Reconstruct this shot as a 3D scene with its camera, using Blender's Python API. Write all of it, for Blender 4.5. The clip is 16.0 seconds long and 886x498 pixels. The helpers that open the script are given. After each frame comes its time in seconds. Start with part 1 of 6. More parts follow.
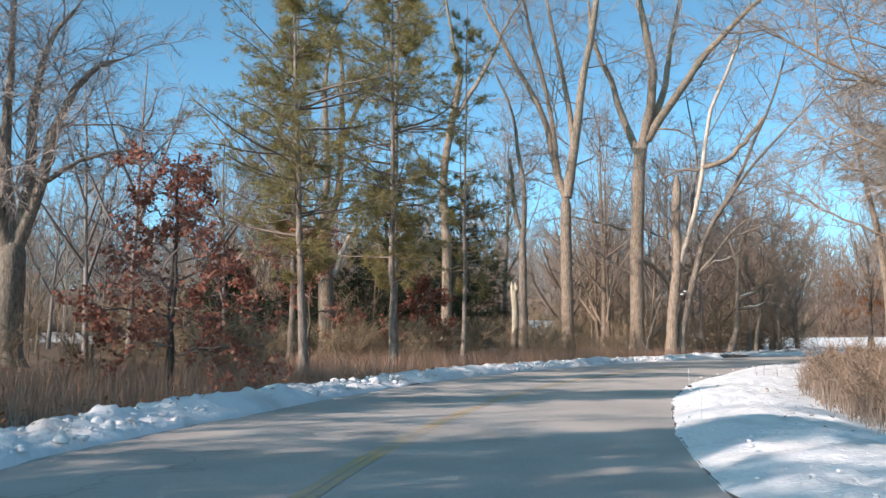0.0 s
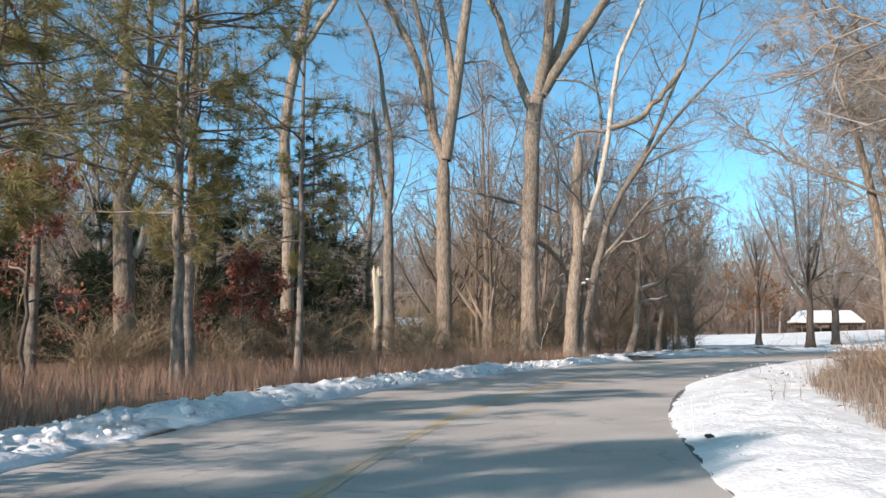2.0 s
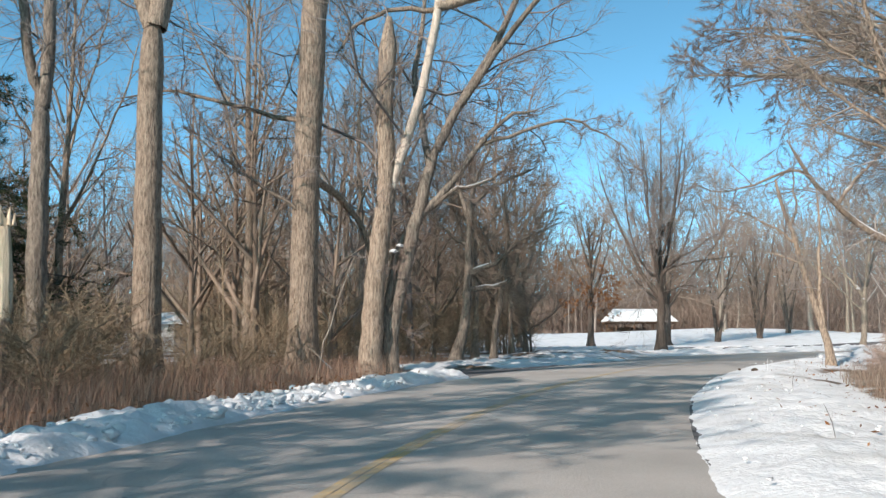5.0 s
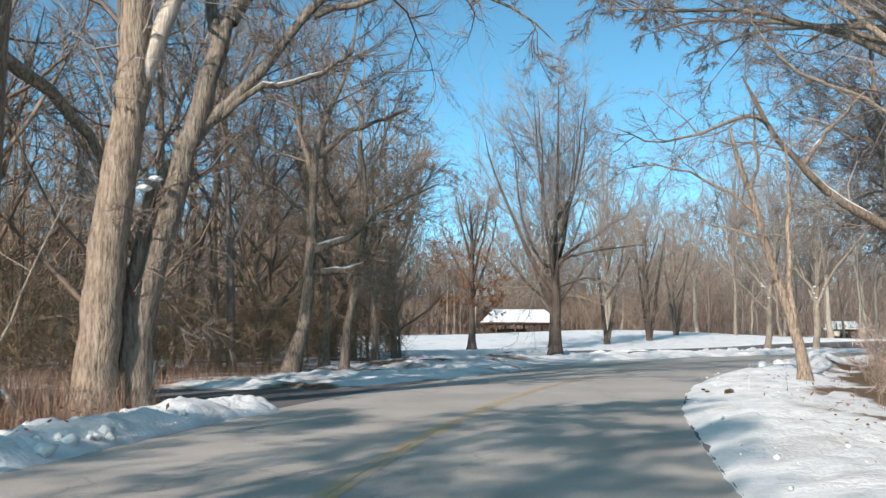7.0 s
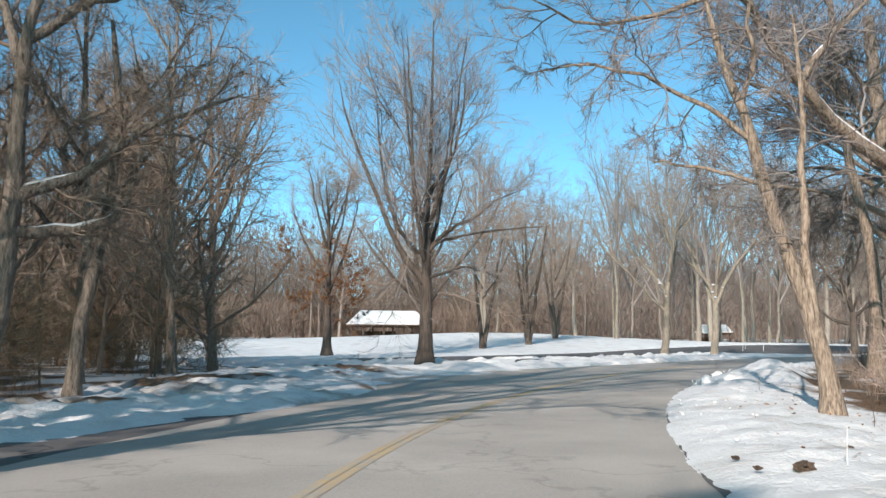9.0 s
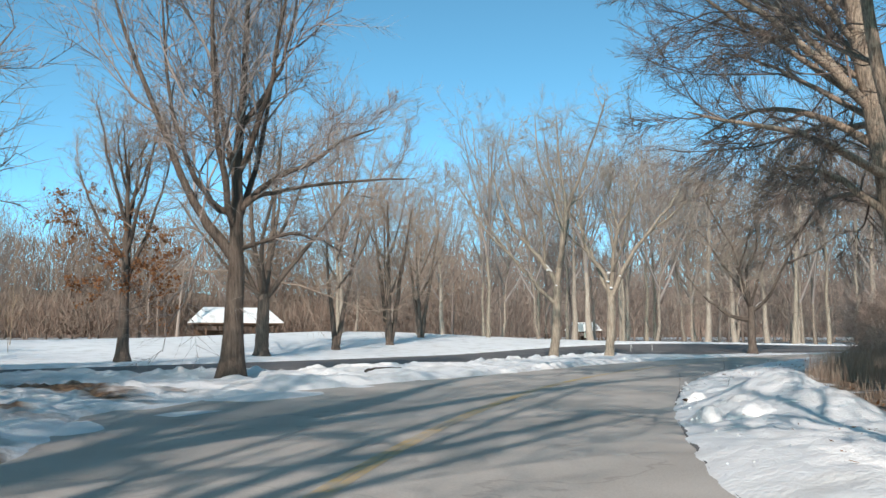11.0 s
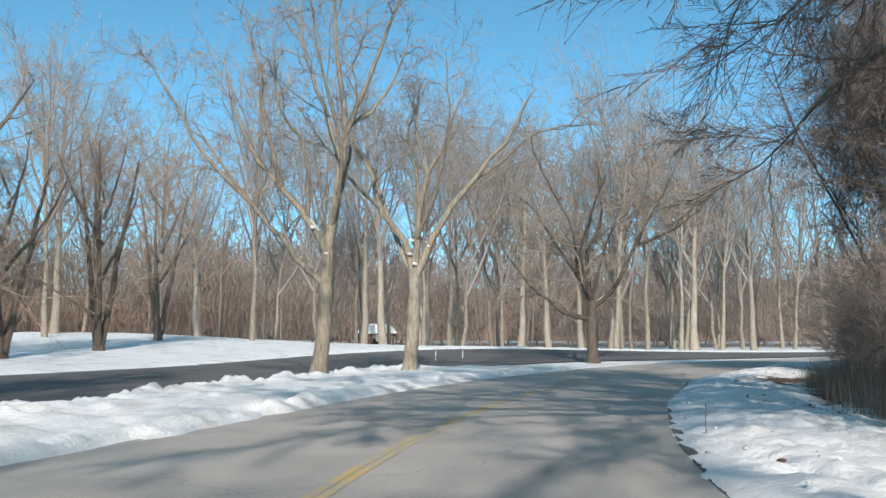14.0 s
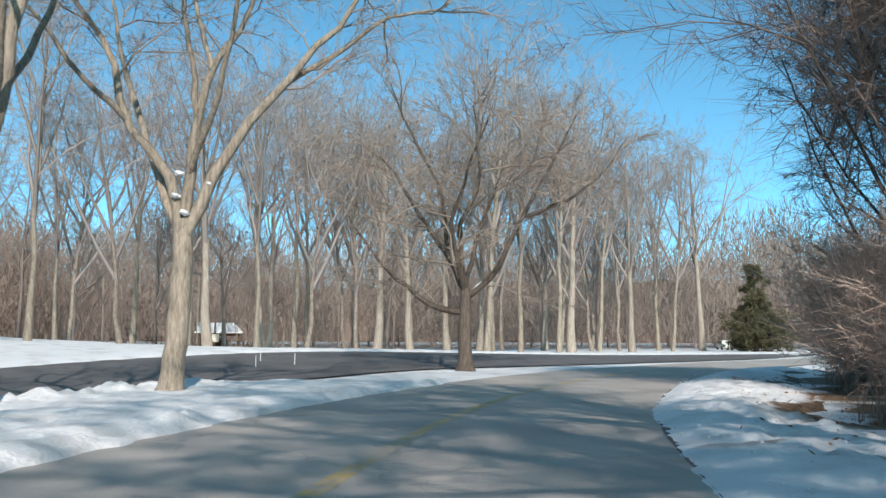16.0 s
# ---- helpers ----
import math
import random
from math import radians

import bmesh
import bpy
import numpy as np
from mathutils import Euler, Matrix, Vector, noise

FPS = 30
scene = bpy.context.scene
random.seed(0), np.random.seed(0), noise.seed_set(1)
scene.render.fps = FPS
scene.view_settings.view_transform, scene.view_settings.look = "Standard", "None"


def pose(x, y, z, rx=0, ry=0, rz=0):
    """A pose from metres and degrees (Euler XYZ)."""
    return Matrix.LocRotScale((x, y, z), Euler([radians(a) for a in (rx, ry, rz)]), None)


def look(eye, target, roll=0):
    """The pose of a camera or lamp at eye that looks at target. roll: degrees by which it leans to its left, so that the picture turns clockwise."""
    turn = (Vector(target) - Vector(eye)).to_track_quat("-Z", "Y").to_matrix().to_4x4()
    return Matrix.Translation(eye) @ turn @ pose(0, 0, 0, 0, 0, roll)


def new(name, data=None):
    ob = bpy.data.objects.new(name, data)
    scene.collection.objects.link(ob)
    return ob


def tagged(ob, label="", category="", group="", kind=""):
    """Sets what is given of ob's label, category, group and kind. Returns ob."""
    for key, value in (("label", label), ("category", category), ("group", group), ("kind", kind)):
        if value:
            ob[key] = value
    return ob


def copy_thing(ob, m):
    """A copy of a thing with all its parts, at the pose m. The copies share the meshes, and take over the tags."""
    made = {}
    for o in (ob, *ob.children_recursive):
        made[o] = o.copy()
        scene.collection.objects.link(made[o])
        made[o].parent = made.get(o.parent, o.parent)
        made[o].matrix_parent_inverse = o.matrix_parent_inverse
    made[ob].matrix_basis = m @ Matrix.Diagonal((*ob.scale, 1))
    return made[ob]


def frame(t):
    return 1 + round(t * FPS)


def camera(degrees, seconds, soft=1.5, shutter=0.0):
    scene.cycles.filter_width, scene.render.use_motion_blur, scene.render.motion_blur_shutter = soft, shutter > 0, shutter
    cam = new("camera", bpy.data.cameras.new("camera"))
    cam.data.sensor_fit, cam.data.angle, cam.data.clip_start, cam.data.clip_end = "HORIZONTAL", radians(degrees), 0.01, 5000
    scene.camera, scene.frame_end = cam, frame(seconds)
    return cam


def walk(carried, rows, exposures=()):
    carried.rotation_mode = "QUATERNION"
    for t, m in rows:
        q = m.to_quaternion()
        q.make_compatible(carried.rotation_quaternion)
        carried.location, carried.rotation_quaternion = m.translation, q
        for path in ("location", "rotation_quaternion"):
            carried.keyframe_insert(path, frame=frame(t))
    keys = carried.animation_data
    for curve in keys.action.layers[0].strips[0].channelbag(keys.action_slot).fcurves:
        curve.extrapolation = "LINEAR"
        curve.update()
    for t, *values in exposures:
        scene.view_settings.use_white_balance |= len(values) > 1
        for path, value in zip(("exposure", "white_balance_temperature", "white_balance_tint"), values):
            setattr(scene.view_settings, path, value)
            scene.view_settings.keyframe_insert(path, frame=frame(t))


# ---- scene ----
cam = camera(52.56, 16.0, soft=1.45, shutter=0.15)
PATH = [
    (0, (0.000, -0.000, 1.355), (-0.000, 9.956, 2.297), 0.33),
    (0.5, (0.214, 2.916, 1.359), (0.583, 12.865, 2.299), 0.24),
    (1, (0.508, 5.806, 1.359), (1.238, 15.735, 2.300), 0.17),
    (1.5, (0.839, 8.634, 1.349), (1.919, 18.532, 2.282), 0.08),
    (2, (1.265, 11.438, 1.349), (2.694, 21.291, 2.284), 0.02),
    (2.5, (1.819, 14.248, 1.356), (3.576, 24.048, 2.284), -0.03),
    (3, (2.571, 17.077, 1.348), (4.669, 26.810, 2.275), -0.01),
    (3.5, (3.384, 19.908, 1.345), (5.819, 29.563, 2.271), 0.00),
    (4, (4.299, 22.724, 1.356), (7.083, 32.284, 2.284), -0.05),
    (4.5, (5.288, 25.396, 1.354), (8.417, 34.849, 2.283), -0.07),
    (5, (6.359, 27.961, 1.352), (9.826, 37.294, 2.282), -0.05),
    (5.5, (7.522, 30.454, 1.348), (11.318, 39.659, 2.279), -0.02),
    (6, (8.788, 32.912, 1.335), (12.898, 41.981, 2.269), 0.03),
    (6.5, (10.165, 35.372, 1.317), (14.572, 44.299, 2.254), 0.09),
    (7, (11.663, 37.869, 1.345), (16.348, 46.653, 2.288), 0.14),
    (7.5, (13.211, 40.242, 1.353), (18.197, 48.858, 2.303), 0.18),
    (8, (14.805, 42.528, 1.358), (20.092, 50.962, 2.315), 0.19),
    (8.5, (16.428, 44.751, 1.353), (22.002, 52.997, 2.321), 0.18),
    (9, (18.206, 47.014, 1.351), (24.085, 55.044, 2.331), 0.20),
    (9.5, (20.152, 49.356, 1.350), (26.326, 57.160, 2.333), 0.16),
    (10, (22.263, 51.740, 1.350), (28.725, 59.308, 2.331), 0.10),
    (10.5, (24.537, 54.128, 1.350), (31.280, 61.447, 2.328), 0.03),
    (11, (26.971, 56.482, 1.352), (33.988, 63.540, 2.326), -0.05),
    (11.5, (29.561, 58.766, 1.358), (36.847, 65.546, 2.330), -0.09),
    (12, (32.304, 60.943, 1.358), (39.853, 67.428, 2.334), -0.10),
    (12.5, (35.116, 62.993, 1.354), (42.915, 69.174, 2.339), -0.15),
    (13, (37.985, 64.955, 1.344), (46.008, 70.841, 2.331), -0.10),
    (13.5, (40.948, 66.800, 1.352), (49.171, 72.401, 2.355), 0.01),
    (14, (43.954, 68.578, 1.357), (52.372, 73.880, 2.365), 0.13),
    (14.5, (47.005, 70.252, 1.349), (55.616, 75.234, 2.363), 0.14),
    (15, (50.114, 71.735, 1.345), (58.904, 76.393, 2.367), 0.12),
    (15.5, (53.307, 73.072, 1.342), (62.270, 77.386, 2.364), 0.12),
    (16, (56.522, 74.371, 1.326), (65.640, 78.347, 2.351), 0.20),
]
walk(cam, [(t, look(eye, target, roll)) for t, eye, target, roll in PATH],
     exposures=((0, 0.36, 6750, 18), (4, 0.2, 6600, 13), (9, 0.13, 6520, 11), (12, 0.04, 6500, 10), (16, 0.05, 6350, 9.5)))

# ---- light ----
SUN_AZ, SUN_EL = 33.0, 29.0          # shadows fall towards this angle from +x
world = bpy.data.worlds.new("winter_sky")
scene.world = world
world.use_nodes = True
wn = world.node_tree
sky = wn.nodes.new("ShaderNodeTexSky")
sky.sky_type = "NISHITA"
sky.sun_disc = False
sky.sun_elevation = radians(SUN_EL)
sky.sun_rotation = radians(270 - SUN_AZ)
sky.air_density, sky.dust_density, sky.ozone_density = 0.4, 0.55, 2.2
tint = wn.nodes.new("ShaderNodeMix")
tint.data_type, tint.blend_type = "RGBA", "MULTIPLY"
tint.inputs["Factor"].default_value = 1.0
tint.inputs["B"].default_value = (1.27, 2.13, 1.76, 1)
wn.links.new(sky.outputs[0], tint.inputs["A"])
wn.links.new(tint.outputs["Result"], wn.nodes["Background"].inputs[0])
wn.nodes["Background"].inputs[1].default_value = 0.138
sun = new("sun", bpy.data.lights.new("sun", "SUN"))
sun.data.energy, sun.data.angle, sun.data.color = 4.7, radians(0.55), (1.0, 0.885, 0.80)
sun.matrix_world = look((0, 0, 60), Vector((0, 0, 60)) + Vector((math.cos(radians(SUN_AZ)) * math.cos(radians(SUN_EL)),
                        math.sin(radians(SUN_AZ)) * math.cos(radians(SUN_EL)), -math.sin(radians(SUN_EL)))))


# ---- materials ----
def material(name, low, high, rough=0.9, scale=8.0, fine=60.0, stretch=(1, 1, 1), bump=0.3, spread=0.15, sharp=(0.36, 0.68), spec=0.2):
    """A node material: two colours mixed by coarse and fine noise, a random shade per object, and relief."""
    m = bpy.data.materials.new(name)
    m.use_nodes = True
    n, l = m.node_tree.nodes, m.node_tree.links
    b = n["Principled BSDF"]
    b.inputs["Roughness"].default_value = rough
    b.inputs["Specular IOR Level"].default_value = spec
    tc, mp = n.new("ShaderNodeTexCoord"), n.new("ShaderNodeMapping")
    mp.inputs["Scale"].default_value = stretch
    l.new(tc.outputs["Object"], mp.inputs["Vector"])
    coarse, grain = n.new("ShaderNodeTexNoise"), n.new("ShaderNodeTexNoise")
    coarse.inputs["Scale"].default_value, coarse.inputs["Detail"].default_value = scale, 4
    grain.inputs["Scale"].default_value, grain.inputs["Detail"].default_value = fine, 3
    for t in (coarse, grain):
        l.new(mp.outputs[0], t.inputs["Vector"])
    add = n.new("ShaderNodeMath")
    add.operation = "MULTIPLY_ADD"
    add.inputs[1].default_value = 0.45
    l.new(grain.outputs[0], add.inputs[0])
    half = n.new("ShaderNodeMath")
    half.operation = "MULTIPLY"
    half.inputs[1].default_value = 0.6
    l.new(coarse.outputs[0], half.inputs[0])
    l.new(half.outputs[0], add.inputs[2])
    ramp = n.new("ShaderNodeValToRGB")
    ramp.color_ramp.elements[0].position, ramp.color_ramp.elements[1].position = sharp
    ramp.color_ramp.elements[0].color, ramp.color_ramp.elements[1].color = (*low, 1), (*high, 1)
    l.new(add.outputs[0], ramp.inputs[0])
    info, hsv, rng = n.new("ShaderNodeObjectInfo"), n.new("ShaderNodeHueSaturation"), n.new("ShaderNodeMapRange")
    rng.inputs["To Min"].default_value, rng.inputs["To Max"].default_value = 1 - spread, 1 + spread
    l.new(info.outputs["Random"], rng.inputs["Value"])
    l.new(rng.outputs[0], hsv.inputs["Value"])
    l.new(ramp.outputs[0], hsv.inputs["Color"])
    l.new(hsv.outputs[0], b.inputs["Base Color"])
    if bump:
        bp = n.new("ShaderNodeBump")
        bp.inputs["Strength"].default_value, bp.inputs["Distance"].default_value = bump, 0.08
        l.new(add.outputs[0], bp.inputs["Height"])
        l.new(bp.outputs[0], b.inputs["Normal"])
    return m


def island_material(name, colours, rough=0.85, translucent=0.0):
    """Blades, leaves and twigs: each loose piece takes its own shade."""
    m = bpy.data.materials.new(name)
    m.use_nodes = True
    n, l = m.node_tree.nodes, m.node_tree.links
    b = n["Principled BSDF"]
    b.inputs["Roughness"].default_value = rough
    b.inputs["Specular IOR Level"].default_value = 0.15
    geo, ramp = n.new("ShaderNodeNewGeometry"), n.new("ShaderNodeValToRGB")
    els = ramp.color_ramp.elements
    els[0].color, els[1].color = (*colours[0], 1), (*colours[-1], 1)
    for i, c in enumerate(colours[1:-1]):
        els.new((i + 1) / (len(colours) - 1)).color = (*c, 1)
    l.new(geo.outputs["Random Per Island"], ramp.inputs[0])
    l.new(ramp.outputs[0], b.inputs["Base Color"])
    if translucent:
        tr, mix = n.new("ShaderNodeBsdfTranslucent"), n.new("ShaderNodeMixShader")
        mix.inputs[0].default_value = translucent
        l.new(ramp.outputs[0], tr.inputs[0])
        l.new(b.outputs[0], mix.inputs[1])
        l.new(tr.outputs[0], mix.inputs[2])
        l.new(mix.outputs[0], n["Material Output"].inputs[0])
    return m


BARK_TAN = material("bark_tan", (0.15, 0.113, 0.086), (0.43, 0.34, 0.262), scale=3.6, fine=8.5, stretch=(5.2, 5.2, 1.05), bump=1.0, sharp=(0.38, 0.62))
BARK_GREY = material("bark_grey", (0.11, 0.09, 0.073), (0.34, 0.285, 0.232), scale=3.2, fine=8.5, stretch=(5.2, 5.2, 1.0), bump=1.0, sharp=(0.38, 0.64))
BARK_OLIVE = material("bark_olive", (0.15, 0.125, 0.098), (0.39, 0.335, 0.265), scale=3.0, fine=8, stretch=(4.0, 4.0, 0.7), bump=0.7, sharp=(0.34, 0.68))
# Dark bark, deepened further to hold the shade on the tree at (95, 90).
BARK_DARK_SHADED = material("bark_dark_shaded", (0.06, 0.048, 0.04), (0.175, 0.14, 0.115), scale=3.2, fine=11, stretch=(4.5, 4.5, 0.42), bump=1.0)
BARK_PALE = material("bark_pale", (0.21, 0.172, 0.14), (0.44, 0.38, 0.315), scale=3.2, fine=11, stretch=(4.5, 4.5, 0.42), bump=1.0)
BARK_PINE = material("bark_pine", (0.14, 0.11, 0.09), (0.40, 0.34, 0.29), scale=3, fine=12, stretch=(3, 3, 0.8), bump=0.8)
WOOD_BARE = material("bare_wood", (0.55, 0.45, 0.31), (0.82, 0.72, 0.56), scale=2, fine=14, stretch=(5, 5, 0.4), bump=0.6)
STRIPPED = material("stripped_limb", (0.36, 0.295, 0.235), (0.64, 0.56, 0.47), scale=2.5, fine=9, stretch=(4, 4, 0.8), bump=0.5)
TWIG = island_material("twig", [(0.195, 0.165, 0.153), (0.285, 0.245, 0.225), (0.38, 0.335, 0.305)])
TWIG_DARK = island_material("twig_dark", [(0.13, 0.10, 0.088), (0.20, 0.158, 0.137), (0.29, 0.23, 0.195)])
TWIG_BROWN = island_material("twig_brown", [(0.21, 0.157, 0.12), (0.305, 0.232, 0.18), (0.40, 0.312, 0.245)])
TWIG_TAN = island_material("twig_tan", [(0.21, 0.17, 0.14), (0.31, 0.255, 0.21), (0.40, 0.335, 0.275)])
BRUSH = island_material("brush", [(0.205, 0.15, 0.10), (0.30, 0.222, 0.15), (0.385, 0.295, 0.20)])
BRUSH_DARK = island_material("brush_dark", [(0.31, 0.235, 0.20), (0.43, 0.335, 0.285), (0.53, 0.425, 0.36)])
BRUSH_FAR = island_material("far_brush", [(0.15, 0.108, 0.088), (0.21, 0.153, 0.122), (0.275, 0.205, 0.163)])
BRUSH_TAN = island_material("brush_tan", [(0.18, 0.125, 0.088), (0.265, 0.19, 0.138), (0.335, 0.25, 0.185)])
GRASS_DRY = island_material("dry_grass", [(0.29, 0.172, 0.125), (0.405, 0.26, 0.19), (0.50, 0.355, 0.265)], translucent=0.25)
GRASS_TAN = island_material("tan_grass", [(0.225, 0.17, 0.135), (0.315, 0.245, 0.195), (0.395, 0.32, 0.26)], translucent=0.25)
NEEDLES = island_material("pine_needles", [(0.20, 0.18, 0.075), (0.30, 0.26, 0.115), (0.40, 0.33, 0.16)], translucent=0.35)
NEEDLES_DARK = island_material("spruce_needles", [(0.03, 0.045, 0.026), (0.05, 0.068, 0.036), (0.075, 0.09, 0.045)], translucent=0.1)
NEEDLES_MID = island_material("olive_pine_needles", [(0.07, 0.068, 0.036), (0.105, 0.098, 0.052), (0.145, 0.13, 0.072)], translucent=0.15)
LEAF_RED = island_material("red_leaf", [(0.25, 0.09, 0.062), (0.365, 0.15, 0.105), (0.46, 0.23, 0.16)], translucent=0.25)
LEAF_RUST = island_material("rust_leaf", [(0.17, 0.07, 0.03), (0.27, 0.12, 0.05), (0.34, 0.17, 0.08)], translucent=0.25)
WOODS_FAR = island_material("far_woods", [(0.17, 0.135, 0.12), (0.25, 0.20, 0.17), (0.33, 0.265, 0.225)])


def snow_material(name, litter=False):
    m = bpy.data.materials.new(name)
    m.use_nodes = True
    n, l = m.node_tree.nodes, m.node_tree.links
    b = n["Principled BSDF"]
    b.inputs["Roughness"].default_value = 0.65
    b.inputs["Specular IOR Level"].default_value = 0.25
    geo = n.new("ShaderNodeNewGeometry")
    dirt, crumb = n.new("ShaderNodeTexNoise"), n.new("ShaderNodeTexNoise")
    dirt.inputs["Scale"].default_value, dirt.inputs["Detail"].default_value = 0.9, 6
    crumb.inputs["Scale"].default_value, crumb.inputs["Detail"].default_value = 14, 5
    l.new(geo.outputs["Position"], dirt.inputs["Vector"])
    l.new(geo.outputs["Position"], crumb.inputs["Vector"])
    ramp = n.new("ShaderNodeValToRGB")
    ramp.color_ramp.elements[0].position, ramp.color_ramp.elements[1].position = 0.28, 0.5
    ramp.color_ramp.elements[0].color, ramp.color_ramp.elements[1].color = (0.61, 0.60, 0.58, 1), (0.80, 0.80, 0.80, 1)
    l.new(dirt.outputs[0], ramp.inputs[0])
    colour = ramp.outputs[0]
    if litter:
        at = n.new("ShaderNodeAttribute")
        at.attribute_name = "litter"
        patch, fine = n.new("ShaderNodeTexNoise"), n.new("ShaderNodeTexNoise")
        patch.inputs["Scale"].default_value, patch.inputs["Detail"].default_value = 0.35, 7
        fine.inputs["Scale"].default_value, fine.inputs["Detail"].default_value = 9, 4
        l.new(geo.outputs["Position"], patch.inputs["Vector"])
        l.new(geo.outputs["Position"], fine.inputs["Vector"])
        gap = n.new("ShaderNodeMath")
        gap.operation = "SUBTRACT"
        l.new(at.outputs["Fac"], gap.inputs[0])
        l.new(patch.outputs[0], gap.inputs[1])
        edge = n.new("ShaderNodeMapRange")
        edge.inputs["From Min"].default_value, edge.inputs["From Max"].default_value = -0.04, 0.05
        l.new(gap.outputs[0], edge.inputs["Value"])
        brown = n.new("ShaderNodeValToRGB")
        brown.color_ramp.elements[0].position, brown.color_ramp.elements[1].position = 0.35, 0.65
        brown.color_ramp.elements[0].color, brown.color_ramp.elements[1].color = (0.09, 0.055, 0.035, 1), (0.26, 0.17, 0.10, 1)
        l.new(fine.outputs[0], brown.inputs[0])
        mix = n.new("ShaderNodeMix")
        mix.data_type = "RGBA"
        l.new(edge.outputs[0], mix.inputs["Factor"])
        l.new(colour, mix.inputs["A"])
        l.new(brown.outputs[0], mix.inputs["B"])
        colour = mix.outputs["Result"]
    l.new(colour, b.inputs["Base Color"])
    bp = n.new("ShaderNodeBump")
    bp.inputs["Strength"].default_value, bp.inputs["Distance"].default_value = 0.5, 0.06
    l.new(crumb.outputs[0], bp.inputs["Height"])
    l.new(bp.outputs[0], b.inputs["Normal"])
    return m


SNOW, SNOW_GROUND = snow_material("snow"), snow_material("snow_ground", True)


def asphalt_material(name, low, high, crack):
    m = material(name, low, high, rough=0.85, scale=0.45, fine=45, bump=0.25, spread=0.0, spec=0.3)
    n, l = m.node_tree.nodes, m.node_tree.links
    b = n["Principled BSDF"]
    old = b.inputs["Base Color"].links[0].from_socket
    geo, warp, vor = n.new("ShaderNodeNewGeometry"), n.new("ShaderNodeTexNoise"), n.new("ShaderNodeTexVoronoi")
    warp.inputs["Scale"].default_value, warp.inputs["Detail"].default_value = 0.8, 4
    l.new(geo.outputs["Position"], warp.inputs["Vector"])
    mixv = n.new("ShaderNodeMix")
    mixv.data_type = "VECTOR"
    mixv.inputs["Factor"].default_value = 0.35
    l.new(geo.outputs["Position"], mixv.inputs["A"])
    sc = n.new("ShaderNodeVectorMath")
    sc.operation = "SCALE"
    sc.inputs["Scale"].default_value = 5.0
    l.new(warp.outputs["Color"], sc.inputs[0])
    l.new(sc.outputs[0], mixv.inputs["B"])
    vor.feature = "DISTANCE_TO_EDGE"
    vor.inputs["Scale"].default_value = 0.22
    l.new(mixv.outputs["Result"], vor.inputs["Vector"])
    line = n.new("ShaderNodeMapRange")
    line.inputs["From Min"].default_value, line.inputs["From Max"].default_value = 0.001, 0.007
    line.inputs["To Min"].default_value, line.inputs["To Max"].default_value = crack, 0.0
    l.new(vor.outputs["Distance"], line.inputs["Value"])
    mix = n.new("ShaderNodeMix")
    mix.data_type = "RGBA"
    mix.inputs["B"].default_value = (0.025, 0.025, 0.027, 1)
    l.new(line.outputs[0], mix.inputs["Factor"])
    l.new(old, mix.inputs["A"])
    l.new(mix.outputs["Result"], b.inputs["Base Color"])
    return m


ASPHALT = asphalt_material("worn_asphalt", (0.352, 0.322, 0.292), (0.525, 0.48, 0.438), 0.2)
ASPHALT_DARK = asphalt_material("dark_asphalt", (0.105, 0.10, 0.10), (0.185, 0.175, 0.17), 0.85)
PAINT = material("worn_yellow_paint", (0.43, 0.395, 0.335), (0.60, 0.42, 0.16), scale=0.5, fine=4, bump=0.1, spread=0.0, sharp=(0.45, 0.66))
PAINT_FADED = material("faded_yellow_paint", (0.44, 0.388, 0.325), (0.58, 0.405, 0.19), scale=0.7, fine=5, bump=0.1, spread=0.0, sharp=(0.43, 0.70))


# ---- meshes ----
rnd = np.random.default_rng(7)


def mesh_of(name, verts, faces, mat, smooth=True):
    """A mesh from arrays; faces is an (n, 3) or (n, 4) array."""
    me = bpy.data.meshes.new(name)
    verts, faces = np.asarray(verts, np.float32), np.asarray(faces, np.int32)
    k = faces.shape[1]
    me.vertices.add(len(verts))
    me.vertices.foreach_set("co", verts.ravel())
    me.loops.add(faces.size)
    me.loops.foreach_set("vertex_index", faces.ravel())
    me.polygons.add(len(faces))
    me.polygons.foreach_set("loop_start", np.arange(0, faces.size, k, dtype=np.int32))
    me.polygons.foreach_set("use_smooth", np.full(len(faces), smooth))
    me.materials.append(mat)
    me.update(calc_edges=True)
    return me


def part_mesh(name, me, parent=None, label=""):
    ob = new(name, me)
    if parent is not None:
        ob.parent = parent
    return tagged(ob, label)


def part(name, bm, mat, parent=None, label=""):
    """Links a bmesh as one mesh object under a thing."""
    me = bpy.data.meshes.new(name)
    bm.to_mesh(me)
    bm.free()
    me.materials.append(mat)
    return part_mesh(name, me, parent, label)


def unit(v):
    return v / np.maximum(np.linalg.norm(v, axis=-1, keepdims=True), 1e-9)


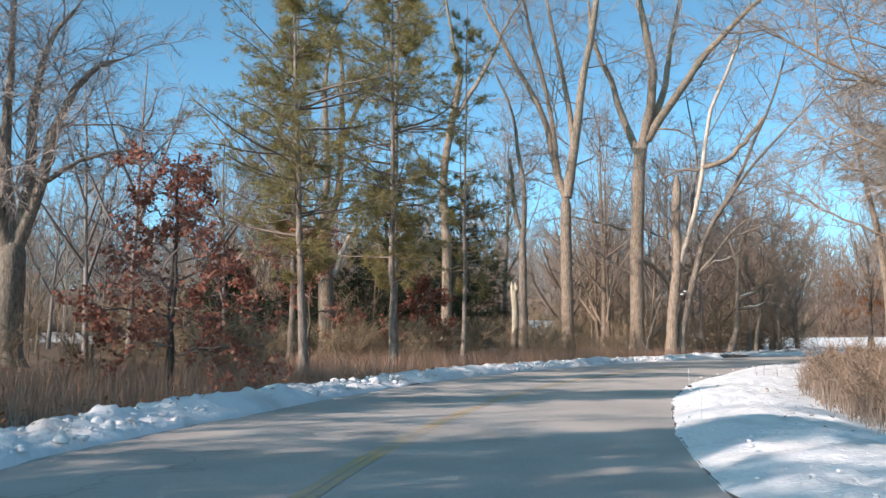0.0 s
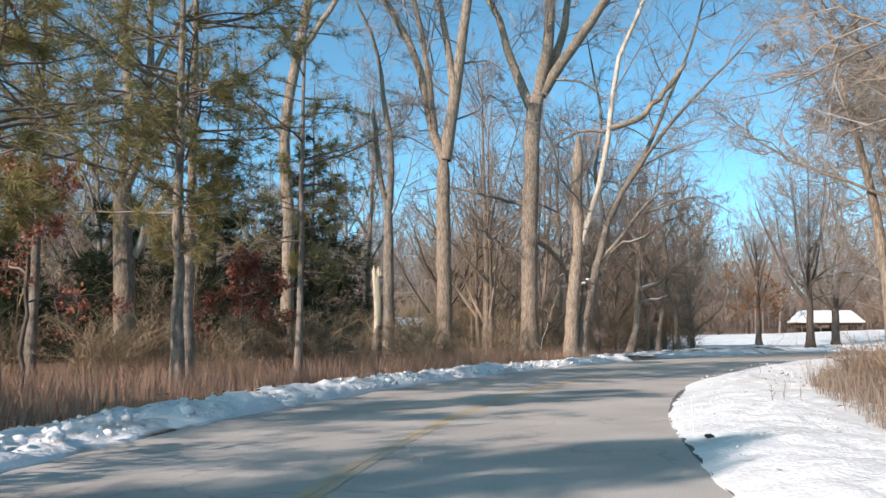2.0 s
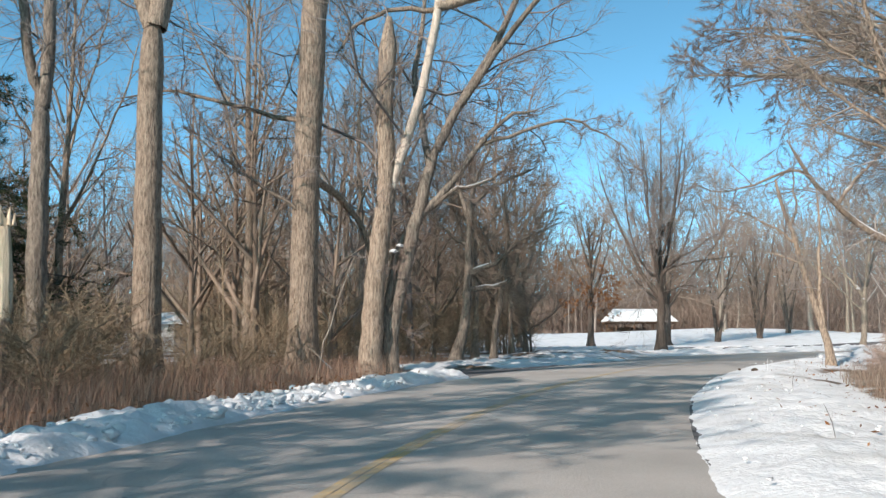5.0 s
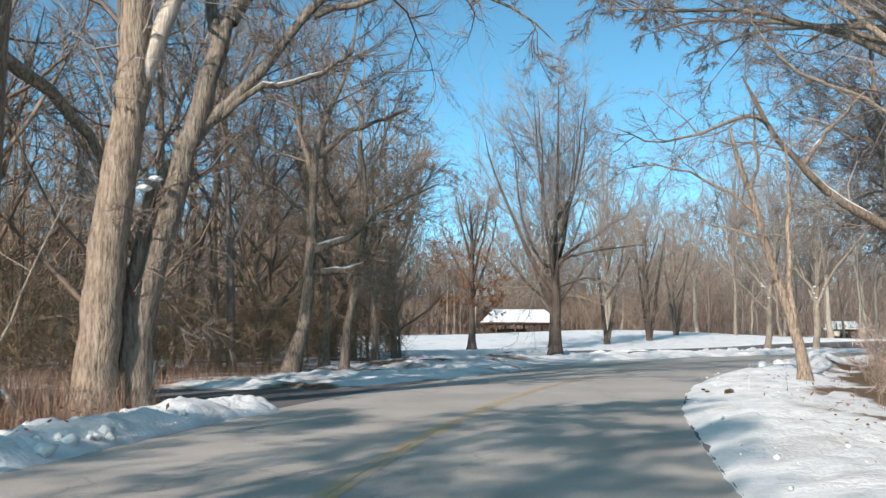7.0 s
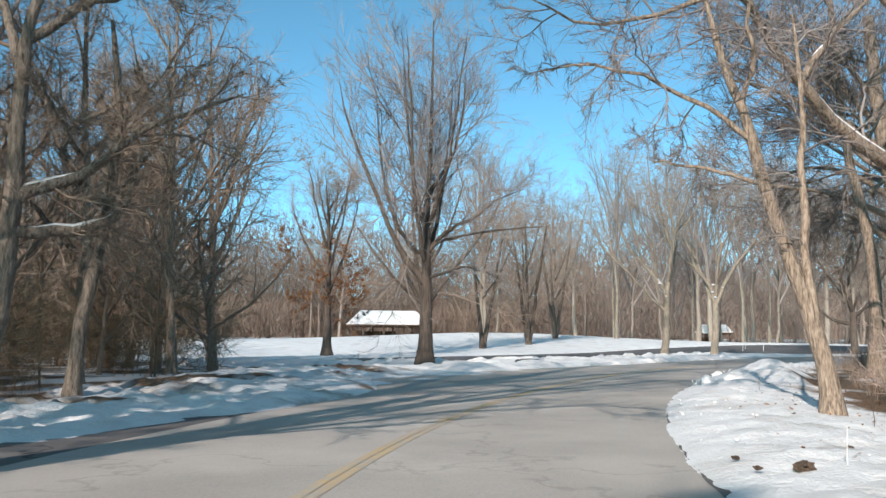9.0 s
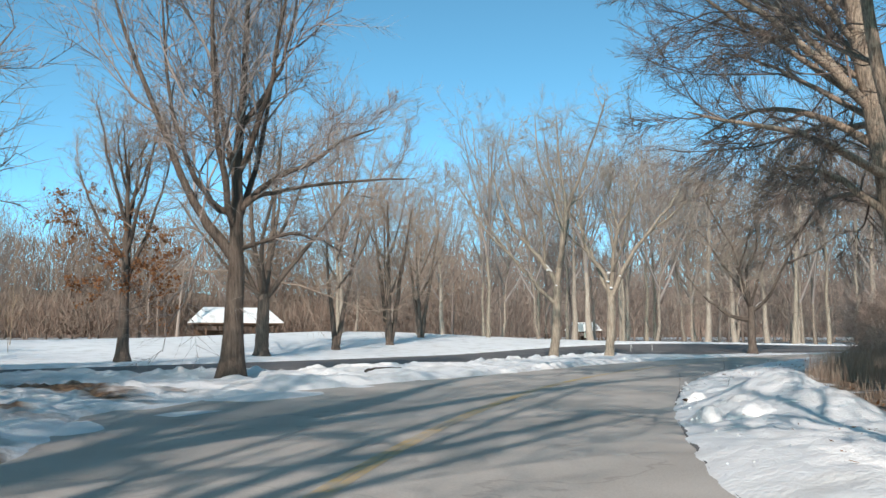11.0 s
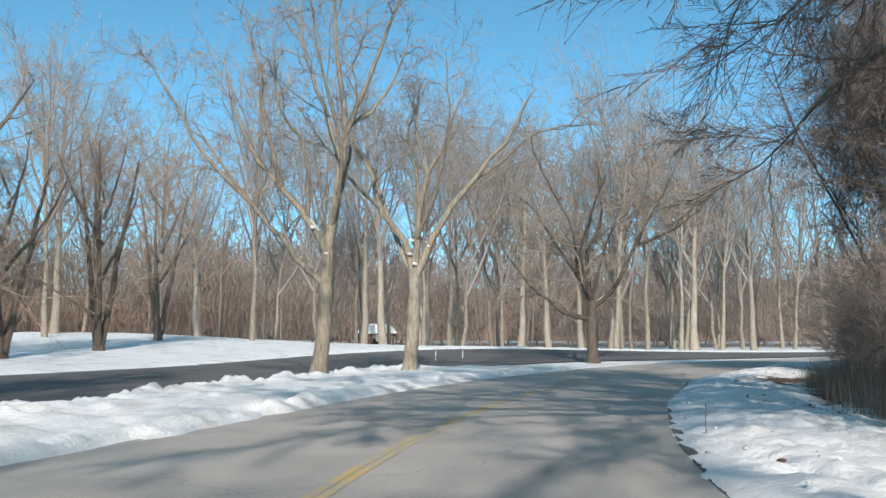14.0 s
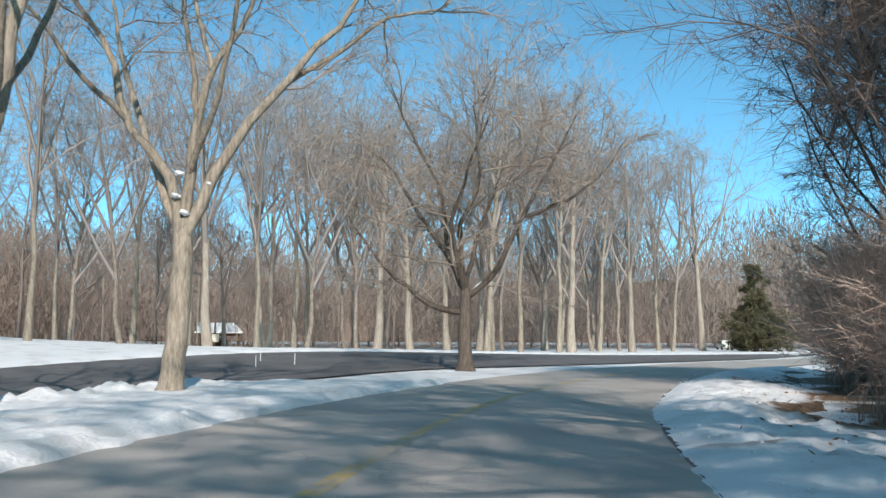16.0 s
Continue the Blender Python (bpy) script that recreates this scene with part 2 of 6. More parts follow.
def tubes(groups):
    """Vertices and triangles of tapered tubes. groups: (points (b, n, 3), radii (b, n), sides)."""
    vs, fs, base = [], [], 0
    for pts, rad, k in groups:
        b, n, _ = pts.shape
        tan = unit(np.gradient(pts, axis=1))
        axis = unit(pts[:, -1] - pts[:, 0])
        ref = np.where(np.abs(axis[:, 2:3]) > 0.8, np.array([[1.0, 0, 0]]), np.array([[0, 0, 1.0]]))[:, None]
        u = unit(np.cross(tan, ref))
        w = np.cross(tan, u)
        a = np.arange(k) * 2 * np.pi / k
        ring = u[:, :, None] * np.cos(a)[:, None] + w[:, :, None] * np.sin(a)[:, None]
        vs.append((pts[:, :, None] + rad[:, :, None, None] * ring).reshape(-1, 3))
        i = np.arange(b)[:, None, None] * n * k + np.arange(n - 1)[None, :, None] * k
        j, j2 = np.arange(k)[None, None], (np.arange(k) + 1)[None, None] % k
        roll = (np.arange(b) * 2.399)[:, None, None]
        if k == 2:                 # slim branches: tapering ribbons, each turned its own way
            e = (u * np.cos(roll) + w * np.sin(roll)) * rad[..., None]
            vs[-1] = np.stack([pts - e, pts + e], 2).reshape(-1, 3)
            i = (np.arange(b)[:, None] * n + np.arange(n - 1)[None]).reshape(-1, 1) * 2 + base
            fs.append(np.concatenate([i + np.array([[0, 1, 3]]), i + np.array([[0, 3, 2]])]))
            base += b * n * 2
            continue
        if k == 1:                 # the finest twigs: slivers
            w1 = (u[:, 0] * np.cos(roll[:, 0]) + w[:, 0] * np.sin(roll[:, 0])) * rad[:, :1]
            vs[-1] = np.stack([pts[:, 0] - w1, pts[:, 0] + w1, pts[:, 1]], 1).reshape(-1, 3)
            fs.append(np.arange(b * 3).reshape(-1, 3) + base)
            base += b * 3
            continue
        if n == 2 and k == 3:      # a twig: one slim spike
            tip = pts[:, 1:2]
            vs[-1] = np.concatenate([vs[-1].reshape(b, 2, 3, 3)[:, 0], tip], 1).reshape(-1, 3)
            c = np.arange(b)[:, None, None] * 4
            fs.append((c + np.array([[[0, 1, 3], [1, 2, 3], [2, 0, 3]]])).reshape(-1, 3) + base)
            base += b * 4
            continue
        q = np.stack([i + j, i + k + j, i + k + j2, i + j2], -1).reshape(-1, 4) + base
        fs.append(np.concatenate([q[:, [0, 1, 2]], q[:, [0, 2, 3]]]))
        base += b * n * k
    return np.concatenate(vs), np.concatenate(fs)


def spline(points, n):
    """A smooth line of n points through a few."""
    p = np.array(points, float)
    if len(p) == 2:
        return p[0] + (p[1] - p[0]) * np.linspace(0, 1, n)[:, None]
    q = np.vstack([2 * p[0] - p[1], p, 2 * p[-1] - p[-2]])
    t = np.linspace(0, len(p) - 1 - 1e-6, n)
    i, f = t.astype(int), (t % 1)[:, None]
    a, b, c, d = q[i], q[i + 1], q[i + 2], q[i + 3]
    return 0.5 * (2 * b + (c - a) * f + (2 * a - 5 * b + 4 * c - d) * f ** 2 + (3 * b - a - 3 * c + d) * f ** 3)


def grow(pts, rad, count, lo, hi, angle, length, n, up=0.05, wild=0.18, thick=0.011, least=0.004, taper=0.25, r=None):
    """Side branches on every line of pts: count each, between the fractions lo and hi of its length."""
    r = rnd if r is None else r
    b, m, _ = pts.shape
    plen = np.linalg.norm(np.diff(pts, axis=1), axis=2).sum(1)
    s = (np.arange(count)[None] + r.random((b, count))) / count * (hi - lo) + lo
    f = s * (m - 1)
    i = np.minimum(f.astype(int), m - 2)
    f = (f - i)[..., None]
    row = np.arange(b)[:, None]
    start = pts[row, i] * (1 - f) + pts[row, i + 1] * f
    prad = rad[row, i] * (1 - f[..., 0]) + rad[row, i + 1] * f[..., 0]
    tan = unit(pts[row, i + 1] - pts[row, i])
    side = unit(np.cross(tan, r.normal(size=tan.shape)))
    ang = np.radians(angle * (0.7 + 0.6 * r.random((b, count))))[..., None]
    d = unit(tan * np.cos(ang) + side * np.sin(ang)).reshape(-1, 3)
    ln = (plen[:, None] * length * (1.1 - 0.45 * s) * (0.6 + 0.8 * r.random((b, count)))).ravel()
    out = np.empty((b * count, n, 3))
    p = start.reshape(-1, 3).copy()
    out[:, 0] = p
    for k in range(1, n):
        d = unit(d + r.normal(size=d.shape) * wild + np.array([0, 0, up]))
        p = p + d * (ln / (n - 1))[:, None]
        out[:, k] = p
    r0 = np.clip(np.minimum(prad.ravel() * 0.75, ln * thick + least), least, None)
    return out, np.maximum(r0[:, None] * np.linspace(1, taper, n)[None], least * 0.7)


def line(points, r0, r1, n=10, wob=0.0, flare=0.0):
    p = spline(points, n)
    if wob:
        p[1:-1] += rnd.normal(size=(n - 2, 3)) * wob
    rad = np.linspace(r0, r1, n)
    if flare:
        rad[0] *= 1 + flare
        rad[1] *= 1 + flare * 0.25
    return p[None], rad[None]


def turn_z(v, deg):
    a = radians(deg)
    c, s = math.cos(a), math.sin(a)
    v = np.asarray(v, float)
    return np.stack([v[..., 0] * c - v[..., 1] * s, v[..., 0] * s + v[..., 1] * c, v[..., 2]], -1)


def cap_tops(pts, rad, lo, hi, k=5):
    """Snow lying along the top of a limb between two fractions of its length."""
    n = pts.shape[1]
    a, b = int(lo * (n - 1)), max(int(hi * (n - 1)), int(lo * (n - 1)) + 2)
    q = pts[:, a:b + 1].copy()
    w = rad[:, a:b + 1] * 0.75
    q[:, :, 2] += rad[:, a:b + 1] * 0.6
    w = w * np.sin(np.linspace(0.25, np.pi - 0.25, q.shape[1]))[None]
    return q, w, k


# ---- the plan: road, ground, snow ----
LANE = np.array([(-10.0, -60.0), (-5.6, -30.0), (-2.3, -6.0), (-1.79, 0.0), (-0.89, 9.22), (1.04, 18.25), (3.99, 26.95), (8.02, 35.22), (12.92, 42.97),
                 (18.55, 50.24), (24.85, 56.94), (31.85, 62.84), (39.47, 68.0), (47.46, 72.46), (55.8, 76.1), (64.5, 78.9), (73.4, 81.0),
                 (82.6, 82.2), (92.0, 82.6), (101.4, 82.0), (130.0, 77.0), (170.0, 66.0)])   # the yellow line
CENTRE = spline(LANE, 900)
CUM = np.concatenate([[0], np.cumsum(np.linalg.norm(np.diff(CENTRE, axis=0), axis=1))])
CUM -= CUM[np.argmin(np.abs(CENTRE[:, 1]) + np.abs(CENTRE[:, 0] + 1.8))]
TANG = unit(np.gradient(CENTRE, axis=0))
HALF = 3.4


def at(s, o):
    """A point of the plan at s metres along the yellow line and o metres to its right."""
    s = np.asarray(s, float)
    p = np.stack([np.interp(s, CUM, CENTRE[:, 0]), np.interp(s, CUM, CENTRE[:, 1])], -1)
    t = unit(np.stack([np.interp(s, CUM, TANG[:, 0]), np.interp(s, CUM, TANG[:, 1])], -1))
    return p + np.stack([t[..., 1], -t[..., 0]], -1) * np.asarray(o, float)[..., None]


def along(x, y):
    """s and o of points of the plan."""
    q = np.stack([np.ravel(x), np.ravel(y)], -1)
    s, o = np.empty(len(q)), np.empty(len(q))
    c = CENTRE[::3]
    for a in range(0, len(q), 20000):
        d = ((q[a:a + 20000, None] - c[None]) ** 2).sum(-1)
        i = d.argmin(1) * 3
        e = q[a:a + 20000] - CENTRE[i]
        s[a:a + 20000] = CUM[i] + (e * TANG[i]).sum(1)
        o[a:a + 20000] = e[:, 0] * TANG[i, 1] - e[:, 1] * TANG[i, 0]
    return s.reshape(np.shape(x)), o.reshape(np.shape(x))


def smooth(a, b, x):
    t = np.clip((np.asarray(x, float) - a) / (b - a), 0, 1)
    return t * t * (3 - 2 * t)


def waves(x, y, seed, size, octaves=3):
    """Cheap smooth noise of about -1 to 1."""
    r = np.random.default_rng(seed)
    out, amp, tot = 0, 1.0, 0
    for k in range(octaves):
        for _ in range(5):
            a, p = r.random() * 6.28, r.random() * 6.28
            f = 6.28 / size * (0.7 + 0.6 * r.random())
            out = out + amp * np.sin((x * math.cos(a) + y * math.sin(a)) * f + p)
            tot += amp
        size, amp = size * 0.45, amp * 0.6
    return out / tot * 2.2


def rise(x, y):
    """The land: level by the road, rising gently over the far field."""
    q = 0.5 * x + 0.87 * y
    return 0.95 * smooth(126, 152, q) * (1 - 0.8 * smooth(95, 140, x)) + 1.1 * np.exp(-((x - 101) ** 2 + (y - 147) ** 2) / 500.0)


def cells(x, y, seed, size, octaves=3):
    """Rough noise of about -1 to 1 on a lattice of random heights."""
    table = np.random.default_rng(seed).random((256, 256)) * 2 - 1
    out, amp, tot = 0, 1.0, 0
    for k in range(octaves):
        u, v = x / size + 31.7 * k, y / size + 17.3 * k
        i, j = np.floor(u).astype(int), np.floor(v).astype(int)
        a, b = u - i, v - j
        a, b = a * a * (3 - 2 * a), b * b * (3 - 2 * b)
        g = lambda p, q: table[p % 256, q % 256]
        out = out + amp * ((g(i, j) * (1 - a) + g(i + 1, j) * a) * (1 - b) + (g(i, j + 1) * (1 - a) + g(i + 1, j + 1) * a) * b)
        tot += amp
        size, amp = size * 0.48, amp * 0.62
    return out / tot * 1.6


LOT_NEAR = spline([(30, 88.5), (38, 84.8), (43, 83.2), (47, 82.0), (51, 82.6), (55.5, 84.2), (60, 86.1), (65, 87.9), (70, 89.4), (76, 90.8), (84, 91.6), (95, 92.3), (105, 88.5), (116, 84.3), (128, 80.5)], 80)
LOT_FAR = spline([(30, 95), (38, 96), (46, 97), (60, 99.6), (73, 103.5), (86, 106), (100, 105.5), (115, 102), (132, 94), (150, 83), (164, 74)], 80)


def grid_faces(nu, nv):
    i = (np.arange(nu - 1)[:, None] * nv + np.arange(nv - 1)[None]).ravel()
    return np.stack([i, i + nv, i + nv + 1, i + 1], -1)


def spaced(lo, hi, step, far):
    inner = np.arange(lo, hi, step)
    out = [hi]
    d = step
    while out[-1] < far:
        d *= 1.22
        out.append(out[-1] + d)
    low = [lo - (v - hi) for v in out[1:]]
    return np.concatenate([low[::-1], inner, out])


gx, gy = spaced(-26, 122, 0.85, 1600), spaced(-12, 125, 0.85, 1600)
GX, GY = np.meshgrid(gx, gy, indexing="ij")
GS, GO = along(GX, GY)
road_gap = smooth(HALF + 0.2, HALF + 1.6, np.abs(GO))
in_lot = (GX > 26) & (GX < 160) & (GY > np.interp(GX, LOT_NEAR[:, 0], LOT_NEAR[:, 1]) - 1) & (GY < np.interp(GX, LOT_FAR[:, 0], LOT_FAR[:, 1]) + 1)
GZ = rise(GX, GY) + np.where(in_lot, -0.06, -0.06 + 0.06 * road_gap + road_gap * (0.05 * waves(GX, GY, 1, 7) + 0.03 * waves(GX, GY, 2, 2.2)))
drive = (GS > 50) & (GS < 72) & (GO < 0) & (GY < 64)
GZ = np.where(drive, np.minimum(GZ, -0.05), GZ)
# leaf litter under the woods, snow in the open
left_woods = smooth(4.6, 6.0, -GO) * (GX < 36) * (1 - smooth(0, 14, GX - 24 - 0.42 * (GY - 62)) * (GY > 60))
litter = 0.72 * left_woods * (GS < 57) + 0.50 * left_woods * (GS >= 57)
litter = np.maximum(litter, 0.62 * smooth(6.0, 7.5, GO))
far_floor = smooth(165, 215, 0.5 * GX + 0.87 * GY) * 0.56
litter = np.maximum(litter, far_floor * (GX > 36) * (GO < 0))
litter = np.maximum(litter, 0.9 * (((np.abs(GX - 44.3) < 2.0) & (np.abs(GY - 78.3) < 1.4)) | ((np.abs(GX - 42.3) < 1.6) & (np.abs(GY - 81.1) < 1.6))))
ground = mesh_of("ground", np.stack([GX, GY, GZ], -1).reshape(-1, 3), grid_faces(len(gx), len(gy)), SNOW_GROUND)
attr = ground.attributes.new("litter", "FLOAT", "POINT")
attr.data.foreach_set("value", litter.ravel().astype(np.float32))
tagged(new("ground", ground), "snowy park ground with brown leaf litter under the trees", "ground", kind="structure")


def strip(name, s, left, right, z, n, mat, label, category):
    """A ribbon along the road from the offsets left(s) to right(s), with a height z(s, o, f)."""
    f = np.linspace(0, 1, n)
    S, F = np.meshgrid(s, f, indexing="ij")
    O = left(S) * (1 - F) + right(S) * F
    P = at(S, O)
    Z = z(S, O, F, P)
    me = mesh_of(name, np.dstack([P, Z]).reshape(-1, 3), grid_faces(len(s), n), mat)
    return tagged(new(name, me), label, category, kind="structure")


def flat(v):
    return lambda s: np.full(np.shape(s), float(v))


def apron(s):
    """The wide mouth of asphalt on the left, past the side drive."""
    return 3.2 * smooth(73, 82, s) * (1 - smooth(82, 101, s))


strip("road", np.arange(-55, 190, 1.0), lambda s: flat(-HALF - 0.25)(s) - apron(s), flat(HALF + 0.25), lambda s, o, f, p: 0.012 * np.cos(o / HALF * 1.5) + 0.0 * s, 13, ASPHALT,
      "worn pale grey asphalt road with faded yellow line", "road")
for k, off in enumerate((-0.12, 0.002)):
    for s0, s1, paint, words in ((-20, 82, PAINT_FADED, "almost worn away yellow centre line on asphalt"), (82, 150, PAINT, "worn double yellow centre line on asphalt")):
        strip("trim_line", np.arange(s0, s1 + 0.1, 0.5), flat(off), flat(off + 0.108), lambda s, o, f, p: 0.0165 + 0.0 * s, 2, paint,
              words, "road marking")
# the parking drive beyond the snow island, and the side drive into the woods
lot_f = np.linspace(0, 1, 12)[None, :, None]
LP = LOT_NEAR[:, None] * (1 - lot_f) + LOT_FAR[:, None] * lot_f
me = mesh_of("lot", np.dstack([LP, rise(LP[..., 0], LP[..., 1]) + 0.004]).reshape(-1, 3), grid_faces(80, 12), ASPHALT_DARK)
tagged(new("road_lot", me), "dark cracked asphalt parking drive bordered by snow", "road", kind="structure")
DRIVE = spline([(23.0, 58.5), (18.0, 58.6), (10.0, 60.5), (-2.0, 66.0), (-20.0, 74.0)], 40)
dt = unit(np.gradient(DRIVE, axis=0))
dn = np.stack([-dt[:, 1], dt[:, 0]], -1)
wide = np.interp(np.arange(40), [0, 12, 20, 39], [4.2, 2.6, 2.2, 2.2])
DP = DRIVE[:, None] + dn[:, None] * (wide[:, None] * np.linspace(-1, 1, 7)[None])[..., None]
me = mesh_of("side_drive", np.dstack([DP, np.full(DP.shape[:2], -0.012)]).reshape(-1, 3), grid_faces(40, 7), ASPHALT_DARK)
tagged(new("road_side", me), "dark asphalt side drive leading into the woods", "road", kind="structure")
# Asphalt flare; its dark colour also paints in the tree shade along this edge.
strip("road_shoulder", np.arange(54, 92, 0.5), lambda s: -HALF - 0.1 - 2.2 * smooth(54, 57, s) * (1 - smooth(62, 78, s)) - 0.3, flat(-HALF - 0.2),
      lambda s, o, f, p: -0.004 + 0.0 * s, 5, ASPHALT_DARK, "asphalt shoulder beside the road, darkened also for tree shade", "road")


def lumps(p, seed, amp):
    x, y = p[..., 0], p[..., 1]
    return amp * (0.6 * cells(x, y, seed, 1.5) + 1.2 * (0.6 - np.abs(cells(x, y, seed + 1, 0.7))) + 0.5 * cells(x, y, seed + 2, 0.25, 2))


def bank(name, s, left, right, height, seed, n, label, lump=0.06, steep=0.45, ragged=0.14):
    """Ploughed snow: a crusty rounded ridge with ragged edges."""
    rag = lambda v, k: (lambda q: v(q) + ragged * cells(q, q * 0, seed + k, 1.6, 4))
    def z(s_, o, f, p):
        body = np.sin(np.pi * np.clip(f, 0, 1)) ** steep
        body = body * smooth(s[0], s[0] + 2.0, s_) * (1 - smooth(s[-1] - 2.0, s[-1], s_))
        return rise(p[..., 0], p[..., 1]) - 0.07 + body * (height(s_, f) + 0.07 + lumps(p, seed, lump))
    return strip(name, s, rag(left, 1), rag(right, 2), z, n, SNOW, label, "snow bank")


north = bank("bank_snow_north", np.arange(-12, 58.6, 0.13), lambda s: -HALF - 1.75 + 0.35 * waves(s, s * 0, 61, 9, 2), lambda s: flat(-HALF + 0.02)(s) - 1.3 * smooth(56.0, 58.6, s),
     lambda s, f: 0.15 + 0.04 * np.sin(s * 0.5) + 0.05 * (f > 0.5) * f, 21, 30, "ploughed crusty snow bank along the road edge", 0.12)
MOUNDS = [(*[float(v[0]) for v in along(np.array([x]), np.array([y]))], h, w) for x, y, h, w in ((43.6, 64.2, 0.5, 1.3), (46.6, 65.3, 0.3, 1.0), (41.6, 62.4, 0.42, 1.2), (44.6, 66.2, 0.22, 0.6))]


def mound(s, f):
    """Heaps that the plough left on the right verge."""
    o = HALF - 0.14 + 3.74 * f
    return sum(h * np.exp(-((s - a) / w) ** 2 - ((o - b) / (0.8 * w)) ** 2) for a, b, h, w in MOUNDS)


def verge_edge(s):
    """The right edge of the asphalt."""
    return HALF + 0.12 - 0.22 * np.exp(-((s - 36) / 12.0) ** 2)


south = bank("bank_snow_south", np.arange(-12, 150, 0.14), lambda s: verge_edge(s) - 0.20, lambda s: flat(HALF + 3.6)(s) + 1.0 * waves(s, s * 0, 71, 12, 2),
     lambda s, f: 0.10 + 0.13 * (1 - f) ** 1.2 + 0.03 * np.sin(s * 0.7) + mound(s, f) + 0.07 * smooth(85, 100, s) * cells(s, 4.5 * f, 153, 0.4, 3) + 0.05 * smooth(66, 72, s) * (1 - smooth(84, 92, s)) * np.maximum(np.sin(s * 2.1 + 9 * f) * np.sin(s * 1.3 - 5 * f), 0), 31, 40, "white crusted snow verge beside the road", 0.055, 0.75, 0.035)
_, NF = np.meshgrid(np.arange(-12, 58.6, 0.13), np.linspace(0, 1, 30), indexing="ij")
north.data.materials[0] = SNOW_GROUND
# The last term browns the bank's foot: dirt together with painted foot shade.
north.data.attributes.new("litter", "FLOAT", "POINT").data.foreach_set("value", (0.27 + 0.22 * (1 - smooth(0.0, 0.35, NF)) + 0.12 * smooth(0.9, 1.0, NF)).ravel().astype(np.float32))
SS, SF = np.meshgrid(np.arange(-12, 150, 0.14), np.linspace(0, 1, 40), indexing="ij")
co3 = np.empty(SS.size * 3, np.float32)
south.data.vertices.foreach_get("co", co3)
co3 = co3.reshape(-1, 3)
RUTS = [[(57.6, 73.2), (56.0, 71.45), (54.75, 70.15), (53.6, 68.6)], [(55.4, 72.3), (54.24, 70.95), (53.0, 70.14), (51.6, 68.7)], [(49.3, 69.0), (48.2, 67.6), (47.6, 66.2)]]
rut = np.zeros(len(co3))
for line_pts in RUTS:
    q = spline(line_pts, 90)
    d = np.sqrt(((co3[:, None, :2] - q[None]) ** 2).sum(-1)).min(1) if len(co3) < 5000 else np.concatenate([np.sqrt(((c[:, None, :2] - q[None]) ** 2).sum(-1)).min(1) for c in np.array_split(co3, 20)])
    rut = np.maximum(rut, np.exp(-(d / 0.13) ** 2) * (0.75 + 0.25 * cells(co3[:, 0], co3[:, 1], 171, 0.4, 2)))
co3[:, 2] -= 0.11 * rut
south.data.vertices.foreach_set("co", co3.ravel())
south.data.update()
rut = rut.reshape(SS.shape)
south.data.materials[0] = SNOW_GROUND
south.data.attributes.new("litter", "FLOAT", "POINT").data.foreach_set("value", (0.24 + 0.22 * smooth(0.6, 1.0, SF) + 0.05 * smooth(48, 60, SS) + smooth(60, 100, SS) * (0.0 + 0.14 * SF) + 0.14 * rut + 0.10 * (1 - smooth(0.0, 0.04, SF))).ravel().astype(np.float32))
strip("trim_edge", np.arange(-12, 150, 0.25), lambda s: verge_edge(s) - 0.02 + 0.018 * cells(s, s * 0, 161, 0.4, 3), lambda s: verge_edge(s) + 0.12, lambda s, o, f, p: 0.0075 + 0.0 * s, 3, ASPHALT_DARK,
      "dark crumbling asphalt edge along the snow verge", "road edge")
# the long island between road and lot
f = np.linspace(0, 1, 64)
isl_s = np.arange(82, 129, 0.15)
near = at(isl_s, -HALF - 0.92 * apron(isl_s) + 0.08 * waves(isl_s, isl_s * 0, 44, 1.5))
fx = near[:, 0] - 5.5
far = np.stack([fx, np.interp(fx, LOT_NEAR[:, 0], LOT_NEAR[:, 1]) + 0.3 + 0.12 * waves(isl_s, isl_s * 0, 45, 1.6)], -1)
IP = near[:, None] * (1 - f[None, :, None]) + far[:, None] * f[None, :, None]
fz = np.sin(np.pi * f)[None] ** 0.3
chunks = np.maximum(cells(IP[..., 0], IP[..., 1], 149, 0.5, 3) - 0.05, 0) * np.exp(-((f - 0.9) / 0.10) ** 2)[None] * 0.16 + (0.06 + 0.12 * cells(IP[..., 0], IP[..., 1], 152, 0.38, 2)) * np.exp(-((f - 0.92) / 0.06) ** 2)[None] + np.maximum(cells(IP[..., 0], IP[..., 1], 150, 0.5, 2), 0) * np.exp(-((f - 0.05) / 0.05) ** 2)[None] * 0.14
chunks += 0.26 * smooth(62, 50, IP[..., 0]) * np.maximum(cells(IP[..., 0], IP[..., 1], 151, 1.1, 3) - 0.15, 0) * np.exp(-((f - 0.5) / 0.3) ** 2)[None]
edge_hump = 0.10 * np.exp(-((f - 0.88) / 0.09) ** 2)[None] + 0.05 * np.exp(-((f - 0.1) / 0.1) ** 2)[None]
IZ = -0.07 + fz * (0.25 + chunks + edge_hump * (1 + 0.8 * waves(IP[..., 0], IP[..., 1], 47, 1.3)) + lumps(IP, 41, 0.05) + (0.16 * np.exp(-((f - 0.9) / 0.07) ** 2) + 0.10 * np.exp(-((f - 0.06) / 0.05) ** 2))[None] * 1.9 * np.maximum(cells(IP[..., 0], IP[..., 1], 49, 0.8), -0.35) + 0.16 * smooth(60, 46, IP[..., 0]) * np.maximum(cells(IP[..., 0], IP[..., 1], 48, 2.2), -0.6))
IZ = np.minimum(IZ, 0.40)
IS, IO = along(IP[..., 0], IP[..., 1])
